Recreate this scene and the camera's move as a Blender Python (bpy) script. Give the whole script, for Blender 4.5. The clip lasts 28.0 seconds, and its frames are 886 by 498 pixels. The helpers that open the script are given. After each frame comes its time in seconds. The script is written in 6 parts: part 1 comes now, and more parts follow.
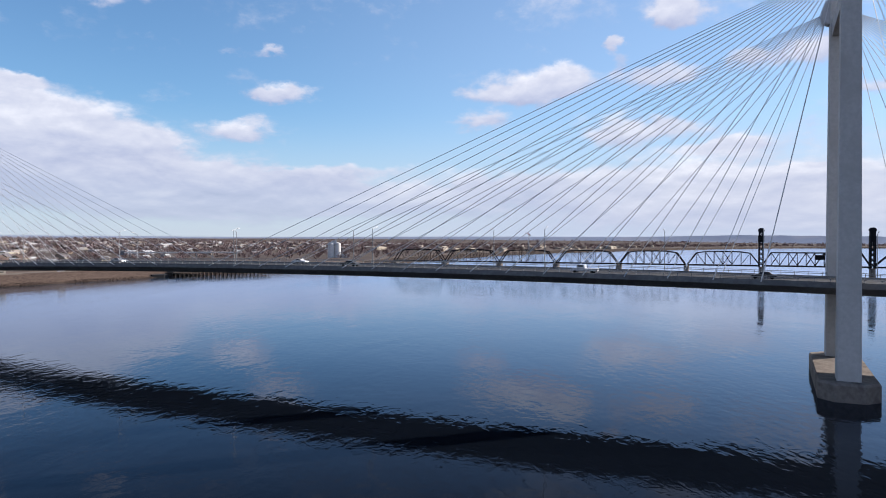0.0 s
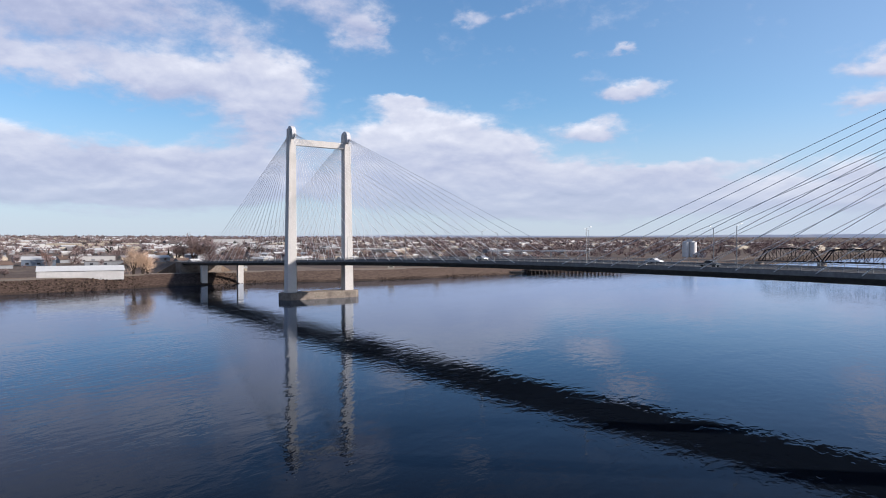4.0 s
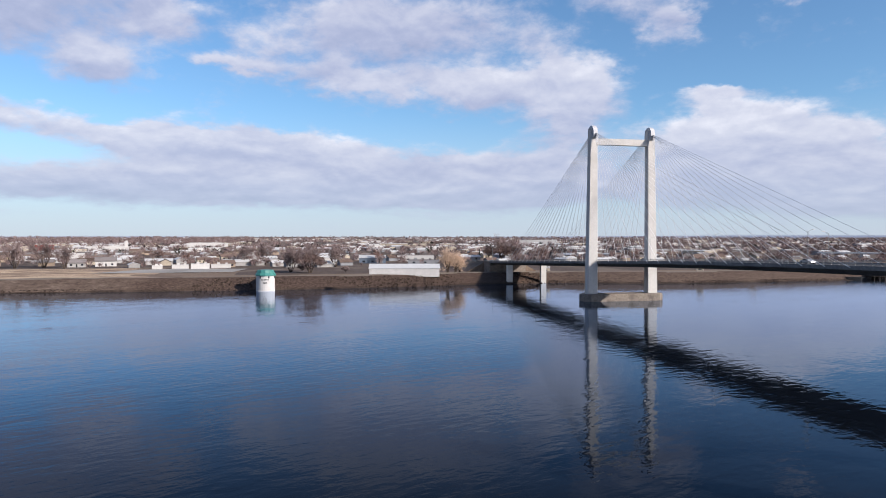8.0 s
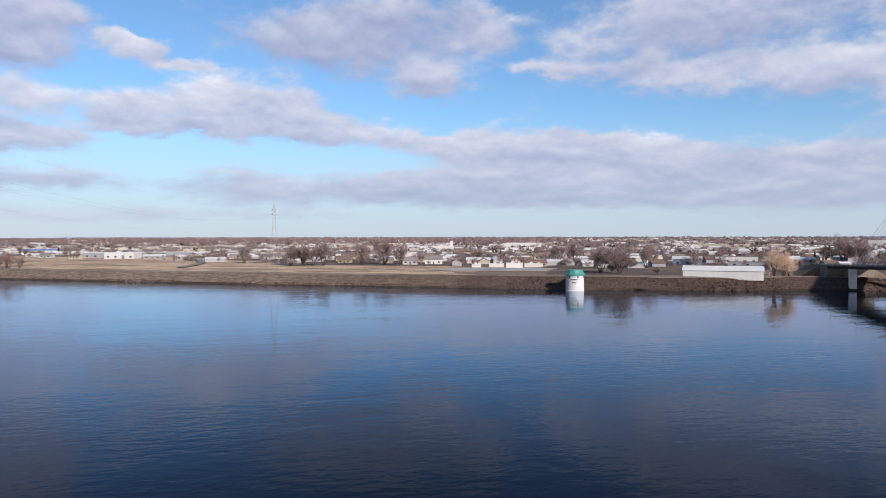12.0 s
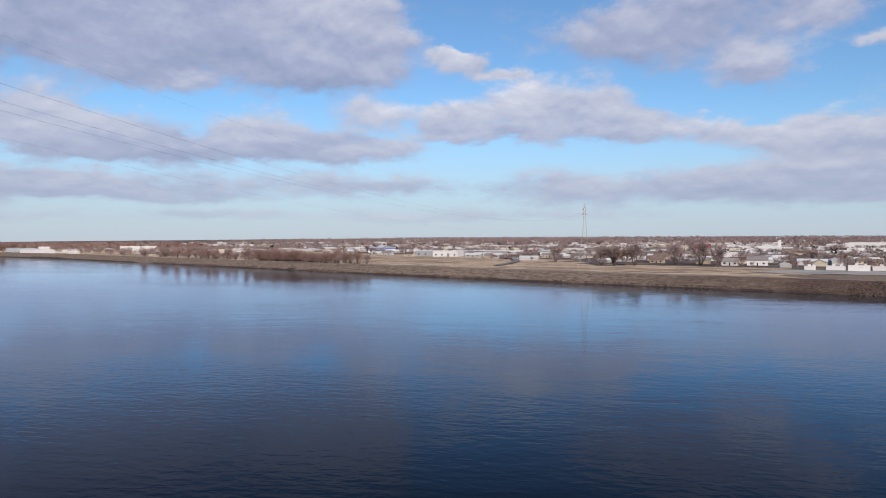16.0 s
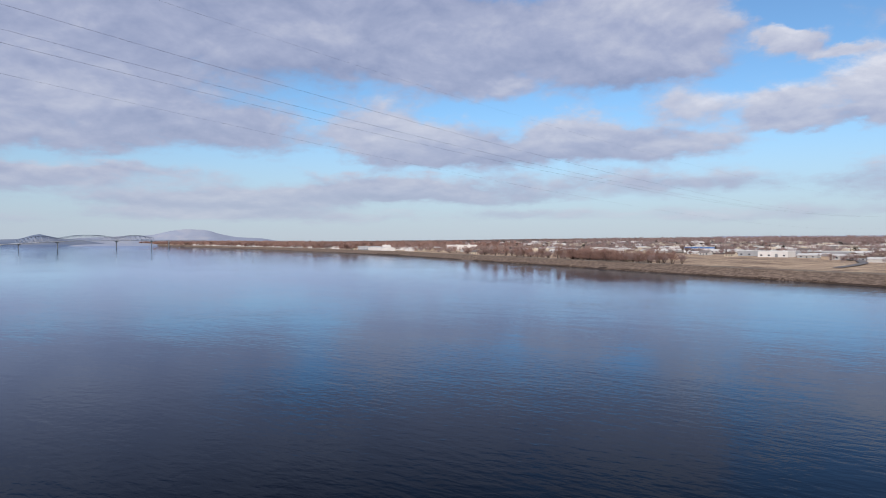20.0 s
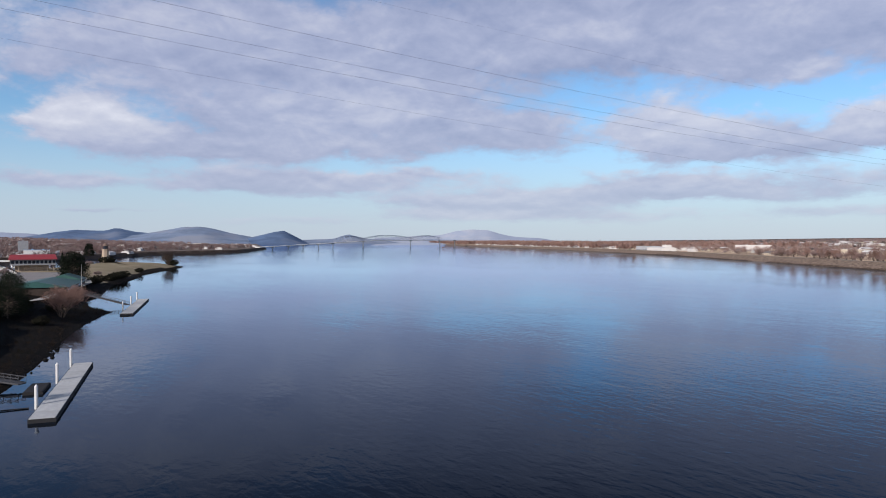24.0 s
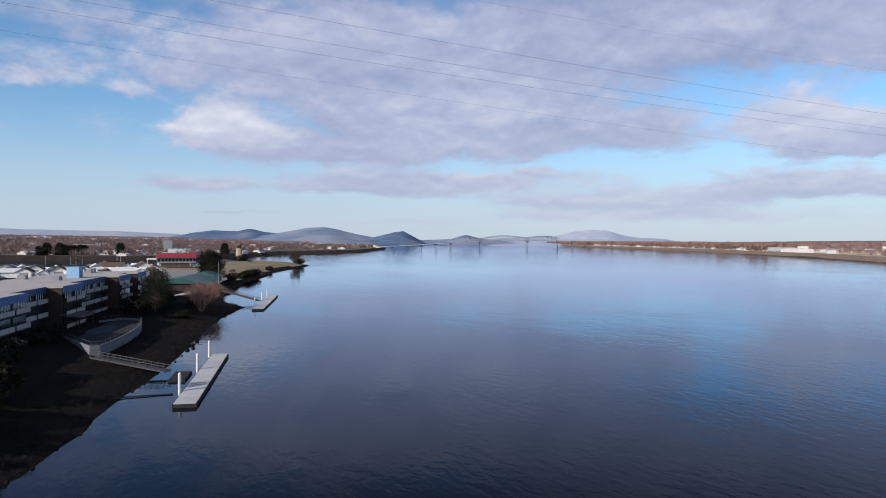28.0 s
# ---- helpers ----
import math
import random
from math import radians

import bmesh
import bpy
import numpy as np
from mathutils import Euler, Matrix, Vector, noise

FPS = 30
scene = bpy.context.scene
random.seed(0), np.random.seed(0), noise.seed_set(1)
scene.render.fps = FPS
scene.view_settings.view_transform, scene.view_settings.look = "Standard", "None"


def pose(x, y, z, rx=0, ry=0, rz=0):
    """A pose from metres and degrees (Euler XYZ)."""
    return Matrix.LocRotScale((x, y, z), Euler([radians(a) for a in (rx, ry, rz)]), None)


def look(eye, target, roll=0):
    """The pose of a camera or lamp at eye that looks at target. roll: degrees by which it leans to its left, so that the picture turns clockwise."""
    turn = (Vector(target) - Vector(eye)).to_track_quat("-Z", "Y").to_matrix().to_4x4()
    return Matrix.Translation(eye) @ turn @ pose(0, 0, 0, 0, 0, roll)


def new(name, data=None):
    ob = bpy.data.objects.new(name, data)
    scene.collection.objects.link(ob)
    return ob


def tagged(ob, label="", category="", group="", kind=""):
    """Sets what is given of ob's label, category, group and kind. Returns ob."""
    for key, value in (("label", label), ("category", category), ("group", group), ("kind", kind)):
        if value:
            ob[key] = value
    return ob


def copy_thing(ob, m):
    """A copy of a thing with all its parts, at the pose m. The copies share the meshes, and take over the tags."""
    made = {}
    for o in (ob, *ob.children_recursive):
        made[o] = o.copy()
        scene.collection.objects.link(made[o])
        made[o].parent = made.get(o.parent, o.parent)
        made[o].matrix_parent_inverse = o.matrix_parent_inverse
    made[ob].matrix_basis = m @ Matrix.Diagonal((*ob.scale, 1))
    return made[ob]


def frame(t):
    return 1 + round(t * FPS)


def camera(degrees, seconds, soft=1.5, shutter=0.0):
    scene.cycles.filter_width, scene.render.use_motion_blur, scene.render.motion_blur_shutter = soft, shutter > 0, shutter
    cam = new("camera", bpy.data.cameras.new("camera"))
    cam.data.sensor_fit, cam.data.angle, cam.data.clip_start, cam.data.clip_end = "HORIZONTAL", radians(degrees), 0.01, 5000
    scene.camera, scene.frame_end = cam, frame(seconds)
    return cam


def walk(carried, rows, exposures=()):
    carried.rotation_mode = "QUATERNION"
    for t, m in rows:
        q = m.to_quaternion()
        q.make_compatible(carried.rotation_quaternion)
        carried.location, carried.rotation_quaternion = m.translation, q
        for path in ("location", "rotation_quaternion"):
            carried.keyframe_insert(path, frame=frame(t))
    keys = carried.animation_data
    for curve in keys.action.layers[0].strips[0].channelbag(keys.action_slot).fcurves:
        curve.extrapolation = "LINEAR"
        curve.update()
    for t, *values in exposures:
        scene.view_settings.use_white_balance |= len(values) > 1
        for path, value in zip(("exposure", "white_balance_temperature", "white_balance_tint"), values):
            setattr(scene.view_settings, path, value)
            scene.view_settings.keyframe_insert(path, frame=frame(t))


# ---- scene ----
cam = camera(64.09, 28.0, 1.0)
# seconds, x, y, z, yaw, pitch, roll
PATH = [
    (0.0, -149.24, 11.30, 26.00, -64.93, -0.63, -0.11),
    (0.5, -148.84, 11.67, 25.99, -61.24, -0.65, -0.09),
    (1.0, -148.44, 12.04, 25.98, -57.41, -0.67, -0.07),
    (1.5, -148.04, 12.41, 25.97, -53.61, -0.70, -0.06),
    (2.0, -147.63, 12.77, 25.96, -49.84, -0.72, -0.04),
    (2.5, -147.22, 13.14, 25.96, -46.09, -0.74, -0.03),
    (3.0, -146.81, 13.51, 25.96, -42.98, -0.75, -0.01),
    (3.5, -146.40, 13.87, 25.96, -40.01, -0.75, 0.00),
    (5.5, -144.77, 15.29, 26.01, -28.07, -0.75, 0.05),
    (6.0, -144.41, 15.61, 26.03, -25.07, -0.74, 0.05),
    (6.5, -144.07, 15.91, 26.04, -22.12, -0.73, 0.04),
    (7.0, -143.75, 16.18, 26.05, -19.02, -0.73, 0.04),
    (7.5, -143.45, 16.42, 26.06, -15.87, -0.72, 0.04),
    (8.0, -143.17, 16.64, 26.07, -12.75, -0.70, 0.04),
    (8.5, -142.92, 16.82, 26.08, -9.57, -0.69, 0.03),
    (9.0, -142.69, 16.98, 26.08, -6.47, -0.68, 0.03),
    (9.5, -142.48, 17.10, 26.09, -3.38, -0.67, 0.02),
    (10.0, -142.29, 17.20, 26.09, -0.25, -0.67, 0.02),
    (10.5, -142.13, 17.28, 26.10, 2.85, -0.66, 0.01),
    (11.0, -141.99, 17.33, 26.10, 5.92, -0.66, 0.01),
    (11.5, -141.86, 17.36, 26.09, 9.01, -0.66, 0.01),
    (12.0, -141.75, 17.37, 26.09, 12.11, -0.67, 0.02),
    (12.5, -141.66, 17.37, 26.08, 15.20, -0.67, 0.02),
    (14.5, -141.36, 17.17, 26.05, 27.56, -0.69, 0.03),
    (15.0, -141.28, 17.10, 26.05, 30.65, -0.69, 0.04),
    (15.5, -141.20, 17.02, 26.04, 33.78, -0.69, 0.04),
    (16.0, -141.11, 16.94, 26.03, 36.88, -0.70, 0.05),
    (16.5, -141.02, 16.85, 26.03, 39.97, -0.71, 0.05),
    (17.0, -140.92, 16.77, 26.02, 43.05, -0.71, 0.06),
    (17.5, -140.82, 16.69, 26.01, 46.15, -0.72, 0.06),
    (18.0, -140.71, 16.61, 26.00, 49.27, -0.72, 0.06),
    (18.5, -140.61, 16.54, 25.99, 52.39, -0.72, 0.05),
    (19.0, -140.50, 16.47, 25.98, 55.53, -0.73, 0.05),
    (19.5, -140.39, 16.41, 25.98, 58.62, -0.74, 0.05),
    (20.0, -140.28, 16.36, 25.97, 61.71, -0.75, 0.05),
    (20.5, -140.18, 16.31, 25.96, 64.81, -0.76, 0.05),
    (21.0, -140.08, 16.27, 25.95, 67.89, -0.76, 0.06),
    (21.5, -139.98, 16.24, 25.94, 70.97, -0.76, 0.07),
    (22.0, -139.88, 16.21, 25.94, 74.03, -0.75, 0.08),
    (22.5, -139.79, 16.19, 25.93, 77.16, -0.75, 0.08),
    (24.5, -139.48, 16.17, 25.88, 85.34, -0.75, 0.03),
    (25.0, -139.41, 16.17, 25.87, 86.65, -0.75, 0.02),
    (25.5, -139.34, 16.17, 25.87, 87.81, -0.75, 0.00),
    (26.0, -139.27, 16.18, 25.86, 88.91, -0.75, -0.01),
    (26.5, -139.21, 16.18, 25.85, 90.00, -0.74, -0.03),
    (27.0, -139.14, 16.19, 25.84, 91.11, -0.73, -0.05),
    (27.5, -139.08, 16.19, 25.83, 92.18, -0.72, -0.06),
    (28.0, -139.01, 16.19, 25.82, 93.26, -0.72, -0.08),
]
walk(cam, [(t, pose(x, y, z, 90 + pitch, roll, yaw)) for t, x, y, z, yaw, pitch, roll in PATH], [(0, 0.61, 6350, 14), (8, 0.53, 6350, 14), (11, 0.49, 6350, 14), (15, 0.27, 6350, 14), (20, 0.25, 6350, 14), (25, 0.39, 6350, 14), (28, 0.42, 6350, 14)])

# ---- sky, sun ----
SUN_AZ, SUN_EL = 134.0, 26.6      # clockwise from +y, above the horizon
sun_dir = Vector((math.sin(radians(SUN_AZ)) * math.cos(radians(SUN_EL)), math.cos(radians(SUN_AZ)) * math.cos(radians(SUN_EL)), math.sin(radians(SUN_EL))))
sun_data = bpy.data.lights.new("sun", "SUN")
sun_data.energy, sun_data.angle, sun_data.color = 5.0, radians(0.6), (1.0, 0.92, 0.82)
sun = new("sun", sun_data)
sun.matrix_world = look((0, 0, 300), Vector((0, 0, 300)) - sun_dir)


class Net:
    """A small helper to write shader node trees as expressions."""

    def __init__(self, tree):
        self.tree = tree
        tree.nodes.clear()

    def node(self, kind, values=(), **attrs):
        n = self.tree.nodes.new(kind)
        for key, value in attrs.items():
            setattr(n, key, value)
        for key, value in (values.items() if isinstance(values, dict) else enumerate(values)):
            self.put(n.inputs[key], value)
        return n

    def put(self, socket, value):
        if value is None:
            return
        if isinstance(value, bpy.types.NodeSocket):
            self.tree.links.new(value, socket)
        else:
            socket.default_value = value

    def math(self, op, a, b=None, c=None, clamp=False):
        n = self.node("ShaderNodeMath", (a, b, c), operation=op)
        n.use_clamp = clamp
        return n.outputs[0]

    def noise(self, vec, scale, detail=4.0, rough=0.5, dist=0.0):
        return self.node("ShaderNodeTexNoise", {"Vector": vec, "Scale": scale, "Detail": detail, "Roughness": rough, "Distortion": dist}).outputs["Fac"]

    def ramp(self, fac, *stops, ease="LINEAR"):
        n = self.node("ShaderNodeValToRGB", {0: fac})
        n.color_ramp.interpolation = ease
        el = n.color_ramp.elements
        while len(el) < len(stops):
            el.new(0.5)
        for e, (p, c) in zip(el, stops):
            e.position, e.color = p, (*c, 1) if len(c) == 3 else c
        return n.outputs[0]

    def mix(self, fac, a, b, blend="MIX"):
        n = self.node("ShaderNodeMix", data_type="RGBA", blend_type=blend)
        n.clamp_factor = True
        self.put(n.inputs[0], fac)
        for k, v in ((6, a), (7, b)):
            self.put(n.inputs[k], (*v, 1) if isinstance(v, tuple) and len(v) == 3 else v)
        return n.outputs[2]

    def smooth(self, x, lo, hi):
        n = self.node("ShaderNodeMapRange", {"Value": x, "From Min": lo, "From Max": hi}, interpolation_type="SMOOTHSTEP")
        return n.outputs[0]

    def scaled(self, vec, s, loc=(0, 0, 0)):
        return self.node("ShaderNodeMapping", {"Vector": vec, "Scale": s, "Location": loc}).outputs[0]


world = bpy.data.worlds.new("sky")
scene.world = world
world.use_nodes = True
W = Net(world.node_tree)
way = W.node("ShaderNodeTexCoord").outputs["Generated"]
sep = W.node("ShaderNodeSeparateXYZ", (way,)).outputs
azim = W.math("MULTIPLY", W.math("ARCTAN2", W.math("MULTIPLY", sep[0], -1.0), sep[1]), 57.2958)
elev = W.math("MULTIPLY", W.math("ARCSINE", sep[2]), 57.2958)
height = W.math("MAXIMUM", elev, 0.0)
blue = W.node("ShaderNodeTexSky", sky_type="NISHITA", sun_disc=False, sun_elevation=radians(SUN_EL), sun_rotation=radians(SUN_AZ),
              altitude=100.0, air_density=1.0, dust_density=0.2, ozone_density=3.0).outputs[0]
CLOUDS = []


def cloud(az, el, wide, high, thick=1.0, light=0.7):
    """A bank of cloud: its middle and half size in degrees, how solid it is, and how light."""
    CLOUDS.append((az, el, wide, high, thick, light))


cloud(-52.4, 11.4, 2.1, 0.67, 1, 0.9)
cloud(-48.5, 8.7, 2.8, 0.75, 1, 0.9)
cloud(-51.7, 14.4, 1.5, 0.27, 0.7, 0.85)
cloud(-48.3, 14.7, 1.3, 0.35, 0.5, 0.8)
cloud(-69.8, 11.5, 2.7, 0.68, 0.95, 0.9)
cloud(-73.2, 12.5, 2.8, 1, 1.1, 0.95)
cloud(-68.6, 9.5, 2, 0.68, 0.9, 0.9)
cloud(-82.9, 17.1, 1.5, 0.78, 1, 0.95)
cloud(-78.7, 15.3, 0.6, 0.44, 0.8, 0.9)
cloud(-82.1, 12.5, 3, 0.7, 0.8, 0.9)
cloud(-78.9, 13.7, 0.9, 0.98, 0.6, 0.8)
cloud(-78.9, 8.4, 2.6, 0.89, 0.9, 0.9)
cloud(-82.7, 8.7, 1.7, 0.57, 0.7, 0.9)
cloud(-86.9, 7.1, 2.6, 0.55, 1, 0.95)
cloud(-92.2, 13.7, 1.9, 0.65, 0.9, 0.95)
cloud(-88.1, 13.2, 1.6, 0.55, 0.6, 0.9)
cloud(-93.6, 5.6, 2.1, 0.28, 0.6, 0.9)
cloud(-34.2, 10.9, 2.7, 0.35, 0.4, 0.8)
cloud(-33.9, 7.8, 5, 1.88, 0.95, 0.9)
cloud(-37.4, 6.5, 6.1, 1.14, 0.8, 0.8)
cloud(-41.8, 3.6, 12.4, 1.77, 0.85, 0.6)
cloud(-56.6, 5.5, 5.8, 0.45, 0.5, 0.9)
cloud(-61.1, 3.3, 16.4, 1.55, 0.75, 0.65)
cloud(-74.7, 4.6, 7.1, 0.81, 0.6, 0.8)
cloud(-88.1, 2.8, 10.1, 1.77, 0.8, 0.85)
cloud(-96.7, 10.9, 1.7, 0.39, 0.5, 0.9)
cloud(-35.3, 7.8, 4.7, 2.16, 1.1, 0.85)
cloud(-41.8, 7.1, 3.1, 1.14, 0.8, 0.85)
cloud(-40.1, 4.4, 9.8, 1.15, 0.8, 0.68)
cloud(-30.1, 15.8, 1.8, 1.28, 0.8, 0.9)
cloud(-31.5, 16.7, 0.9, 0.82, 0.4, 0.9)
cloud(-39.9, 17.3, 1.5, 0.53, 0.6, 0.85)
cloud(-42.8, 17.4, 0.8, 0.44, 0.5, 0.85)
cloud(-14.9, 12.1, 6.6, 1.71, 0.62, 0.8)
cloud(-23.5, 12.8, 3.4, 1.46, 0.66, 0.88)
cloud(-8, 16.7, 7.5, 1.97, 0.47, 0.75)
cloud(-18.5, 16.5, 3.6, 1.64, 0.31, 0.75)
cloud(-2.8, 12.9, 3.5, 1.1, 0.55, 0.8)
cloud(1.8, 15.2, 2.2, 0.98, 0.5, 0.8)
cloud(4.3, 13.6, 2.8, 0.36, 0.4, 0.85)
cloud(-23.3, 10.1, 4.1, 1.37, 0.47, 0.8)
cloud(-26.7, 17.8, 2.7, 1.14, 0.39, 0.8)
cloud(-33.5, 10.8, 2.2, 0.59, 0.35, 0.85)
cloud(1.8, 6.5, 8.7, 1.71, 1, 0.8)
cloud(5, 4.4, 6.2, 0.95, 0.9, 0.52)
cloud(-9.3, 3.9, 11.9, 1.5, 0.8, 0.58)
cloud(-21.2, 5.9, 6.4, 1.83, 0.75, 0.7)
cloud(-51.3, 3.8, 7, 1.48, 0.6, 0.75)
cloud(16.1, 16.6, 7.3, 2.34, 0.9, 0.6)
cloud(13.8, 12.8, 3.8, 1.36, 0.85, 0.72)
cloud(23, 15.6, 4.6, 1.75, 0.7, 0.55)
cloud(8.6, 16.2, 2.1, 1.92, 0.6, 0.72)
cloud(-7.4, 17.1, 5.4, 2.45, 0.55, 0.65)
cloud(-16.5, 15.8, 3.1, 1.18, 0.27, 0.7)
cloud(-21.2, 14.9, 1.8, 1.55, 0.39, 0.75)
cloud(-6.9, 12.7, 4.6, 1.25, 0.58, 0.8)
cloud(2.9, 13.8, 3.2, 0.55, 0.5, 0.8)
cloud(-15.7, 12.3, 3.8, 1.53, 0.58, 0.8)
cloud(-23.1, 12, 2.8, 2, 0.55, 0.75)
cloud(-23.1, 8.7, 2.4, 1.12, 0.5, 0.75)
cloud(35.6, 14, 1.9, 0.79, 0.8, 0.85)
cloud(33.1, 13, 1.8, 0.33, 0.5, 0.85)
cloud(36, 9.6, 2.6, 1.27, 1.1, 0.85)
cloud(29.8, 10.6, 3.1, 2.01, 1.2, 0.92)
cloud(24.6, 10.3, 2.5, 1.56, 1.1, 0.85)
cloud(21.9, 8.9, 2.8, 0.88, 1, 0.72)
cloud(32, 8.5, 5.9, 0.58, 0.7, 0.55)
cloud(16.1, 8.3, 3.1, 0.72, 0.7, 0.8)
cloud(10.2, 7.5, 4.8, 1.09, 0.95, 0.82)
cloud(2.9, 7.1, 5.2, 1.01, 0.85, 0.75)
cloud(-4.3, 6.6, 3.8, 1.08, 0.95, 0.85)
cloud(-10.8, 5.8, 4.8, 0.79, 0.8, 0.7)
cloud(-18.4, 5.2, 5.7, 1.17, 0.7, 0.75)
cloud(20.9, 4, 14.1, 1.24, 0.8, 0.64)
cloud(0.6, 4.3, 15, 1.23, 0.8, 0.6)
cloud(-16.5, 3.3, 7, 0.63, 0.5, 0.6)
cloud(60.4, 15.5, 10.4, 2.6, 1.2, 0.6)
cloud(47, 15.8, 6.2, 2.97, 1.1, 0.62)
cloud(43, 16.3, 2.8, 2.27, 0.4, 0.9)
cloud(45.2, 13.1, 4.3, 1, 0.6, 0.5)
cloud(57.2, 11.8, 3.2, 0.77, 0.6, 0.85)
cloud(38.9, 15.4, 1.4, 0.59, 0.5, 0.85)
cloud(35.2, 14.3, 2.1, 0.59, 0.75, 0.9)
cloud(32.3, 12.9, 2.3, 0.41, 0.6, 0.85)
cloud(43, 12.7, 1, 0.41, 0.5, 0.9)
cloud(67.3, 8.5, 2.9, 2.05, 1.1, 0.85)
cloud(61.9, 7.8, 4.5, 1.66, 1.1, 0.75)
cloud(52.2, 8.4, 2.9, 1.41, 1.1, 0.88)
cloud(47, 7.6, 4.2, 1.13, 1.1, 0.7)
cloud(56.8, 6.8, 8.5, 0.77, 0.8, 0.5)
cloud(42.8, 10, 2.6, 1.18, 0.7, 0.92)
cloud(40.9, 7.4, 2.5, 0.73, 0.6, 0.75)
cloud(64.8, 3.9, 6.4, 0.73, 0.85, 0.58)
cloud(66.6, 4.9, 4.8, 0.36, 0.5, 0.85)
cloud(56.8, 3.4, 5.7, 0.43, 0.5, 0.65)
cloud(45.2, 4.3, 6.7, 0.77, 0.42, 0.75)
cloud(43.4, 2.3, 14.4, 0.32, 0.3, 0.75)
cloud(76.2, 16.4, 11.6, 3.39, 1, 0.56)
cloud(62.6, 13.6, 5.4, 1.46, 0.7, 0.48)
cloud(92.9, 14.7, 9.8, 2.65, 0.9, 0.62)
cloud(96.5, 9.6, 7, 2.09, 0.9, 0.6)
cloud(84.9, 10.3, 7.1, 1.97, 0.85, 0.62)
cloud(89, 7.3, 5.6, 0.85, 0.7, 0.48)
cloud(92.9, 12.8, 2.8, 1.16, 0.35, 0.95)
cloud(97.9, 7, 4.1, 0.95, 0.6, 0.6)
cloud(77.6, 8.3, 5.8, 1.35, 0.85, 0.66)
cloud(85.8, 4.6, 12.4, 0.7, 0.45, 0.62)
cloud(95.8, 4, 5, 0.73, 0.5, 0.55)
cloud(78, 3, 8.4, 0.86, 0.7, 0.66)
cloud(75.3, 2.1, 6.7, 0.41, 0.4, 0.72)
cloud(114.4, 15.3, 8, 1.45, 0.38, 0.75)
cloud(121.9, 12.3, 4.2, 1.12, 0.5, 0.85)
cloud(123.5, 11, 2.1, 0.63, 0.6, 0.92)
cloud(117.1, 11, 1.6, 0.5, 0.5, 0.9)
cloud(109, 12.3, 6.4, 2.2, 0.6, 0.7)
cloud(103.4, 15.5, 6.2, 2.48, 0.75, 0.7)
cloud(112.6, 12.5, 2.4, 0.95, 0.35, 0.85)
cloud(110.3, 8.8, 3, 1.4, 1.1, 0.98)
cloud(107.1, 7.4, 4.3, 1.07, 0.95, 0.74)
cloud(112.8, 8.1, 2, 0.6, 0.7, 0.85)
cloud(103, 7, 4.2, 0.9, 0.75, 0.62)
cloud(113.2, 4.4, 3.2, 0.65, 0.5, 0.65)
cloud(108.6, 4.3, 7.2, 0.49, 0.45, 0.6)
cloud(101.6, 5, 6.7, 0.72, 0.55, 0.62)
cloud(96.2, 4.3, 6.4, 0.69, 0.5, 0.64)
cloud(109.9, 2.2, 3.4, 0.13, 0.45, 0.45)
# higher than the walk looks
cloud(180, 25, 50, 20, 0.6, 0.7)
cloud(-140, 25, 40, 18, 0.5, 0.7)
# unseen bright bank, added to lighten the eastern water's reflection
cloud(-86, 31, 30, 9, 1.2, 1.4)
# low grey banks in view
cloud(48.8, 4.6, 9, 1, 0.45, 0.65)
cloud(81.3, 3.1, 6.3, 0.55, 0.6, 0.62)
cloud(70.9, 3.5, 6, 0.6, 0.6, 0.62)
cloud(65.2, 4, 4.5, 0.6, 0.6, 0.65)
cloud(88, 5.2, 7, 0.5, 0.5, 0.62)
# unseen, added for reflections: bright bank lightens northern water, dark one darkens western
cloud(-30, 29, 26, 8, 0.8, 0.95)
cloud(92, 31, 55, 8.5, 1.4, -0.35)
# thin pale streaks low over the far shores
cloud(97, 1.5, 7, 0.3, 0.42, 0.75)
cloud(84, 2.0, 7, 0.38, 0.48, 0.78)
cloud(71, 1.6, 9, 0.34, 0.45, 0.8)
cloud(56, 2.0, 8, 0.4, 0.45, 0.82)
cloud(41, 1.7, 8, 0.36, 0.45, 0.8)
cloud(26, 1.9, 8, 0.36, 0.42, 0.8)
cloud(-88, 4, 14, 2.6, 0.7, 1.1)
# billows: finer upright detail towards the horizon
rise = W.math("POWER", W.math("ADD", height, 0.3), 0.6)
billow = W.node("ShaderNodeCombineXYZ", (sep[0], sep[1], W.math("MULTIPLY", rise, 0.155))).outputs[0]
ragged = W.node("ShaderNodeTexNoise", {"Vector": billow, "Scale": 13.0, "Detail": 5.0, "Roughness": 0.58}).outputs["Color"]
wander = W.node("ShaderNodeSeparateColor", (ragged,)).outputs
place = W.node("ShaderNodeCombineXYZ", (W.math("MULTIPLY_ADD", W.math("SUBTRACT", wander[0], 0.5), 6.5, azim), W.math("MULTIPLY_ADD", W.math("SUBTRACT", wander[1], 0.5), W.math("MULTIPLY_ADD", W.smooth(height, 0.0, 9.0), 2.3, 0.7), elev), 0.0)).outputs[0]
total = None
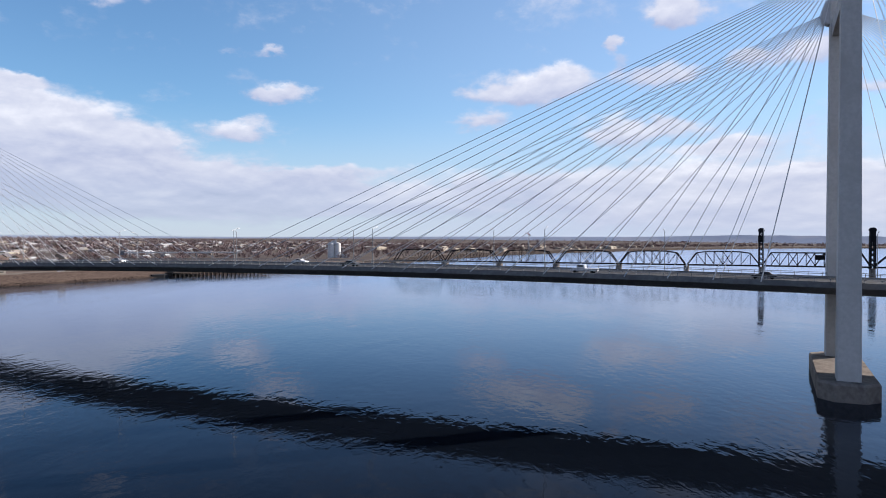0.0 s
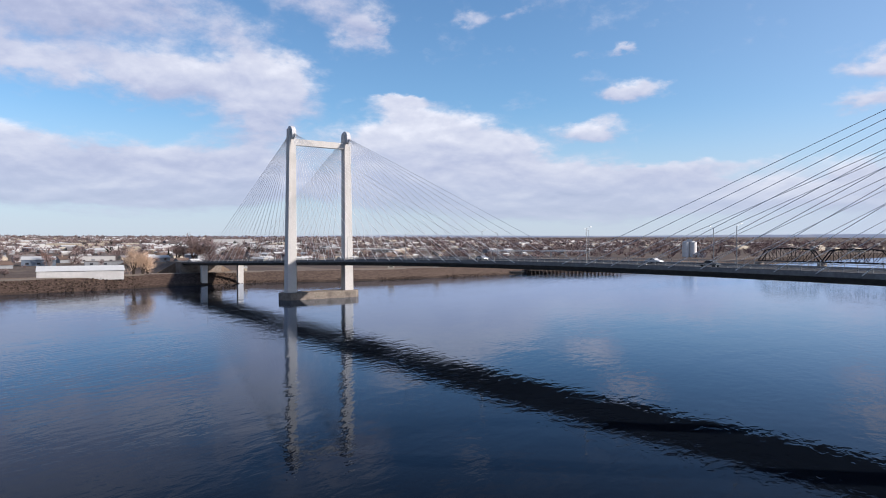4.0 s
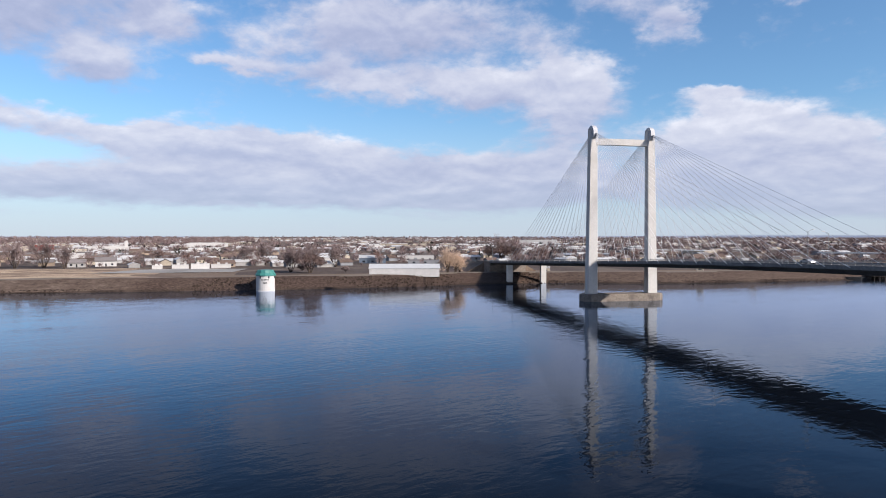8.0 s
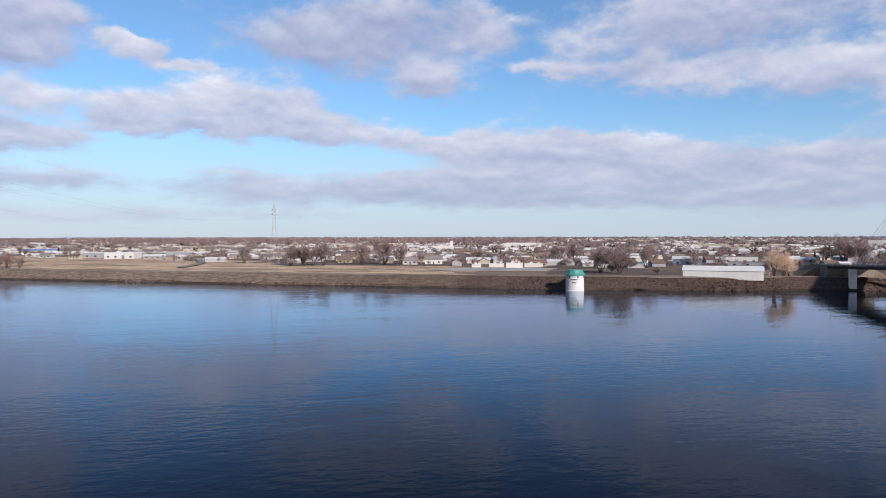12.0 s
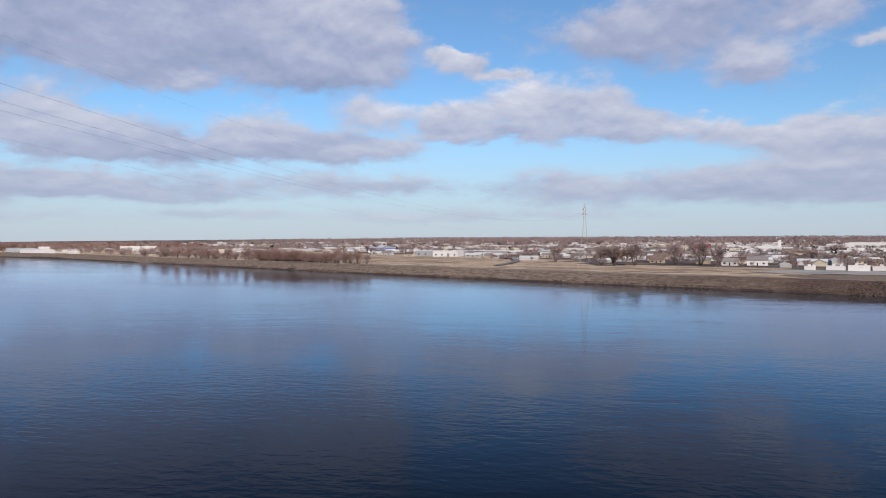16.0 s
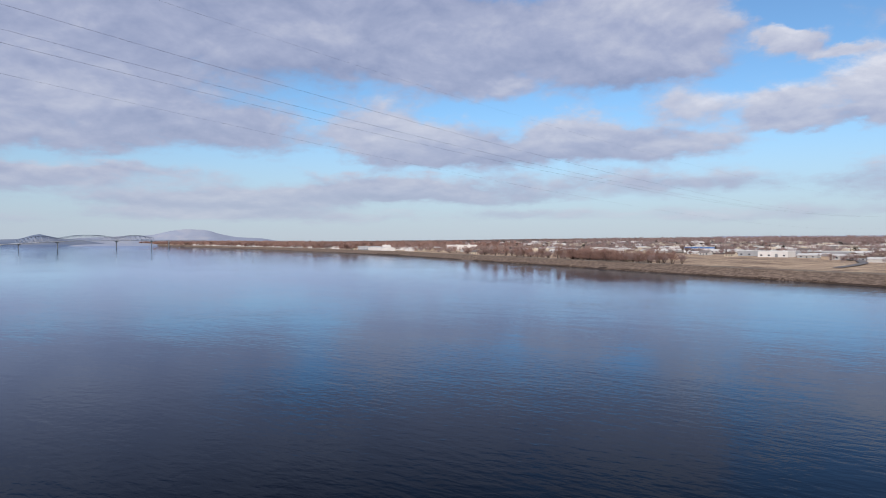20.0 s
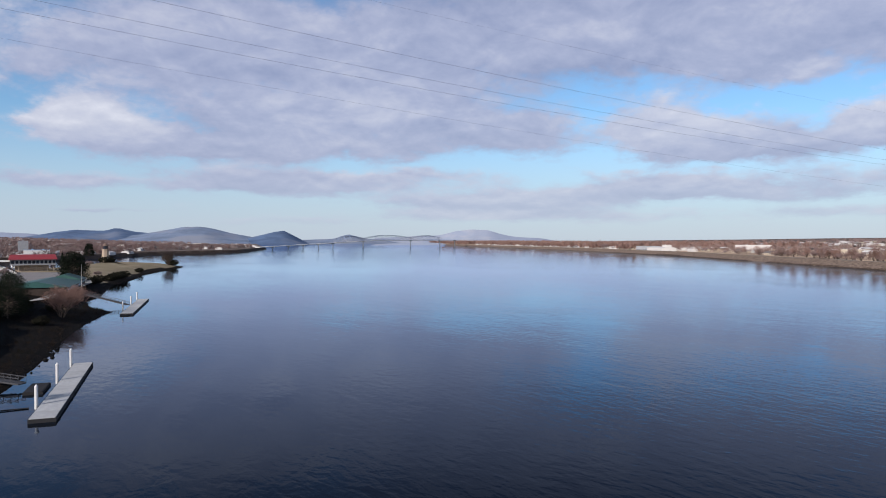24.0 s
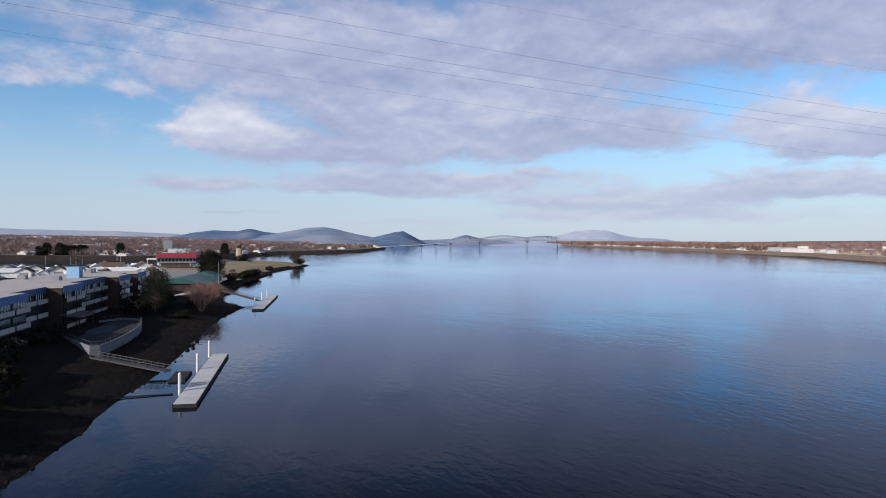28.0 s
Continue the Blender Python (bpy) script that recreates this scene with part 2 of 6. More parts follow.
for az, el, wide, high, thick, light in CLOUDS:
    v = W.node("ShaderNodeVectorMath", (place, (1 / wide, 1 / high, 0), (-az / wide, -el / high, 0)), operation="MULTIPLY_ADD").outputs[0]
    q = W.node("ShaderNodeVectorMath", (v, v), operation="DOT_PRODUCT").outputs["Value"]
    g = W.math("MULTIPLY", W.math("POWER", 0.5, W.math("POWER", q, 1.25)), thick)
    both = W.node("ShaderNodeVectorMath", (v, (0, 0.24, 0), (1, light, 0)), operation="MULTIPLY_ADD").outputs[0]
    both = W.node("ShaderNodeVectorMath", {"Vector": both, "Scale": g}, operation="SCALE").outputs[0]
    total = both if total is None else W.node("ShaderNodeVectorMath", (total, both), operation="ADD").outputs[0]
cover, shade = W.node("ShaderNodeSeparateXYZ", (total,)).outputs[:2]
shade = W.math("DIVIDE", W.math("ADD", shade, 0.11), W.math("ADD", cover, 0.15))
cover = W.math("MINIMUM", cover, 1.35)
n1 = W.noise(billow, 10.0, 7.0, 0.53, 0.25)
n1up = W.noise(W.scaled(billow, (1, 1, 1), (0, 0, 0.022)), 10.0, 7.0, 0.53, 0.25)
crisp = W.noise(W.scaled(billow, (1, 1, 1), (1.7, 0.4, 0)), 40.0, 6.0, 0.62, 0.2)
body = W.math("MULTIPLY_ADD", W.math("SUBTRACT", n1, 0.5), 1.25, W.math("MULTIPLY_ADD", W.math("SUBTRACT", crisp, 0.5), 0.66, cover))
alpha = W.smooth(body, 0.12, 0.86)
# tops catch the sun, undersides are grey
lit = W.math("MULTIPLY_ADD", W.math("SUBTRACT", n1, n1up), 1.15, shade)
lit = W.math("MULTIPLY_ADD", W.math("SUBTRACT", crisp, 0.5), 0.26, lit)
lit = W.math("MULTIPLY_ADD", W.math("SUBTRACT", W.noise(W.scaled(billow, (1, 1, 1), (5.2, 1.1, 0)), 6.0, 4.0, 0.55, 0.4), 0.5), 0.7, lit)
tone = W.ramp(W.math("MULTIPLY", lit, 0.7, clamp=True), (0.0, (0.17, 0.21, 0.37)), (0.14, (0.30, 0.355, 0.53)), (0.42, (0.46, 0.505, 0.665)), (0.7, (0.70, 0.725, 0.81)), (1.0, (1.1, 1.1, 1.1)))
tone = W.mix(1.0, tone, (10.0, 10.0, 10.0), "MULTIPLY")
deepen = W.mix(1.0, blue, (1.05, 1.31, 1.42), "MULTIPLY")
veil = W.math("MULTIPLY", W.smooth(height, 11.0, 0.0), 0.8)
haze = (5.2, 6.0, 7.3)
# thin haze glares towards the sun
facing = W.node("ShaderNodeVectorMath", (way, tuple(sun_dir)), operation="DOT_PRODUCT").outputs["Value"]
veil = W.math("ADD", veil, W.math("MULTIPLY", W.math("MULTIPLY", W.smooth(facing, 0.05, 0.75), W.smooth(height, 42.0, 4.0)), 0.38), clamp=True)
clear = W.mix(veil, deepen, haze)
tone = W.mix(W.math("MULTIPLY", W.smooth(height, 12.0, 1.0), 0.35), tone, (5.4, 5.9, 7.1))
sky = W.mix(W.math("MULTIPLY", alpha, W.math("MULTIPLY_ADD", W.smooth(height, 0.0, 6.0), 0.30, 0.62)), clear, tone)
out = W.node("ShaderNodeBackground", (sky, 0.072))
W.node("ShaderNodeOutputWorld", (out.outputs[0],))
world.cycles.sampling_method, world.cycles.sample_map_resolution = "MANUAL", 512

# ---- materials ----
def material(name, colour, rough=0.8, spots=0.25, grain=4.0, stain=0.3, metal=0.0, bump=0.0, second=None, each=0.0, spec=None):
    """A painted, mineral or woody surface: base colour broken up at two scales (grain and stains, per metre)."""
    m = bpy.data.materials.new(name)
    m.use_nodes = True
    n = Net(m.node_tree)
    co = n.node("ShaderNodeTexCoord").outputs["Object"]
    fine = n.noise(co, grain, 6.0, 0.6)
    broad = n.noise(co, stain, 4.0, 0.55, 0.4)
    dark = tuple(c * (1 - spots) for c in colour)
    light = tuple(min(1.0, c * (1 + 0.5 * spots)) for c in colour)
    col = n.ramp(fine, (0.3, dark), (0.7, light))
    other = second or tuple(c * (1 - 0.8 * spots) for c in colour)
    col = n.mix(n.smooth(broad, 0.48, 0.68), col, other)
    if each:
        rnd = n.node("ShaderNodeObjectInfo").outputs["Random"]
        hsv = n.node("ShaderNodeHueSaturation", {"Value": n.math("MULTIPLY_ADD", rnd, 2 * each, 1 - each), "Color": col})
        col = hsv.outputs[0]
    bsdf = n.node("ShaderNodeBsdfPrincipled", {"Base Color": col, "Roughness": n.math("MULTIPLY_ADD", fine, 0.15, rough - 0.08), "Metallic": metal, "Specular IOR Level": spec if spec is not None else 0.1 if rough > 0.65 else 0.4})
    if bump:
        n.put(bsdf.inputs["Normal"], n.node("ShaderNodeBump", {"Strength": 0.6, "Distance": bump, "Height": fine}).outputs[0])
    n.node("ShaderNodeOutputMaterial", (bsdf.outputs[0],))
    return m


def water_material():
    m = bpy.data.materials.new("river_water")
    m.use_nodes = True
    n = Net(m.node_tree)
    co = n.node("ShaderNodeTexCoord").outputs["Object"]
    turned = n.node("ShaderNodeMapping", {"Vector": co, "Rotation": (0, 0, radians(-25)), "Scale": (1.0, 1.0, 1.0)}).outputs[0]
    ripple = n.noise(n.scaled(turned, (0.34, 0.62, 1)), 1.0, 2.0, 0.5, 0.3)
    swell = n.noise(n.scaled(turned, (0.045, 0.10, 1), (7, 2, 0)), 1.0, 2.0, 0.5, 0.4)
    gust = n.smooth(n.noise(n.scaled(turned, (0.006, 0.014, 1), (2, 9, 0)), 1.0, 4.0, 0.6, 0.8), 0.44, 0.66)
    fine = n.noise(n.scaled(turned, (1.1, 1.9, 1), (1, 5, 0)), 1.0, 2.0, 0.5, 0.2)
    rise = n.math("MULTIPLY_ADD", ripple, n.math("MULTIPLY_ADD", gust, 0.036, 0.031), n.math("MULTIPLY_ADD", fine, n.math("MULTIPLY_ADD", gust, 0.006, 0.004), n.math("MULTIPLY", swell, 0.08)))
    bump = n.node("ShaderNodeBump", {"Strength": 1.0, "Distance": 1.0, "Height": rise}).outputs[0]
    deep = n.node("ShaderNodeBsdfDiffuse", {"Color": (0.0036, 0.0054, 0.0088, 1)})
    shine = n.node("ShaderNodeBsdfGlossy", {"Color": (0.74, 0.84, 1.0, 1), "Roughness": n.math("MULTIPLY_ADD", n.smooth(n.node("ShaderNodeSeparateXYZ", (co,)).outputs[0], 40.0, 260.0), 0.11, n.math("MULTIPLY_ADD", gust, 0.035, 0.016)), "Normal": bump})
    fresnel = n.math("MULTIPLY_ADD", n.node("ShaderNodeFresnel", {"IOR": 1.33, "Normal": bump}).outputs[0], 0.4, n.math("MULTIPLY", n.node("ShaderNodeFresnel", {"IOR": 1.33}).outputs[0], 0.6))
    both = n.node("ShaderNodeMixShader", {0: n.math("MULTIPLY_ADD", n.math("POWER", fresnel, 1.3), 1.5, -0.062, clamp=True)})
    n.put(both.inputs[1], deep.outputs[0])
    n.put(both.inputs[2], shine.outputs[0])
    n.node("ShaderNodeOutputMaterial", (both.outputs[0],))
    return m


def field_material():
    """Mown winter grass in long streaks beside the levee."""
    m = bpy.data.materials.new("streaky_dry_grass")
    m.use_nodes = True
    n = Net(m.node_tree)
    co = n.node("ShaderNodeTexCoord").outputs["Object"]
    streak = n.noise(n.scaled(n.node("ShaderNodeMapping", {"Vector": co, "Rotation": (0, 0, radians(-7))}).outputs[0], (0.022, 0.12, 1)), 1.0, 5.0, 0.6, 0.6)
    fine = n.noise(co, 0.6, 6.0, 0.65)
    col = n.ramp(streak, (0.36, (0.13, 0.085, 0.065)), (0.44, (0.27, 0.195, 0.14)), (0.51, (0.56, 0.43, 0.30)), (0.57, (0.30, 0.22, 0.16)), (0.66, (0.48, 0.37, 0.255)))
    patch = n.noise(n.scaled(co, (0.012, 0.03, 1), (4, 1, 0)), 1.0, 5.0, 0.6, 0.5)
    col = n.mix(n.math("MULTIPLY", n.smooth(patch, 0.5, 0.62), 0.65), col, (0.16, 0.115, 0.09))
    col = n.mix(n.math("MULTIPLY", n.smooth(fine, 0.42, 0.7), 0.4), col, (0.22, 0.165, 0.115))
    bsdf = n.node("ShaderNodeBsdfPrincipled", {"Base Color": col, "Roughness": 0.95, "Specular IOR Level": 0.05})
    n.node("ShaderNodeOutputMaterial", (bsdf.outputs[0],))
    return m


def bank_material():
    """Levee slope: dark rubble that gives way to brown grass upstream."""
    m = bpy.data.materials.new("levee_slope")
    m.use_nodes = True
    n = Net(m.node_tree)
    co = n.node("ShaderNodeTexCoord").outputs["Object"]
    fine, broad = n.noise(co, 0.9, 6.0, 0.65), n.noise(co, 0.05, 5.0, 0.6, 0.5)
    rubble = n.ramp(fine, (0.3, (0.022, 0.015, 0.012)), (0.5, (0.068, 0.046, 0.037)), (0.72, (0.13, 0.092, 0.072)))
    grass = n.ramp(n.noise(n.scaled(co, (0.25, 0.4, 0.6)), 1.0, 6.0, 0.7), (0.32, (0.066, 0.049, 0.039)), (0.5, (0.145, 0.109, 0.086)), (0.7, (0.235, 0.18, 0.14)))
    along = n.node("ShaderNodeSeparateXYZ", (co,)).outputs[0]
    turf = n.math("MAXIMUM", n.smooth(n.math("MULTIPLY_ADD", broad, 260.0, along), -40.0, -230.0), n.math("MULTIPLY", n.smooth(n.math("MULTIPLY_ADD", broad, 60.0, along), 20.0, 70.0), 0.3))
    col = n.mix(turf, rubble, grass)
    bsdf = n.node("ShaderNodeBsdfPrincipled", {"Base Color": col, "Roughness": 0.95, "Specular IOR Level": 0.05})
    n.put(bsdf.inputs["Normal"], n.node("ShaderNodeBump", {"Strength": 0.6, "Distance": 0.5, "Height": fine}).outputs[0])
    n.node("ShaderNodeOutputMaterial", (bsdf.outputs[0],))
    return m


FIELD = field_material()
LEVEE_SLOPE = bank_material()
WATER = water_material()
CONCRETE = material("concrete", (0.49, 0.47, 0.445), 0.85, 0.12, 1.5, 0.12, second=(0.42, 0.4, 0.375))
PIER_CONCRETE = material("pier_concrete", (0.21, 0.178, 0.152), 0.9, 0.3, 1.2, 0.3, second=(0.125, 0.105, 0.09))
DECK_CONCRETE = material("deck_concrete", (0.167, 0.167, 0.167), 0.9, 0.3, 1.2, 0.15, second=(0.122, 0.122, 0.125))
ASPHALT = material("asphalt", (0.0456, 0.0456, 0.0494), 0.9, 0.3, 2.0, 0.2, second=(0.0684, 0.0684, 0.0684))
STEEL_WHITE = material("white_cable_sheath", (0.593, 0.593, 0.593), 0.5, 0.1, 1.0, 0.2)
SADDLE_GREY = material("grey_saddle_paint", (0.46, 0.46, 0.47), 0.6, 0.12, 1.0, 0.3)
STEEL_GREY = material("galvanised_steel", (0.243, 0.251, 0.258), 0.5, 0.2, 3.0, 0.4, metal=0.5)
RAIL_STEEL = material("black_truss_steel", (0.0167, 0.0167, 0.0198), 0.7, 0.4, 1.0, 0.2)
# earth darkened: the town trees' shade is mixed into its colour
EARTH = material("earth", (0.0988, 0.076, 0.0646), 0.95, 0.4, 0.5, 0.03, second=(0.152, 0.122, 0.0988))

RIPRAP = material("riprap", (0.0502, 0.0357, 0.0281), 0.95, 0.55, 0.9, 0.08, bump=0.5, second=(0.076, 0.0547, 0.0418))
BANK_GRASS = material("brown_bank_grass", (0.19, 0.141, 0.106), 0.95, 0.35, 0.6, 0.06, bump=0.2, second=(0.129, 0.095, 0.0745))
TOWN_ASPHALT = material("worn_town_asphalt", (0.182, 0.171, 0.167), 0.9, 0.2, 1.0, 0.05)
# steel darkened so its colour holds the shade over the gangway
GANGWAY_STEEL = material("weathered_gangway_steel", (0.057, 0.0593, 0.0669), 0.7, 0.2, 2.0, 0.4)
LEVEE_PATH = material("levee_path", (0.182, 0.152, 0.125), 0.95, 0.25, 0.4, 0.05, second=(0.137, 0.114, 0.0912))
WHITE_WALL = material("white_painted_wall", (0.486, 0.471, 0.456), 0.7, 0.12, 0.6, 0.1, each=0.06)
# darker copy of the white wall, with the house walls' shade painted in
HOUSE_WHITE = material("weathered_white_siding", (0.33, 0.32, 0.31), 0.8, 0.15, 0.6, 0.1, each=0.2)
CREAM_WALL = material("cream_wall", (0.418, 0.365, 0.289), 0.8, 0.15, 0.6, 0.1, each=0.15)
TAN_WALL = material("tan_wall", (0.289, 0.228, 0.175), 0.85, 0.15, 0.6, 0.1, each=0.2)
GREY_WALL = material("grey_wall", (0.228, 0.236, 0.251), 0.8, 0.15, 0.6, 0.1, each=0.25)
SLATE_WALL = material("slate_blue_wall", (0.122, 0.152, 0.198), 0.8, 0.15, 0.6, 0.1)
BLUE_WALL = material("blue_painted_panel", (0.0342, 0.0988, 0.258), 0.6, 0.15, 1.0, 0.2)
RED_WALL = material("red_painted_wall", (0.274, 0.0532, 0.0456), 0.7, 0.2, 1.0, 0.2)
PALE_ROOF = material("pale_metal_roof", (0.471, 0.471, 0.464), 0.5, 0.1, 0.6, 0.15, each=0.1)
GREY_ROOF = material("grey_shingle_roof", (0.16, 0.144, 0.141), 0.9, 0.3, 1.5, 0.2, each=0.4)
BROWN_ROOF = material("brown_shingle_roof", (0.122, 0.0874, 0.0722), 0.9, 0.3, 1.5, 0.2, each=0.35)
TEAL_ROOF = material("teal_metal_roof", (0.045, 0.19, 0.165), 0.45, 0.15, 1.0, 0.3)
GREEN_ROOF = material("green_metal_roof", (0.022, 0.062, 0.052), 0.5, 0.2, 0.8, 0.3)
RED_ROOF = material("red_metal_roof", (0.2, 0.026, 0.028), 0.5, 0.15, 0.8, 0.3)
DARK_GLASS = material("dark_window_glass", (0.02, 0.025, 0.035), 0.12, 0.2, 0.6, 0.2)
DARK_TRIM = material("dark_trim", (0.0228, 0.0228, 0.0243), 0.7, 0.2, 1.0, 0.3)
TIMBER = material("weathered_timber", (0.0912, 0.076, 0.0646), 0.9, 0.35, 2.0, 0.4, bump=0.02)
DOCK_BOARDS = material("grey_dock_decking", (0.319, 0.327, 0.334), 0.8, 0.15, 2.0, 0.4, each=0.12)
PILE_WHITE = material("white_pile_sleeve", (0.502, 0.502, 0.502), 0.5, 0.1, 1.0, 0.5)
BARK = material("bark", (0.076, 0.0593, 0.0494), 0.95, 0.35, 2.0, 0.5, each=0.2)
TWIG_BROWN = material("brown_twigs", (0.205, 0.145, 0.13), 0.95, 0.3, 0.4, 0.1, each=0.25)
TWIG_GREY = material("grey_twigs", (0.235, 0.18, 0.172), 0.95, 0.3, 0.4, 0.1, each=0.2)
TWIG_TAN = material("tan_willow_twigs", (0.58, 0.43, 0.32), 0.95, 0.25, 0.4, 0.1, each=0.1)
TWIG_DARK = material("dark_purple_twigs", (0.15, 0.105, 0.1), 0.95, 0.3, 0.2, 0.02, second=(0.19, 0.14, 0.135))
# scrub colour darkened for the levee's shadow side
LEVEE_SCRUB = material("dark_levee_scrub", (0.026, 0.021, 0.019), 0.95, 0.4, 0.5, 0.05)
# distance haze of the far woods is mixed into this twig colour
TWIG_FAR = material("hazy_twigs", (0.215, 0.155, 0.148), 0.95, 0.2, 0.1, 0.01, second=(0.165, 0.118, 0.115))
TWIG_RED = material("russet_twigs", (0.2, 0.125, 0.105), 0.95, 0.3, 0.4, 0.1, each=0.2)
NEEDLES = material("dark_conifer_needles", (0.0122, 0.0167, 0.0106), 0.9, 0.4, 0.5, 0.2, each=0.3)
SHRUB = material("dull_shrub_leaves", (0.0167, 0.016, 0.00988), 0.9, 0.4, 0.5, 0.2, each=0.3)
CAR_WHITE = material("white_car_paint", (0.532, 0.532, 0.532), 0.3, 0.05, 1.0, 0.2)
CAR_DARK = material("black_car_paint", (0.0152, 0.0152, 0.0175), 0.3, 0.1, 1.0, 0.2)
CAR_SILVER = material("silver_car_paint", (0.304, 0.312, 0.327), 0.3, 0.05, 1.0, 0.2, metal=0.4)
RUBBER = material("rubber", (0.0152, 0.0152, 0.0152), 0.9, 0.2, 2.0, 0.5)
SILO_WHITE = material("silo_concrete", (0.62, 0.61, 0.59), 0.7, 0.15, 0.5, 0.1)
# distance haze is put into these hill colours as blue and pallor
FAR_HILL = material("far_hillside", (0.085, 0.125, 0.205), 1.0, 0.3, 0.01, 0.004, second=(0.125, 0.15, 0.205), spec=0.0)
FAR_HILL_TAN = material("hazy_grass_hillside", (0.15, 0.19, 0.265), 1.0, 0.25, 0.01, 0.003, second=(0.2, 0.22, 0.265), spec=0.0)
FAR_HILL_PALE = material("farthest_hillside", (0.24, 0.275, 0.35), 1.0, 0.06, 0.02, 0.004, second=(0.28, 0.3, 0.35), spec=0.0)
LAWN = material("winter_lawn", (0.175, 0.145, 0.092), 0.95, 0.3, 0.5, 0.04, second=(0.22, 0.175, 0.12))
GRAVEL = material("pale_gravel_lot", (0.304, 0.293, 0.274), 0.95, 0.15, 1.0, 0.04, second=(0.228, 0.213, 0.198))

# near-black: the shade over the island bank is put into its colour
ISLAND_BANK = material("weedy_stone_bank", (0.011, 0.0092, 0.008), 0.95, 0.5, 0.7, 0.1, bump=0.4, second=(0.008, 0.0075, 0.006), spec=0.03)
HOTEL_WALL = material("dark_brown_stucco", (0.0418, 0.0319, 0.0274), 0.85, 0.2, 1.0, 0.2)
# half-bright copy of the blue panel, painting shade into the recesses
FASCIA_SHADED = material("dark_blue_panel", (0.018, 0.045, 0.13), 0.6, 0.15, 1.0, 0.2)
HOTEL_ROOF = material("grey_gravel_roof", (0.3, 0.285, 0.275), 0.95, 0.2, 2.0, 0.12, second=(0.25, 0.24, 0.235))
PANEL_WHITE = material("white_panel", (0.62, 0.61, 0.585), 0.7, 0.12, 1.0, 0.3)
BLUE_PALE = material("pale_blue_panel", (0.19, 0.342, 0.517), 0.6, 0.1, 1.0, 0.3)
PYLON_STEEL = material("weathered_pylon_steel", (0.3, 0.265, 0.26), 0.7, 0.2, 1.0, 0.3)
STEEL_PALE = material("pale_galvanised_steel", (0.35, 0.35, 0.342), 0.55, 0.15, 2.0, 0.4, metal=0.2)
POOL_COVER = material("teal_pool_cover", (0.00912, 0.0228, 0.0274), 0.7, 0.2, 1.0, 0.3)

# brush, shore stones and paving carry the bank's shade in their colours
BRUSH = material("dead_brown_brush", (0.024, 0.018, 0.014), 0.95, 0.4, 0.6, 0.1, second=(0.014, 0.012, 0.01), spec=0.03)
SHADED_STONE = material("dark_shore_stone", (0.00684, 0.00608, 0.0057), 0.9, 0.4, 1.0, 0.3)
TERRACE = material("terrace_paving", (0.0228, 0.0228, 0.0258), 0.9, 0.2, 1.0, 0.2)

HOTEL_PANEL = material("pale_balcony_panel", (0.35, 0.334, 0.312), 0.8, 0.15, 1.0, 0.3)
# parapet greyed by the hotel's shade, painted into the colour
TERRACE_WALL = material("grey_terrace_wall", (0.13, 0.135, 0.15), 0.85, 0.2, 1.0, 0.3)

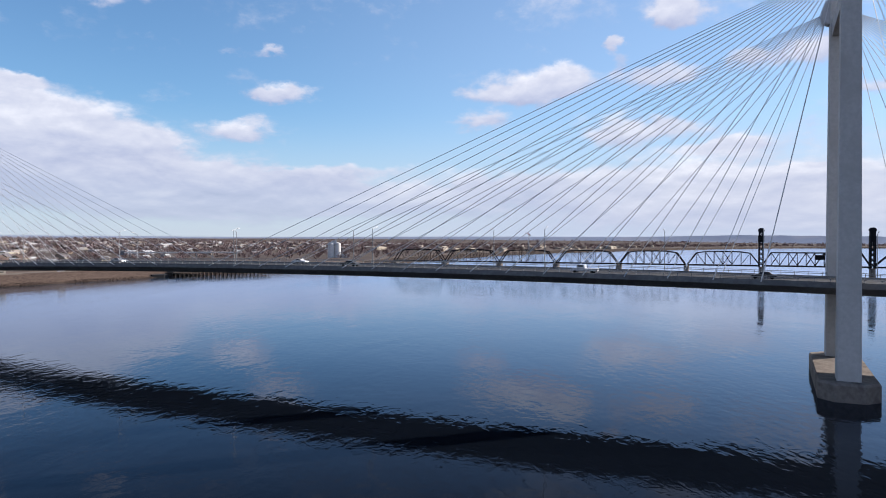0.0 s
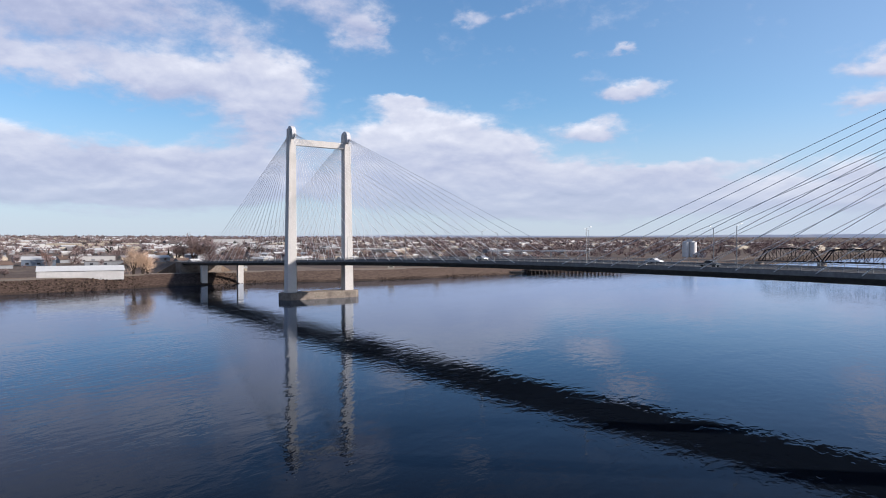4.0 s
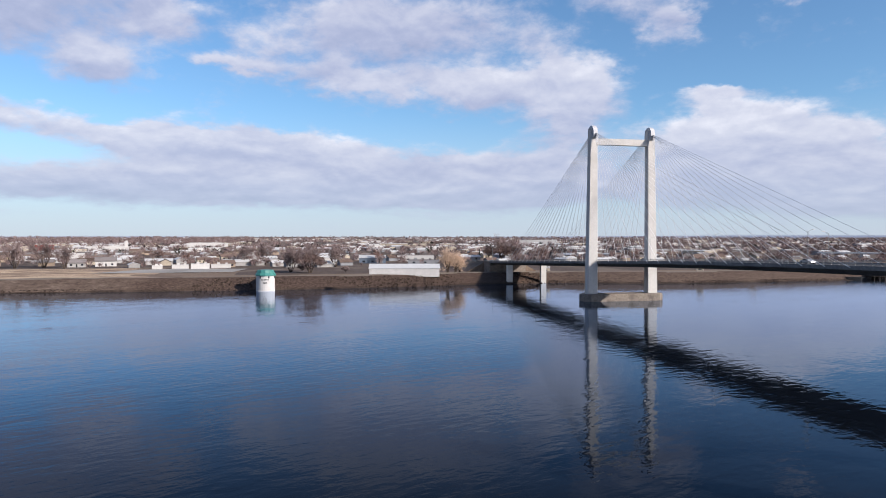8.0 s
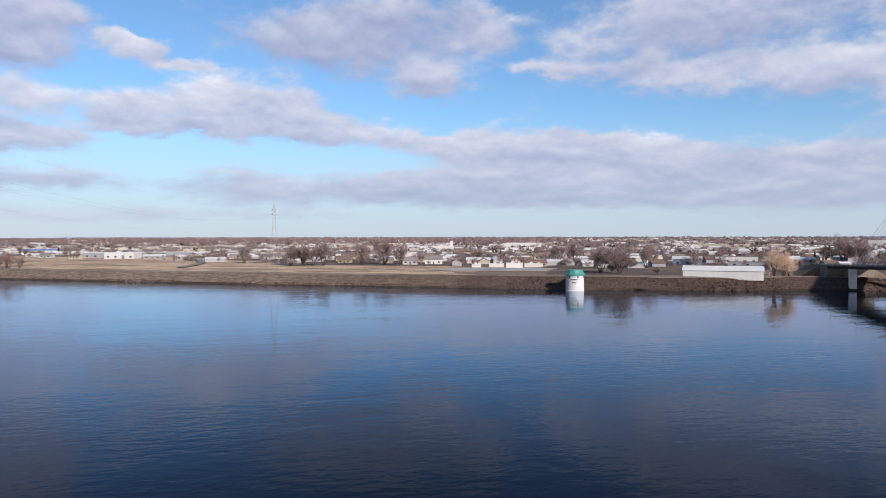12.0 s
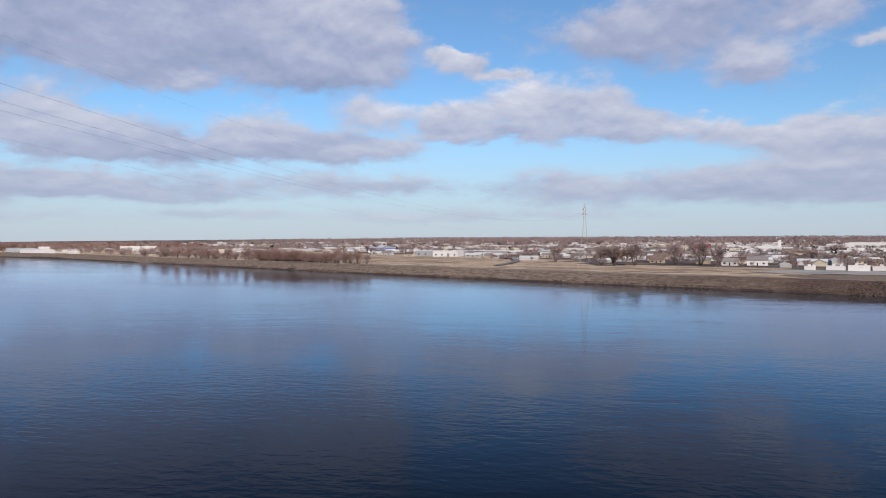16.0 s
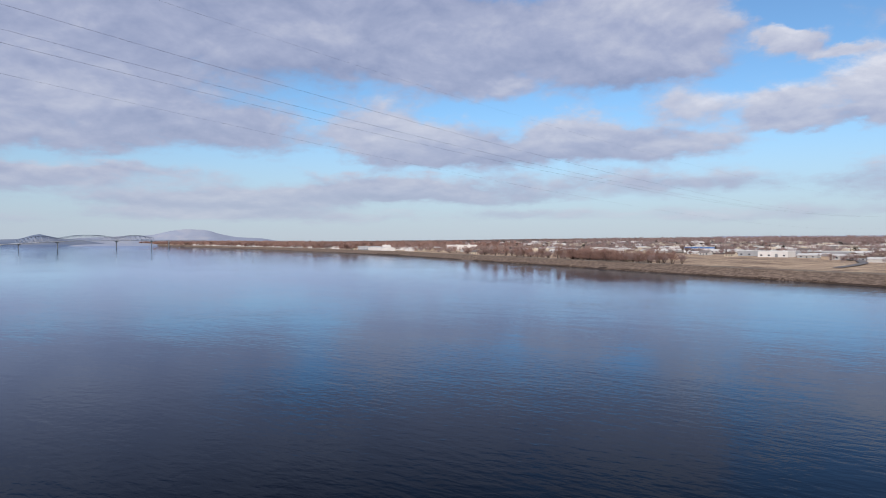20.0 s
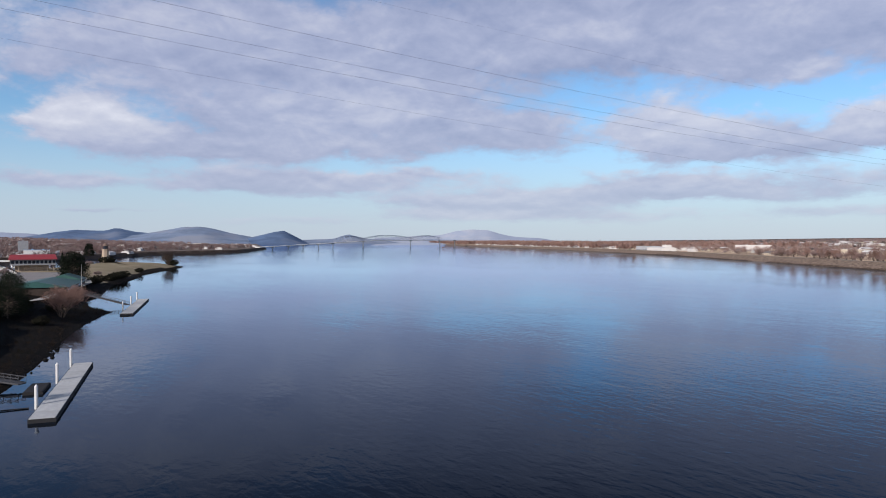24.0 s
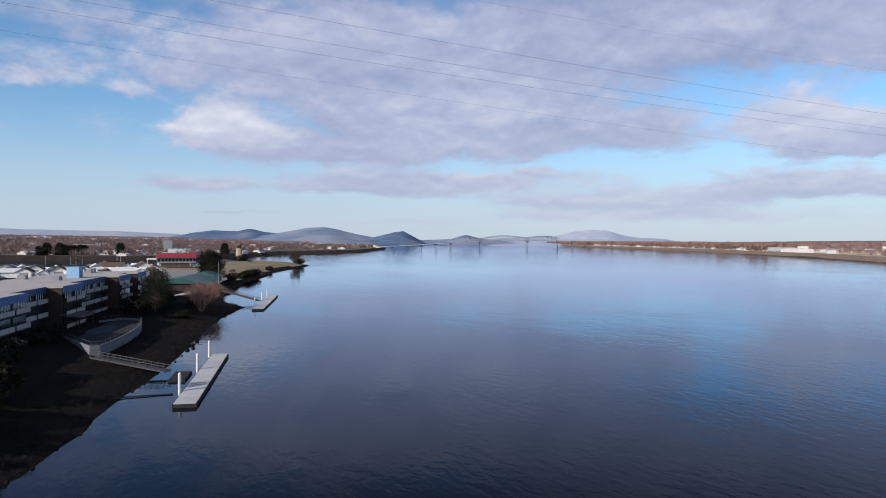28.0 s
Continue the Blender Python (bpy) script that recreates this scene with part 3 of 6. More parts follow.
# ---- mesh helpers ----
class Shape:
    """Collects faces for one mesh."""

    def __init__(self):
        self.v, self.f = [], []

    def add(self, verts, faces):
        k = len(self.v)
        self.v.extend(tuple(p) for p in verts)
        self.f.extend(tuple(k + i for i in f) for f in faces)
        return self

    def box(self, x0, x1, y0, y1, z0, z1):
        return self.add([(x, y, z) for z in (z0, z1) for y in (y0, y1) for x in (x0, x1)],
                        [(0, 2, 3, 1), (4, 5, 7, 6), (0, 1, 5, 4), (2, 6, 7, 3), (0, 4, 6, 2), (1, 3, 7, 5)])

    def frustum(self, base, top):
        """A solid between two rings of as many points."""
        n = len(base)
        return self.add(list(base) + list(top), [tuple(range(n))[::-1], tuple(range(n, 2 * n))] + [(i, (i + 1) % n, n + (i + 1) % n, n + i) for i in range(n)])

    def prism(self, outline, z0, z1):
        return self.frustum([(x, y, z0) for x, y in outline], [(x, y, z1) for x, y in outline])

    def beam(self, p, q, w, h=None):
        p, q = Vector(p), Vector(q)
        h = h or w
        d = (q - p).normalized()
        side = d.cross(Vector((0, 0, 1)))
        side = side.normalized() if side.length > 1e-4 else Vector((1, 0, 0))
        up = side.cross(d)
        ring = [side * (a * w / 2) + up * (b * h / 2) for a, b in ((-1, -1), (1, -1), (1, 1), (-1, 1))]
        return self.frustum([p + r for r in ring], [q + r for r in ring])

    def tube(self, p, q, r0, r1=None, n=6):
        p, q = Vector(p), Vector(q)
        r1 = r0 if r1 is None else r1
        d = (q - p).normalized()
        side = d.cross(Vector((0.31, 0.17, 1))).normalized()
        up = side.cross(d)
        ring = [side * math.cos(2 * math.pi * i / n) + up * math.sin(2 * math.pi * i / n) for i in range(n)]
        return self.frustum([p + r * r0 for r in ring], [q + r * r1 for r in ring])

    def lathe(self, profile, n=16, x=0, y=0):
        """profile: (radius, z) from the bottom up."""
        verts = [(x + r * math.cos(2 * math.pi * i / n), y + r * math.sin(2 * math.pi * i / n), z) for r, z in profile for i in range(n)]
        faces = [(k * n + i, k * n + (i + 1) % n, (k + 1) * n + (i + 1) % n, (k + 1) * n + i) for k in range(len(profile) - 1) for i in range(n)]
        faces += [tuple(range(n))[::-1], tuple(range((len(profile) - 1) * n, len(profile) * n))]
        return self.add(verts, faces)

    def loft(self, rings):
        n = len(rings[0])
        faces = [(k * n + i, k * n + (i + 1) % n, (k + 1) * n + (i + 1) % n, (k + 1) * n + i) for k in range(len(rings) - 1) for i in range(n)]
        faces += [tuple(range(n))[::-1], tuple(range((len(rings) - 1) * n, len(rings) * n))]
        return self.add([p for r in rings for p in r], faces)

    def mesh(self, name, mat):
        me = bpy.data.meshes.new(name)
        me.from_pydata(self.v, [], self.f)
        me.materials.append(mat)
        me.update()
        return me


def part(name, shape, mat, parent, label="", at=None):
    ob = new(name, shape.mesh(name, mat) if isinstance(shape, Shape) else shape)
    ob.parent = parent
    if at is not None:
        ob.matrix_local = at
    return tagged(ob, label)


def thing(name, label, category, at=None, group="", kind=""):
    """The empty base of a thing with parts."""
    ob = new(name)
    ob.empty_display_size = 0.5
    if at is not None:
        ob.matrix_world = at
    return tagged(ob, label, category, group, kind)


def solid(name, shape, mat, label, category, at=None, group="", kind=""):
    ob = new(name, shape.mesh(name, mat))
    if at is not None:
        ob.matrix_world = at
    return tagged(ob, label, category, group, kind)


def lerp(table, x):
    for (a, u), (b, v) in zip(table, table[1:]):
        if x <= b:
            return u + (v - u) * max(0.0, (x - a) / (b - a))
    return table[-1][1]


# ---- ground and river ----
NORTH = [(-5200, 330), (-3000, 400), (-1900, 500), (-1230, 505), (-968, 476), (-716, 445), (-548, 425), (-340, 406), (-157, 399), (-70, 406), (-30, 420), (20, 422), (60, 408), (100, 401),
         (215, 403), (300, 390), (430, 355), (560, 400), (690, 425), (860, 440), (1100, 460), (1412, 438), (1766, 380), (2120, 278), (2596, 140), (2974, -50), (3187, -342), (3600, -900), (5200, -2500)]
SOUTH = [(-5200, -760), (-3000, -400), (-2175, -262), (-1606, -240), (-1410, -349), (-1060, -362), (-985, -392), (-962, -580), (-900, -660), (-500, -640), (-260, -230), (-150, -90), (0, -100), (600, -400), (5200, -3600)]
RISE_N = [(-14, -4), (-4, -1.2), (0, 0), (2, 0.9), (18, 6.1), (24, 6.3), (34, 5.0), (300, 6.5), (1000, 11), (2000, 22), (3300, 38), (4800, 52)]
RISE_S = [(-14, -4), (-4, -1.2), (0, 0), (1, 0.7), (8, 5.6), (13, 5.7), (20, 4.4), (300, 7), (700, 17), (1200, 32), (2200, 46), (4800, 80)]


def north_shore(x):
    return lerp(NORTH, x)


def land(x, y):
    """Ground level on the north side or the south mainland."""
    d = y - north_shore(x)
    if d > 0:
        return lerp(RISE_N, d)
    d = lerp(SOUTH, x) - y
    return lerp(RISE_S, d) if d > -14 else -4


def ground():
    xs = sorted({*range(-5000, -1000, 100), *range(-1000, 700, 12), *range(700, 5001, 100)})
    offs = (-14, -7, -2, 0, 1, 2, 5, 8, 11, 14, 17, 18.5, 21, 24, 29, 34, 45, 60, 80, 105, 135, 170, 210, 260, 320, 400, 500, 650, 850, 1100, 1400, 1800, 2300, 2900, 3600, 4400)
    rows = []
    for x in xs:
        col = []
        for d in reversed(offs):
            y = lerp(SOUTH, x) - d
            col.append((x, y, lerp(RISE_S, d)))
        for d in offs:
            wob = noise.noise((x * 0.02, d * 0.02, 0)) * 4 if -3 < d < 60 else 0
            y = north_shore(x) + d + wob
            z = lerp(RISE_N, d)
            if d > 0.5:
                z += noise.noise((x * 0.06, y * 0.06, 3)) * min(0.5, d * 0.05) + noise.noise((x * 0.004, y * 0.004, 8)) * min(3.0, d * 0.002)
            col.append((x, y, z))
        rows.append(col)
    n = len(rows[0])
    s = Shape()
    s.v = [p for col in rows for p in col]
    s.f = [(i * n + j, (i + 1) * n + j, (i + 1) * n + j + 1, i * n + j + 1) for i in range(len(xs) - 1) for j in range(n - 1)]
    ob = solid("ground", s, EARTH, "dry winter grass, bare earth and stony river bank", "ground", kind="structure")
    me = ob.data
    for m in (FIELD, RIPRAP, LEVEE_PATH, LEVEE_SLOPE, LEVEE_SCRUB, BANK_GRASS):
        me.materials.append(m)
    for p in me.polygons:
        p.use_smooth = True
        d = p.center.y - north_shore(p.center.x)
        if -3 < d < 18.2:
            p.material_index = 4 if d > 1.5 and p.center.x < 450 else 2
        elif 18.2 <= d < 24:
            p.material_index = 3
        elif 24 <= d < (lerp(((-560, 330), (-420, 190), (-170, 150)), p.center.x) if p.center.x < -170 else 60 if p.center.x < 450 else 0):
            p.material_index = 1 if p.center.x + 60 * noise.noise((p.center.x * 0.02, d * 0.03, 4)) < -230 else 6
        elif -1010 < p.center.x < -940 and p.center.y < -370:
            # shore below the levee gets the same painted shade
            p.material_index = 5
        elif -3 < lerp(SOUTH, p.center.x) - p.center.y < 9:
            p.material_index = 2
    return ob


GROUND = ground()
river = Shape()
river.add([(-5000, -4000, 0), (5000, -4000, 0), (5000, 5000, 0), (-5000, 5000, 0)], [(0, 1, 2, 3)])
solid("water", river, WATER, "calm blue river with light ripples", "water", kind="structure")

# ---- cable-stayed bridge ----
SPAN, SIDE = 299.0, 124.0


def rail_top(y):
    """Height of the deck's railing along the bridge."""
    if y < 250:
        return 21.0 - 0.92 * ((y - 110) / 100) ** 2
    return 21.0 - 0.92 * 1.96 - 0.0285 * (y - 250)


def cable_bridge():
    b = thing("cable_bridge", "pale concrete cable-stayed road bridge across the river", "bridge")
    ys = list(range(-260, 480, 10))
    edge = [(-12.2, -0.75), (-12.2, -1.75), (-11.7, -1.95), (-8.6, -3.1), (8.6, -3.1), (11.7, -1.95), (12.2, -1.75), (12.2, -0.75), (11.6, -0.75), (11.5, -1.15), (-11.5, -1.15), (-11.6, -0.75)]
    part("deck", Shape().loft([[(x, y, rail_top(y) + z) for x, z in edge] for y in ys]), DECK_CONCRETE, b, "grey concrete box deck")
    part("carriageway", Shape().loft([[(x, y, rail_top(y) + z) for x, z in ((-11.3, -1.14), (-11.3, -1.10), (11.3, -1.10), (11.3, -1.14))][::-1] for y in ys]), ASPHALT, b, "dark asphalt roadway")
    for side in (-1, 1):
        rail = Shape()
        for y0, y1 in zip(ys, ys[1:]):
            for h in (0.0, -0.3):
                rail.beam((side * 11.9, y0, rail_top(y0) + h), (side * 11.9, y1, rail_top(y1) + h), 0.12, 0.1)
            for k in range(4):
                y = y0 + 2.5 * k
                rail.beam((side * 11.9, y, rail_top(y) - 0.76), (side * 11.9, y, rail_top(y)), 0.12)
        part("railing", rail, STEEL_GREY, b, "steel railing")
    for yt in (0.0, SPAN):
        foot = [(-18.5, -2.3), (-16, -4.6), (16, -4.6), (18.5, -2.3), (18.5, 2.3), (16, 4.6), (-16, 4.6), (-18.5, 2.3)]
        s = Shape().prism([(x, yt + y) for x, y in foot], -4, 2.7)
        s.frustum([(x, yt + y, 2.7) for x, y in foot], [(x * 0.985, yt + y * 0.95, 3.1) for x, y in foot])
        part("tower_footing", s, PIER_CONCRETE, b, "weathered concrete pier base with chamfered ends")
        for side in (-1, 1):
            inner, w0, w1, d0, d1 = 11.8, 4.5, 3.2, 3.6, 2.9
            rings = []
            for z, t in ((3.1, 0.0), (67.0, 0.9), (74.0, 1.0)):
                w, d = w0 + (w1 - w0) * t, d0 + (d1 - d0) * t
                x0, x1 = sorted((side * inner, side * (inner + w)))
                c = 0.18
                rings.append([(x, yt + y, z) for x, y in ((x0 + c, -d / 2), (x1 - c, -d / 2), (x1, -d / 2 + c), (x1, d / 2 - c), (x1 - c, d / 2), (x0 + c, d / 2), (x0, d / 2 - c), (x0, -d / 2 + c))])
            leg = part("tower_leg", Shape().loft(rings), CONCRETE, b, "tall tapering concrete tower leg")
            mid = side * (inner + w1 / 2)
            hood = ((-1.9, 69.6), (-2.7, 70.2), (-3.0, 71.4), (-2.8, 73.0), (-2.0, 74.4), (-0.8, 75.1), (0.8, 75.1), (2.0, 74.4), (2.8, 73.0), (3.0, 71.4), (2.7, 70.2), (1.9, 69.6))
            head = Shape().loft([[(mid + a, yt + y * k, 71 + (z - 71) * k) for y, z in hood] for a, k in ((-1.05, 0.88), (-0.9, 1.0), (0.9, 1.0), (1.05, 0.88))])
            part("saddle", head, SADDLE_GREY, leg, "rounded grey steel cable saddle")
            for way_y in (1, -1):
                inward = (way_y > 0) == (yt == 0)
                count, step, start = (17, 7.95, 13.35) if inward else (17, 6.75, 13.0)
                for i in range(count):
                    y1 = yt + way_y * (start + i * step)
                    p = Vector((side * 13.3, yt + way_y * (2.3 - 0.03 * i), 70.2 + 0.12 * i))
                    q = Vector((side * 12.45, y1, rail_top(y1) - 1.2))
                    part("stay_cable", Shape().tube(p, q, 0.06, n=6), STEEL_WHITE, b, "white sheathed stay cable")
                    part("anchor_sleeve", Shape().tube(q, q + (p - q).normalized() * 1.7, 0.1, n=6), STEEL_WHITE, b)
        s = Shape().box(-11.9, 11.9, yt - 1.1, yt + 1.1, 67.0, 69.7)
        part("cross_beam", s, CONCRETE, b, "concrete beam between the tower heads")
    # columns at the ends of the side spans, and the abutment
    for y in (-124.0, 423.0):
        for x in (-10.2, 11.2):
            z = rail_top(y) - 3.1
            part("column", Shape().frustum([(x + a, y + c, -4) for a, c in ((-1.6, -1.1), (1.6, -1.1), (1.6, 1.1), (-1.6, 1.1))], [(x + a, y + c, z) for a, c in ((-1.7, -1.2), (1.7, -1.2), (1.7, 1.2), (-1.7, 1.2))]), CONCRETE, b, "square concrete column")
    z = rail_top(460) - 3.1
    part("abutment", Shape().box(-12.5, 12.5, 458, 482, -1, z).box(-12.6, -11.6, 458, 490, z, z + 2.2).box(11.6, 12.6, 458, 490, z, z + 2.2), PIER_CONCRETE, b, "dark concrete abutment wall")
    return b


cable_bridge()


def street_lamp():
    lamp = thing("street_lamp", "slim grey steel street lamp on the bridge parapet", "street lamp", group="bridge street lamps")
    part("post", Shape().tube((0, 0, 0), (0, 0, 8.6), 0.11, 0.07, 6), STEEL_GREY, lamp)
    part("arm", Shape().tube((0, 0, 8.5), (-1.5, 0, 9.0), 0.05, 0.04, 5), STEEL_GREY, lamp)
    part("lamp_head", Shape().loft([[(-1.3 - 0.8 * k, y * w, 8.95 + z * w) for y, z in ((-0.17, 0), (0.17, 0), (0.11, 0.15), (-0.11, 0.15))] for k, w in ((0, 0.8), (0.3, 1.0), (1, 0.7))]), PILE_WHITE, lamp, "pale lamp head")
    return lamp


first_lamp = street_lamp()
spots = [(side, y) for side in (-1, 1) for y in range(-110 + (20 if side > 0 else 0), 470, 40)]
for k, (side, y) in enumerate(spots):
    m = pose(side * 11.85, y + 3, rail_top(y + 3) - 0.78, 0, 0, 180 if side < 0 else 0)
    if k:
        copy_thing(first_lamp, m)
    else:
        first_lamp.matrix_world = m


def vehicle(name, label, paint, length=4.6, height=1.45, kind="car"):
    """A road vehicle with its nose towards +y."""
    v = thing(name, label, kind, group="vehicles on the bridge")
    w, h, a = 0.9, height, length / 2
    if kind == "car":
        prof = [(-a, 0.45), (-a + 0.1, 0.85), (-a + 0.9, 0.95), (-a + 1.35, h - 0.05), (0.35, h), (1.05, 0.98), (a - 0.15, 0.8), (a, 0.45)]
    else:
        prof = [(-a, 0.5), (-a, 1.05), (-0.3, 1.08), (-0.2, h - 0.05), (0.9, h), (1.5, 1.15), (a - 0.1, 1.0), (a, 0.5)]
    s = Shape().loft([[(x, y * k, 0.32 + (z - 0.32) * k) for y, z in prof] for x, k in ((-w, 0.94), (-w + 0.12, 1.0), (w - 0.12, 1.0), (w, 0.94))])
    body = part("body", s, paint, v)
    for x in (-w - 0.005, w - 0.02):
        y0, y1 = prof[3][0] + 0.3, prof[4][0] + 0.35
        part("side_window", Shape().box(x, x + 0.025, y0, max(y1, y0 + 0.8), h - 0.48, h - 0.14), DARK_GLASS, body)
    for x in (-0.8, 0.8):
        for y in (-a * 0.62, a * 0.62):
            wheel = Shape()
            ring = [(math.cos(t * math.pi / 6) * 0.33, 0.33 + math.sin(t * math.pi / 6) * 0.33) for t in range(12)]
            wheel.frustum([(x - 0.11, y + p, z) for p, z in ring], [(x + 0.11, y + p, z) for p, z in ring])
            part("wheel", wheel, RUBBER, v)
    return v


for args, x, y, turn in (
        (("parked_car", "black saloon car on the bridge roadway", CAR_DARK), -4.0, 13.0, 0),
        (("pickup_truck", "white pickup truck on the bridge roadway", CAR_WHITE, 5.6, 1.85, "pickup"), -7.5, 46.0, 0),
        (("parked_car", "white saloon car on the bridge roadway", CAR_WHITE), 4.5, 125.0, 180),
        (("parked_car", "black saloon car on the bridge roadway", CAR_DARK), -4.0, 104.0, 0),
        (("parked_car", "silver saloon car on the bridge roadway", CAR_SILVER), 4.0, 192.0, 180)):
    vehicle(*args).matrix_world = pose(x, y, rail_top(y) - 1.09, 0, 0, turn)

# ---- railway lift bridge downstream ----
RX = 430.0


def railway_bridge():
    b = thing("railway_bridge", "black steel railway truss bridge with a lift span", "bridge")
    piers = [-126, -51.5, 20, 73, 125, 177, 228, 280, 332]
    for y in piers:
        r = Shape().loft([[(RX + a * k, y + c * k, z) for a, c in ((-5, -1.6), (5, -1.6), (6.6, 0), (5, 1.6), (-5, 1.6), (-6.6, 0))] for z, k in ((-4, 1.1), (6.6, 0.95), (7.4, 1.05))])
        part("pier", r, PIER_CONCRETE, b, "dark stone pier")
    for y0, y1 in zip(piers, piers[1:]):
        n = 12 if y0 == -51.5 else 8
        lift = y0 == -51.5
        span = part("truss_span", Shape().box(RX - 2.8, RX + 2.8, y0 + 0.6, y1 - 0.6, 7.6, 8.7), RAIL_STEEL, b, "steel railway floor")
        step = (y1 - y0 - 2) / n
        for x in (RX - 2.9, RX + 2.9):
            low = [(x, y0 + 1 + step * i, 8.8) for i in range(n + 1)]
            crown = (lambda i: 9.2) if lift else (lambda i: 9.8 * (1 - ((i - n / 2) / (n / 2 + 0.35)) ** 4 * 0.55) if 0 < i < n else 0)
            top = [(x, low[i][1], 8.8 + (crown(i) if 0 < i < n else 0)) for i in range(n + 1)]
            for p, q in zip(top, top[1:]):
                part("top_chord", Shape().beam(p, q, 0.6, 0.8), RAIL_STEEL, span)
            for i in range(1, n):
                part("web_member", Shape().beam(low[i], top[i], 0.3), RAIL_STEEL, span)
                q = (i - 1 if i % 2 else i + 1) if lift else i + (1 if i < n / 2 else -1)
                part("web_member", Shape().beam(top[i], low[q], 0.45 if lift else 0.28), RAIL_STEEL, span)
                if lift and i % 2 and i + 1 <= n:
                    part("web_member", Shape().beam(top[i], low[i + 1], 0.45), RAIL_STEEL, span)
    for y in (20, -51.5):
        s = Shape()
        for x in (RX - 3.2, RX + 3.2):
            for c in (-1.5, 1.5):
                s.beam((x, y + c, 7), (x, y + c * 0.8, 33), 1.1)
            for k in range(7):
                z = 8 + 3.6 * k
                s.beam((x, y - 1.4, z), (x, y + 1.4, z + 3.6), 0.5)
                s.beam((x, y + 1.4, z), (x, y - 1.4, z + 3.6), 0.5)
        for k in range(4):
            s.beam((RX - 3.2, y, 20 + 4 * k), (RX + 3.2, y, 20 + 4 * k), 0.5)
        tower = part("lift_tower", s, RAIL_STEEL, b, "dark lattice lift tower")
        part("counterweight", Shape().box(RX - 2.6, RX + 2.6, y - 2.1, y + 2.1, 25.5, 30.5), RAIL_STEEL, tower, "dark counterweight block")
        head = Shape()
        for x in (RX - 3.0, RX + 3.0):
            ring = [(math.cos(a * math.pi / 8) * 2.2, 34.4 + math.sin(a * math.pi / 8) * 1.9) for a in range(16)]
            head.frustum([(x - 0.6, y + p, z) for p, z in ring], [(x + 0.6, y + p, z) for p, z in ring])
        part("sheave", head, RAIL_STEEL, tower, "round cable sheave housing")
    part("operator_cabin", Shape().box(RX - 2.4, RX + 2.4, -22, -16, 13.0, 16.5), RAIL_STEEL, b, "dark operator cabin")
    return b


railway_bridge()

# ---- road bridge far upstream ----
def far_bridge():
    b = thing("distant_road_bridge", "pale distant road bridge with steel arch trusses", "bridge")
    a, c = Vector((-2050, -270, 0)), Vector((-3080, 520, 0))
    d = (c - a).normalized()
    n = Vector((-d.y, d.x, 0))
    total = (c - a).length
    level = ((0, 7), (90, 10), (420, 21), (520, 24), (total, 25))
    deck = lambda s: lerp(level, s)

    def along(az):
        """Distance along the bridge at a bearing from the terrace, anticlockwise from north."""
        w = Vector((-math.sin(radians(az)), math.cos(radians(az)), 0))
        e = a - Vector((-141, 17, 0))
        return (w.x * e.y - w.y * e.x) / (w.y * d.x - w.x * d.y)

    ss = [total * i / 30 for i in range(31)]
    part("deck", Shape().loft([[tuple(a + d * s + n * o + Vector((0, 0, deck(s) + z))) for o, z in ((-8, 0), (-8, -1.5), (8, -1.5), (8, 0))] for s in ss]), SILO_WHITE, b)
    for az, wide in ((97.4, 1.6), (96.2, 1.6), (95.05, 1.6), (93.85, 1.6), (92.7, 1.6), (90.3, 2.4), (86.5, 2.4), (84.1, 2.4), (82.9, 2.0)):
        p = a + d * along(az)
        z = deck(along(az)) - 1.5
        part("pier", Shape().beam((p.x, p.y, -3), (p.x, p.y, z), wide, wide * 1.4).beam((p.x - n.x * 7, p.y - n.y * 7, z - 1.2), (p.x + n.x * 7, p.y + n.y * 7, z - 1.2), 2.4), SILO_WHITE, b, "white bridge pier")
    for left, right in ((92.7, 90.3), (90.3, 86.5), (86.5, 84.1)):
        s0, s1 = along(left), along(right)
        bays = max(6, round((s1 - s0) / 14))
        t = Shape()
        node = lambda i, o, up: tuple(a + d * (s0 + (s1 - s0) * i / bays) + n * o + Vector((0, 0, deck(s0 + (s1 - s0) * i / bays) + up)))
        rise = lambda i: 8 + 9 * math.sin(math.pi * i / bays)
        for o in (-7, 7):
            for i in range(bays):
                t.beam(node(i, o, rise(i)), node(i + 1, o, rise(i + 1)), 0.8)
                t.beam(node(i, o, 0), node(i, o, rise(i)), 0.7)
                t.beam(node(i, o, 0) if i % 2 else node(i, o, rise(i)), node(i + 1, o, rise(i + 1)) if i % 2 else node(i + 1, o, 0), 0.6)
            t.beam(node(bays, o, 0), node(bays, o, rise(bays)), 0.7)
        # same haze-tinted colour as the farthest hills
        part("arch_truss", t, FAR_HILL_PALE, b, "blue-grey steel truss")


far_bridge()

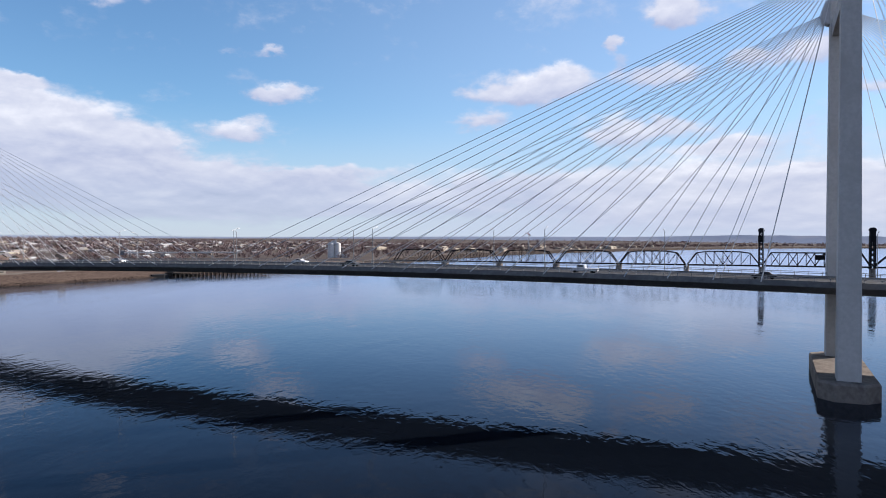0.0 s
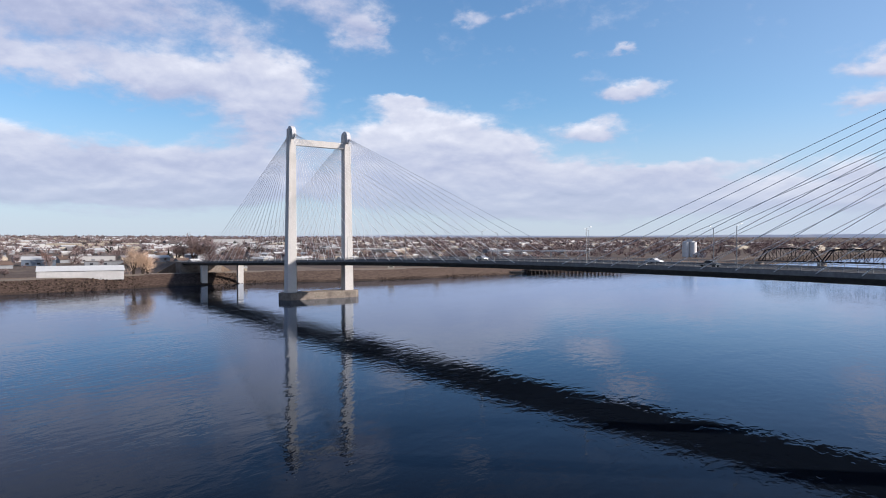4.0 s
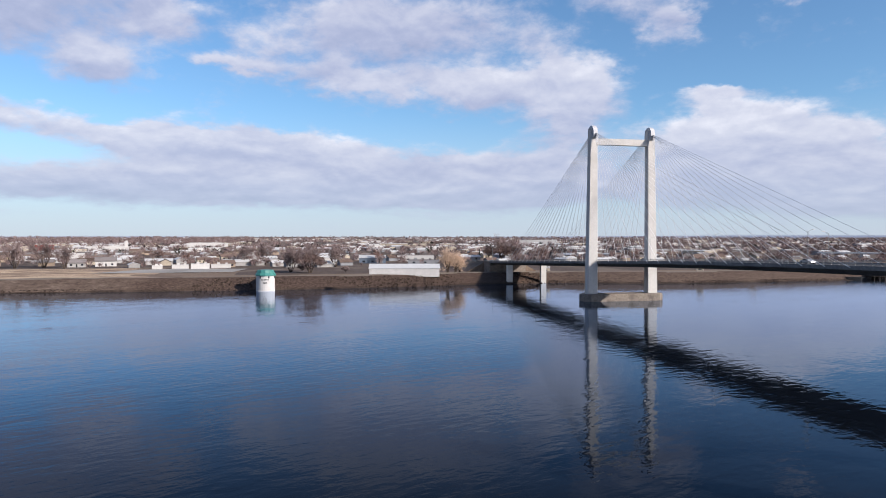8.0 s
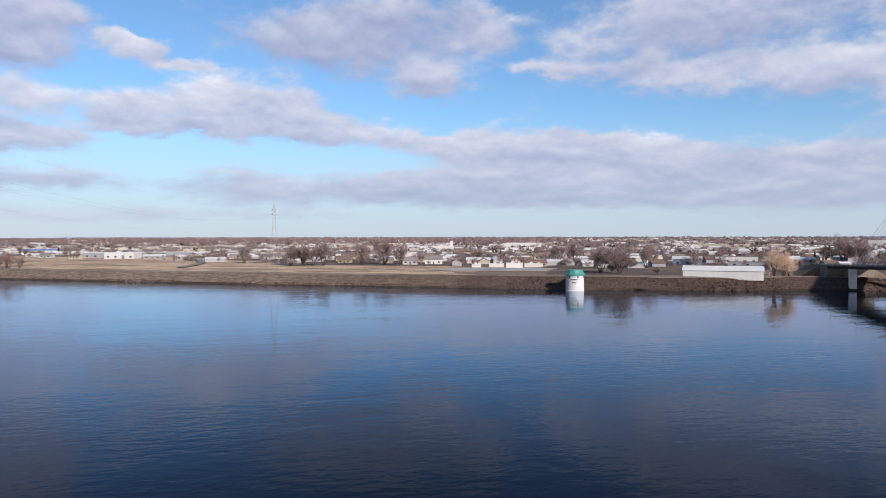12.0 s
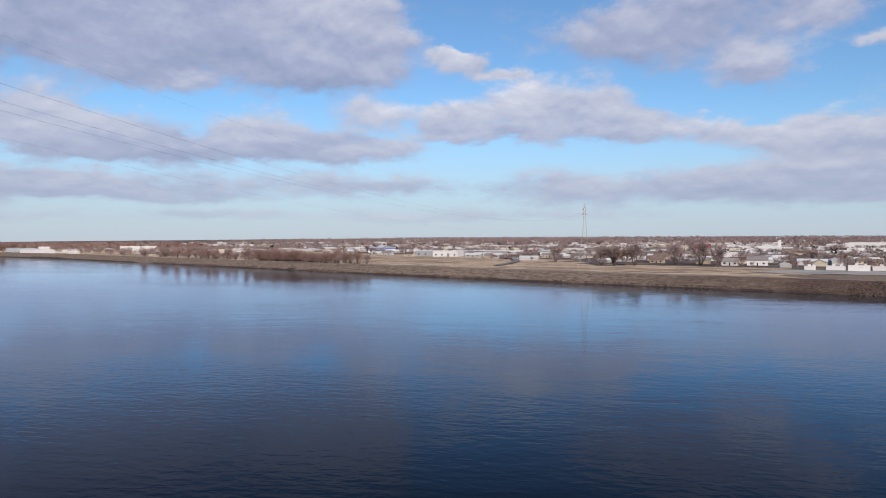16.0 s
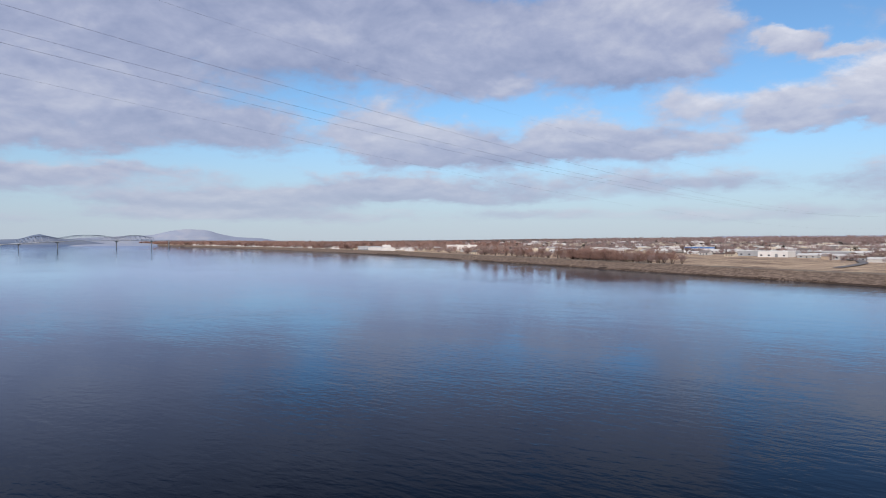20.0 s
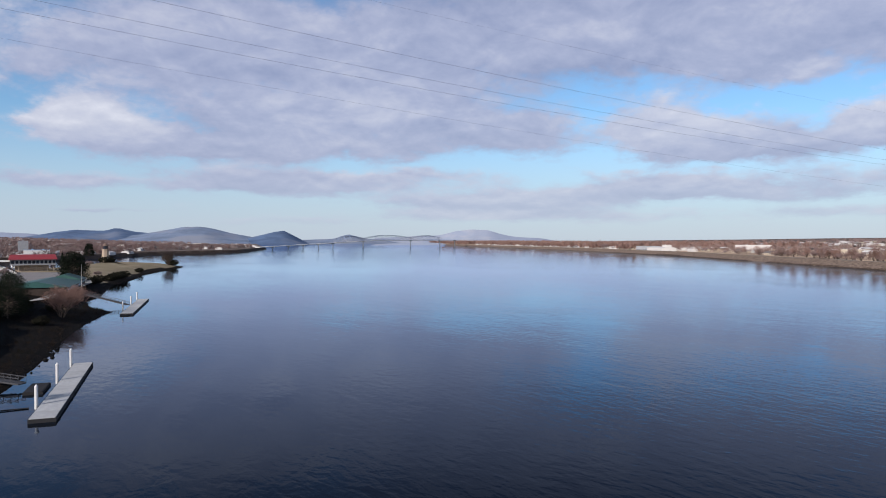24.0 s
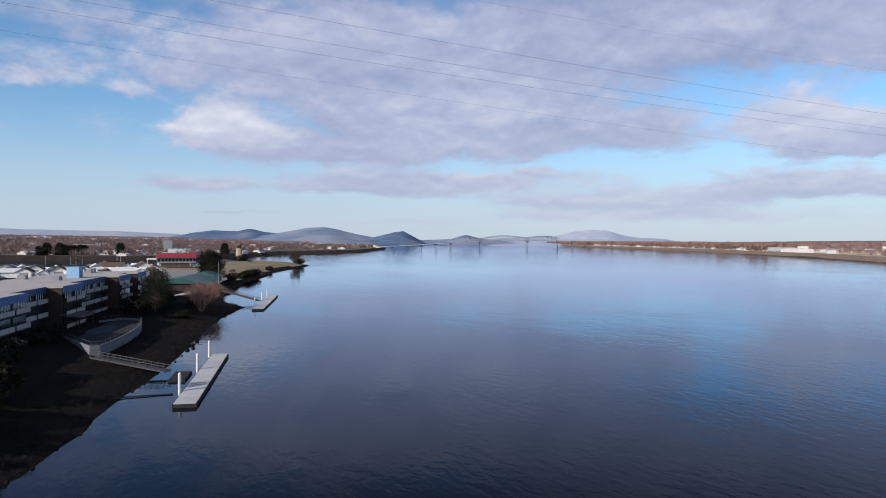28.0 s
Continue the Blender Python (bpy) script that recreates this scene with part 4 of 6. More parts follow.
# ---- hills on the western horizon ----
def hill(name, label, mat, points, dist, deep):
    """points: direction in degrees (anticlockwise from north) and height above the eye in degrees."""
    s = Shape()
    rows = []
    a = points[0][0]
    while a <= points[-1][0]:
        el = lerp(points, a)
        top = 26 + math.tan(radians(el)) * dist * (1 + 0.06 * noise.noise((a * 0.9, 0, 5)))
        c, e = -math.sin(radians(a)), math.cos(radians(a))
        col = []
        for k in range(9):
            u = k / 8
            r = dist - deep * (1 - u)
            wig = noise.noise((a * 1.1, u * 3, 2)) * 14 * u * (1 - u)
            col.append((-141 + c * r, 17 + e * r, -2 + (top + 2) * (u ** 1.25) + wig))
        rows.append(col)
        a += 0.35
    n = 9
    s.v = [p for col in rows for p in col]
    s.f = [(i * n + j, i * n + j + 1, (i + 1) * n + j + 1, (i + 1) * n + j) for i in range(len(rows) - 1) for j in range(n - 1)]
    ob = solid(name, s, mat, label, "hill")
    for p in ob.data.polygons:
        p.use_smooth = True


# haze is painted into each ridge's colour, bluer or paler with distance
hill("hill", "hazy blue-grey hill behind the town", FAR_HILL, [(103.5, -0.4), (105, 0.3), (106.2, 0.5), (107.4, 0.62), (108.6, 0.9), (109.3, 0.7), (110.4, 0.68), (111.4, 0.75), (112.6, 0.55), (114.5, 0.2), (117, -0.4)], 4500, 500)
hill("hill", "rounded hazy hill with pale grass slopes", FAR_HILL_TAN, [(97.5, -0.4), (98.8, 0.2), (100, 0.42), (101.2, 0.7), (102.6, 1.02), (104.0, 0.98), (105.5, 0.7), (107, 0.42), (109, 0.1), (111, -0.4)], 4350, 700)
hill("hill", "steep hill by the river, tinted haze blue", FAR_HILL, [(94.4, -0.4), (95.4, 0.15), (96.5, 0.72), (97.3, 0.6), (98.6, 0.3), (101.5, -0.4)], 4200, 500)
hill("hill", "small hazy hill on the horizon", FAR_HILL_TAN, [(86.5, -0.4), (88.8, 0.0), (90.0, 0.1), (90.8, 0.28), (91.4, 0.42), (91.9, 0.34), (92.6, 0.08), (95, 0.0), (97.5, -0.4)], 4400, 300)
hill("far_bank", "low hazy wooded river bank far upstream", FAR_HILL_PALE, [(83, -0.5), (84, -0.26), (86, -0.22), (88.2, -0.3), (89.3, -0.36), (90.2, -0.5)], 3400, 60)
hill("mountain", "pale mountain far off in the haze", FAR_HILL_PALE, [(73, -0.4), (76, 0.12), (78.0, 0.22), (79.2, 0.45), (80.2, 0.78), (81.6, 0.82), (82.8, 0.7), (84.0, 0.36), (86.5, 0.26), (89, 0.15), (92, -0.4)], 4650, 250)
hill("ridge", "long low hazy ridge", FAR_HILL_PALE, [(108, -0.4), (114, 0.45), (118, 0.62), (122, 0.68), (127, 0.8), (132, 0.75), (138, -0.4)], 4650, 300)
hill("ridge", "long low plain on the northern horizon, tinted haze blue", FAR_HILL_PALE, [(-101, -0.4), (-97, 0.38), (-88, 0.5), (-80, 0.36), (-66, 0.38), (-50, 0.3), (-35, 0.36), (-20, 0.3), (-5, 0.26), (10, 0.32), (25, 0.28), (40, 0.25), (48, -0.4)], 4700, 250)
# ---- trees ----
def limbs(rng, height, spread, wood, twigs, up=0.55, fine=700, blade=0.05, reach=1.7):
    """A bare tree: trunk and limbs into wood, fine twigs into twigs."""
    tips = []
    def grow(p, d, length, r, level):
        bend = Vector((rng.uniform(-1, 1), rng.uniform(-1, 1), rng.uniform(-0.2, 0.6))) * 0.18
        q = p + (d + bend * 0.5).normalized() * length
        (wood if level < 2 else twigs).tube(p, q, r, r * 0.62, 5 if level < 2 else 3)
        if level >= 1:
            tips.append((p, q))
        if level < 4:
            for _ in range((5, 3, 3, 2)[level]):
                side = Vector((rng.uniform(-1, 1), rng.uniform(-1, 1), rng.uniform(-0.1, 0.5))).normalized()
                grow(p.lerp(q, rng.uniform(0.5, 1.0)), (d * up + side * spread).normalized(), length * (rng.uniform(1.15, 1.45) if level == 0 else rng.uniform(0.6, 0.8)), r * 0.55, level + 1)
    grow(Vector((0, 0, -0.3)), Vector((0, 0, 1)), height * 0.22, height * 0.024, 0)
    for _ in range(fine):
        p, q = rng.choice(tips)
        o = p.lerp(q, rng.random())
        d = (q - p).normalized() * 0.6 + Vector((rng.gauss(0, 1), rng.gauss(0, 1), rng.gauss(0.35, 0.8))).normalized()
        e = o + d.normalized() * rng.uniform(0.5, 1.0) * reach
        w = Vector((rng.gauss(0, 1), rng.gauss(0, 1), rng.gauss(0, 1))).normalized() * blade
        twigs.add([o - w, o + w, e], [(0, 1, 2)])


def bare_tree(name, seed, height, mat, label, spread=0.75, fine=3400, blade=0.06, reach=2.3, up=0.55):
    rng = random.Random(seed)
    wood, twigs = Shape(), Shape()
    limbs(rng, height, spread, wood, twigs, up, fine, blade, reach)
    t = thing(name, label, "tree", group="bare trees")
    part("trunk", wood, BARK, t)
    part("crown", twigs, mat, t, "fine bare twigs")
    return t


def clump_tree(name, seed, height, wide, mat, label, stems=9, twigs=3000, blade=0.05, low=0.25):
    """A bare tree that branches from the ground into many fine limbs."""
    rng = random.Random(seed)
    t = thing(name, label, "tree", group="bare trees")
    wood, s = Shape(), Shape()
    ends = []

    def grow(p, q, r, level):
        (wood if level == 0 else s).tube(p, q, r, r * 0.6, 5 if level == 0 else 3)
        if level:
            ends.append((p, q))
        if level < 3:
            for _ in range((4, 4, 3)[level]):
                o = p.lerp(q, rng.uniform(0.45, 1.0))
                d = (q - p).normalized() * 0.8 + Vector((rng.gauss(0, 0.55), rng.gauss(0, 0.55), rng.gauss(0.25, 0.4)))
                e = o + d.normalized() * height * (0.24, 0.17, 0.12)[level] * rng.uniform(0.7, 1.25)
                grow(o, e, r * 0.5, level + 1)

    for k in range(stems):
        a, u = 6.283 * (k + rng.uniform(-0.4, 0.4)) / stems, rng.uniform(0.25, 0.8)
        top = height * rng.uniform(0.45, 0.62) * (1.1 - 0.35 * u)
        grow(Vector((math.cos(a) * 0.3, math.sin(a) * 0.3, -0.3)), Vector((math.cos(a) * wide * u * 0.75, math.sin(a) * wide * u * 0.75, top)), height * 0.012, 0)
    for _ in range(twigs):
        p, q = rng.choice(ends)
        o = p.lerp(q, rng.random())
        if o.z < height * low:
            continue
        d = (q - p).normalized() * 0.7 + Vector((rng.gauss(0, 0.6), rng.gauss(0, 0.6), rng.gauss(0.25, 0.5)))
        w = Vector((rng.gauss(0, 1), rng.gauss(0, 1), rng.gauss(0, 0.4))).normalized() * blade
        s.add([o - w, o + w, o + d.normalized() * height * rng.uniform(0.05, 0.15)], [(0, 1, 2)])
    part("trunk", wood, BARK, t)
    part("crown", s, mat, t, "fine bare twigs")
    return t


def conifer(seed, height, wide, label):
    rng = random.Random(seed)
    t = thing("conifer", label, "tree", group="conifers")
    part("trunk", Shape().tube((0, 0, -0.3), (0, 0, height * 0.95), height * 0.018, 0.03, 6), BARK, t)
    s = Shape()
    for k in range(int(70 * height)):
        u = rng.random() ** 0.8
        z = height * (0.08 + 0.92 * u)
        r = wide * (1 - u) ** 0.8 * rng.uniform(0.3, 1.05) + 0.1
        a = rng.uniform(0, 2 * math.pi)
        o = Vector((math.cos(a) * r * 0.35, math.sin(a) * r * 0.35, z + 0.1 * r))
        e = Vector((math.cos(a) * r, math.sin(a) * r, z - 0.25 * r + rng.uniform(-0.3, 0.3)))
        w = Vector((-math.sin(a), math.cos(a), rng.uniform(-0.5, 0.5))) * (0.16 + 0.10 * wide * rng.random())
        s.add([o, (o + e) / 2 + w, e, (o + e) / 2 - w], [(0, 1, 2, 3)])
    part("crown", s, NEEDLES, t, "dark needle branches")
    return t


def evergreen(seed, height, wide, label, clumps=58, blade=0.14):
    """A broad rounded evergreen: a trunk, limbs and tufted clumps of needles."""
    rng = random.Random(seed)
    t = thing("evergreen_tree", label, "tree", group="evergreens")
    wood, s = Shape().tube((0, 0, -0.3), (0, 0, height * 0.85), height * 0.025, 0.05, 7), Shape()
    for k in range(clumps):
        u = rng.uniform(0.06, 0.97)
        a = rng.uniform(0, 6.283)
        r = wide * (0.35 + 0.65 * math.sin(math.pi * min(1, 0.28 + 0.72 * u))) * rng.uniform(0.55, 1.0)
        c = Vector((math.cos(a) * r, math.sin(a) * r, height * u))
        wood.tube((0, 0, height * u * 0.8), c * 0.95, 0.1, 0.03, 4)
        size = wide * rng.uniform(0.22, 0.4)
        for _ in range(70):
            v = Vector((rng.gauss(0, 1), rng.gauss(0, 1), rng.gauss(0, 0.7))).normalized() * size * rng.random() ** 0.4
            p = c + v
            d = (v + Vector((0, 0, size * 0.3))).normalized() * rng.uniform(0.35, 0.8)
            w = Vector((rng.gauss(0, 1), rng.gauss(0, 1), rng.gauss(0, 1))).normalized() * blade
            s.add([p - w, p + d * 0.6 + w, p + d, p - w * 0.2], [(0, 1, 2, 3)])
    part("trunk", wood, BARK, t)
    part("crown", s, NEEDLES, t, "dark tufted needles")
    return t


def leafy_bush(seed, r, h, mat, label, name="bush", count=420):
    rng = random.Random(seed)
    t = thing(name, label, "bush", group="bushes")
    stem, s = Shape(), Shape()
    for k in range(7):
        a = rng.uniform(0, 6.28)
        stem.tube((0, 0, -0.1), (math.cos(a) * r * 0.5, math.sin(a) * r * 0.5, h * 0.7), 0.05, 0.02, 4)
    for k in range(count):
        v = Vector((rng.gauss(0, 1), rng.gauss(0, 1), rng.gauss(0, 1))).normalized() * rng.uniform(0.55, 1.0) ** 0.6
        p = Vector((v.x * r, v.y * r, h * 0.5 + v.z * h * 0.5))
        p *= 1 + 0.25 * noise.noise(p * 0.8 + Vector((seed, 0, 0)))
        a, c = (Vector((rng.gauss(0, 1), rng.gauss(0, 1), rng.gauss(0, 1))).normalized() * rng.uniform(0.12, 0.3) for _ in range(2))
        s.add([p - a, p + c, p + a, p - c], [(0, 1, 2, 3)])
    part("stems", stem, BARK, t)
    part("foliage", s, mat, t)
    return t


TREES = [bare_tree("bare_tree", 11, 13, TWIG_BROWN, "bare brown winter tree with a spreading crown"),
         bare_tree("bare_tree", 12, 11, TWIG_GREY, "bare grey winter tree with a spreading crown", 0.8),
         bare_tree("bare_tree", 13, 15, TWIG_RED, "tall bare russet winter tree", 0.65, 1700),
         bare_tree("bare_tree", 14, 9, TWIG_GREY, "small bare grey winter tree", 0.9, 1100)]
FIR = conifer(21, 13, 2.6, "dark green conifer standing in the town")
used = set()


def plant(kind, x, y, scale=1.0, turn=0.0, z=None):
    """The first call for a kind moves its model there, later ones copy it."""
    z = land(x, y) if z is None else z
    m = pose(x, y, z, 0, 0, turn) @ Matrix.Scale(scale, 4)
    if kind.name in used:
        return copy_thing(kind, m)
    used.add(kind.name)
    kind.matrix_world = m
    return kind


PARK = [clump_tree("bare_tree", 35, 14, 5.5, TWIG_FAR, "tall pale bare riverside tree", 8, 2600, 0.07, 0.06), clump_tree("bare_tree", 36, 13, 4.5, TWIG_RED, "upright russet bare riverside tree", 7, 2400, 0.06, 0.05)]
rng = random.Random(77)
# along the north shore park and between the houses
for k in range(74):
    x = -905 + 335 * rng.random() ** 0.7
    plant(PARK[k % 2], x, north_shore(x) + rng.uniform(27, 62), rng.uniform(0.65, 1.1), rng.uniform(0, 360))
for k in range(20):
    x = -1150 + 250 * rng.random()
    plant(TREES[k % 4], x, north_shore(x) + rng.uniform(30, 120), rng.uniform(0.7, 1.1), rng.uniform(0, 360))
for k in range(55):
    x = -2600 + 1150 * rng.random()
    plant(PARK[k % 2], x, north_shore(x) + rng.uniform(28, 90), rng.uniform(0.9, 1.5), rng.uniform(0, 360))
for x, y, h in ((-127, 475, 1.25), (-131, 488, 1.1), (-157, 605, 1.2), (-165, 600, 1.1), (63, 672, 1.5), (72, 668, 1.4), (52, 680, 1.4), (-373, 555, 1.55), (-366, 562, 1.3), (-382, 552, 1.2), (-104, 470, 0.9), (-115, 560, 1.1),
                (-455, 610, 1.1), (-690, 559, 1.0), (-20, 560, 1.0), (10, 600, 1.2), (-190, 600, 1.0), (90, 640, 1.3), (110, 690, 1.3), (132, 655, 1.2)):
    plant(TREES[1 if h < 1.25 else 0], x, y, h, rng.uniform(0, 360))
WILLOW = clump_tree("willow_tree", 31, 17.0, 3.6, TWIG_TAN, "pale tan feathery bare willow beside a long shed", 14, 5200, 0.034, 0.03)
plant(WILLOW, -43, 446, 1.0, 0)
plant(WILLOW, -37, 450, 0.9, 120)
plant(WILLOW, -33, 455, 0.75, 240)
THICKET = clump_tree("bare_tree", 32, 12.0, 6.0, TWIG_GREY, "broad grey bare tree with dense twigs", 7, 3600, 0.05)
for x, y, k in ((-373, 556, 1.5), (-360, 566, 1.2), (-386, 560, 1.1), (-126, 478, 1.2), (-138, 492, 1.0), (-158, 608, 1.2), (-172, 604, 1.1), (64, 676, 1.5), (78, 670, 1.3), (-318, 600, 1.3), (-335, 592, 1.2), (-300, 585, 1.0), (-455, 612, 1.0), (-690, 560, 0.8), (-104, 562, 1.1)):
    plant(THICKET, x, y, k, 57 * k + x)
for k in range(74):
    x = rng.uniform(-1200, 900)
    d = rng.choice((rng.uniform(190, 420), rng.uniform(300, 800), rng.uniform(500, 1300)))
    y = north_shore(x) + d
    if abs(x) < 26 and y < 700:
        continue
    plant(TREES[rng.randrange(4)], x, y, rng.uniform(0.7, 1.25), rng.uniform(0, 360))
for k in range(105):
    x = rng.uniform(-1400, 900)
    y = north_shore(x) + rng.uniform(230, 1500)
    plant(FIR, x, y, rng.uniform(0.6, 1.25), rng.uniform(0, 360))


def far_woods(name, label, mat, count, seed, region, tall=(7, 14), blades=26, thick=0.055, kind="stuff"):
    """Distant bare woods as one mass of twiggy clumps."""
    rng = random.Random(seed)
    s = Shape()
    for _ in range(count):
        x, y, z = region(rng)
        h = rng.uniform(*tall)
        r = h * rng.uniform(0.3, 0.5)
        for k in range(blades):
            a, u = rng.uniform(0, 6.283), rng.random()
            p = Vector((x + math.cos(a) * r * 0.25, y + math.sin(a) * r * 0.25, z + h * (0.1 + 0.5 * u)))
            q = p + Vector((math.cos(a) * r, math.sin(a) * r, h * rng.uniform(0.15, 0.45)))
            w = Vector((rng.gauss(0, 1), rng.gauss(0, 1), rng.gauss(0, 1))).normalized() * h * thick
            s.add([p - w, p + w, q], [(0, 1, 2)])
    return solid(name, s, mat, label, "woods", kind=kind)


def in_north(x0, x1, d0, d1):
    def pick(rng):
        x, d = rng.uniform(x0, x1), d0 + (d1 - d0) * rng.random() ** 1.3
        y = north_shore(x) + d
        return x, y, land(x, y)
    return pick


def in_town(x0, x1, d0, d1):
    inner = in_north(x0, x1, d0, d1)
    def pick(rng):
        while True:
            x, y, z = inner(rng)
            d = y - north_shore(x)
            if not (x < -290 and d < 190) and not (-900 < x < -560 and d < 300) and not (abs(x) < 34 and y < 740) and not (-265 < x < -165 and d < 165):
                return x, y, z
    return pick


def in_south(x0, x1, d0, d1):
    def pick(rng):
        x, d = rng.uniform(x0, x1), d0 + (d1 - d0) * rng.random()
        y = lerp(SOUTH, x) - d
        return x, y, land(x, y)
    return pick


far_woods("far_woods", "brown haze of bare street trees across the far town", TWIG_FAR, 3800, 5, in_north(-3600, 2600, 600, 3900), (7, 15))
far_woods("far_woods", "bare trees between the nearer houses", TWIG_GREY, 560, 15, in_town(-1300, 900, 150, 950), (5, 11), 70, 0.03)
far_woods("far_woods", "brown bare trees between the nearer houses", TWIG_FAR, 520, 16, in_town(-1500, 900, 170, 1100), (5, 11), 70, 0.03)
far_woods("far_woods", "fine twiggy haze of garden trees between the houses", TWIG_FAR, 620, 17, in_town(-1400, 900, 150, 800), (4, 9), 110, 0.014)
far_woods("far_woods", "greyish bare street trees across the town", TWIG_GREY, 2000, 6, in_north(-2400, 1700, 450, 2400), (6, 12))
far_woods("far_woods", "russet bare riverside woods", TWIG_RED, 1900, 7, in_north(-4300, -1500, 25, 500), (12, 20))
far_woods("far_woods", "bare woods on the far eastern bank", TWIG_DARK, 1200, 8, in_north(470, 4300, 25, 900), (7, 13))
far_woods("far_woods", "bare trees across the southern town", TWIG_FAR, 3600, 9, in_south(-4300, -480, 300, 1700), (7, 14))
far_woods("far_woods", "bare trees along the southern waterfront", TWIG_DARK, 2100, 19, in_south(-2600, -985, 40, 900), (6, 13), 60, 0.024)
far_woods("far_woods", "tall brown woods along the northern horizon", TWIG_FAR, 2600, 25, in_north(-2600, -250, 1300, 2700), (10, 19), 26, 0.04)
far_woods("far_woods", "brown woods along the northern horizon", TWIG_GREY, 1500, 26, in_north(-400, 2200, 1500, 3000), (8, 15))
far_woods("far_woods", "dark evergreens scattered across the far town", NEEDLES, 420, 10, in_north(-3000, 2400, 500, 3200), (7, 13))

far_woods("far_woods", "dense brown twiggy thicket along the northern park", TWIG_RED, 75, 30, in_north(-735, -615, 24, 60), (9, 15), 170, 0.010)
far_woods("far_woods", "scattered bare trees along the northern park", TWIG_BROWN, 60, 34, in_north(-1080, -720, 30, 90), (6, 11), 120, 0.012)
far_woods("far_woods", "bare trees behind the riverside motel", TWIG_BROWN, 330, 31, in_north(-2100, -1120, 70, 420), (7, 14), 40, 0.035)
far_woods("far_woods", "dark bare trees behind the marina levee", TWIG_DARK, 300, 32, lambda r: (r.uniform(-1330, -1002), r.uniform(-760, -350), 4.6), (7, 14), 110, 0.018)
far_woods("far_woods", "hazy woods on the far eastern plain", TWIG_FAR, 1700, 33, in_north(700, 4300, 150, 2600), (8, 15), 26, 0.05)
# ---- north shore buildings ----
def windows_on(wall, xs, y, z0, z1, w, name="window"):
    for x in xs:
        part(name, Shape().box(x - w / 2, x + w / 2, y - 0.06, y + 0.02, z0, z1), DARK_GLASS, wall)


def house(label, wall_mat, roof_mat, w=12, d=9, h=3.0, rise=2.4):
    """Gabled house, ridge along x, front towards -y."""
    t = thing("house", label, "house", group="town houses")
    s = Shape().box(-w / 2, w / 2, -d / 2, d / 2, -1.0, h)
    for x in (-w / 2, w / 2):
        s.add([(x, -d / 2, h), (x, d / 2, h), (x, 0, h + rise)], [(0, 1, 2)])
    wall = part("wall", s, wall_mat, t)
    e, k = 0.5, rise / (d / 2)
    r = Shape()
    for sgn in (-1, 1):
        a, b = (sgn * (d / 2 + e), h - k * e), (0, h + rise)
        r.add([(x, y, z + o) for x in (-w / 2 - e, w / 2 + e) for o in (0.0, 0.22) for y, z in (a, b)], [(0, 1, 5, 4), (2, 6, 7, 3), (0, 4, 6, 2), (0, 2, 3, 1), (4, 5, 7, 6)])
    part("roof", r, roof_mat, t)
    windows_on(wall, (-w * 0.3, w * 0.3), -d / 2, 0.9, 2.2, 1.6)
    part("door", Shape().box(-0.5, 0.5, -d / 2 - 0.05, -d / 2 + 0.02, -0.2, 2.1), DARK_TRIM, wall)
    part("chimney", Shape().box(w * 0.2, w * 0.2 + 0.7, 0.6, 1.3, h + rise * 0.5, h + rise + 0.7), TAN_WALL, t)
    return t


def block(name, label, wall_mat, roof_mat, w, d, h, bays=0, stripe=None, rise=0.0, group="", category="building"):
    """A large plain building with a roof edge, doors or windows along the front (-y)."""
    t = thing(name, label, category, group=group)
    wall = part("wall", Shape().box(-w / 2, w / 2, -d / 2, d / 2, -1.2, h), wall_mat, t)
    if rise:
        s = Shape().loft([[(x, -d / 2 - 0.4, h), (x, 0, h + rise), (x, d / 2 + 0.4, h), (x, d / 2 + 0.4, h + 0.25), (x, 0, h + rise + 0.25), (x, -d / 2 - 0.4, h + 0.25)] for x in (-w / 2 - 0.4, w / 2 + 0.4)])
    else:
        s = Shape().box(-w / 2 - 0.15, w / 2 + 0.15, -d / 2 - 0.15, d / 2 + 0.15, h, h + 0.35)
        s.box(-w * 0.2, -w * 0.2 + 2, -1, 1, h + 0.35, h + 1.5).box(w * 0.22, w * 0.22 + 1.6, -1, 1, h + 0.35, h + 1.3)
    part("roof", s, roof_mat, t)
    if stripe:
        part("fascia", Shape().box(-w / 2 - 0.2, w / 2 + 0.2, -d / 2 - 0.22, -d / 2 - 0.02, h - h * 0.28, h), stripe, wall)
    for i in range(bays):
        x = -w / 2 + w * (i + 0.5) / bays
        if i % 3 == 2:
            part("door", Shape().box(x - 1.4, x + 1.4, -d / 2 - 0.06, -d / 2 + 0.02, -0.2, min(3.2, h * 0.7)), GREY_WALL, wall)
        else:
            part("window", Shape().box(x - 1.1, x + 1.1, -d / 2 - 0.05, -d / 2 + 0.02, 1.0, min(2.4, h * 0.65)), DARK_GLASS, wall)
    return t


def stand(ob, x, y, turn=0.0, z=None):
    ob.matrix_world = pose(x, y, land(x, y) if z is None else z, 0, 0, turn)
    return ob


stand(block("warehouse", "long white metal shed on the levee", WHITE_WALL, PALE_ROOF, 41, 15, 3.7, 0, None, 2.3), -72.5, 433, -10)
stand(block("warehouse", "grey-blue workshop with a pale roof", SLATE_WALL, PALE_ROOF, 23, 18, 4.6, 3, None, 2.2), -66, 640, -7)
stand(block("warehouse", "white workshop beside grey yards", WHITE_WALL, GREY_ROOF, 35, 16, 5.5, 5), -18, 690, -11)
stand(block("warehouse", "low dark-roofed store behind the shed", GREY_WALL, GREY_ROOF, 38, 14, 3.4, 4), -20, 610, -9)
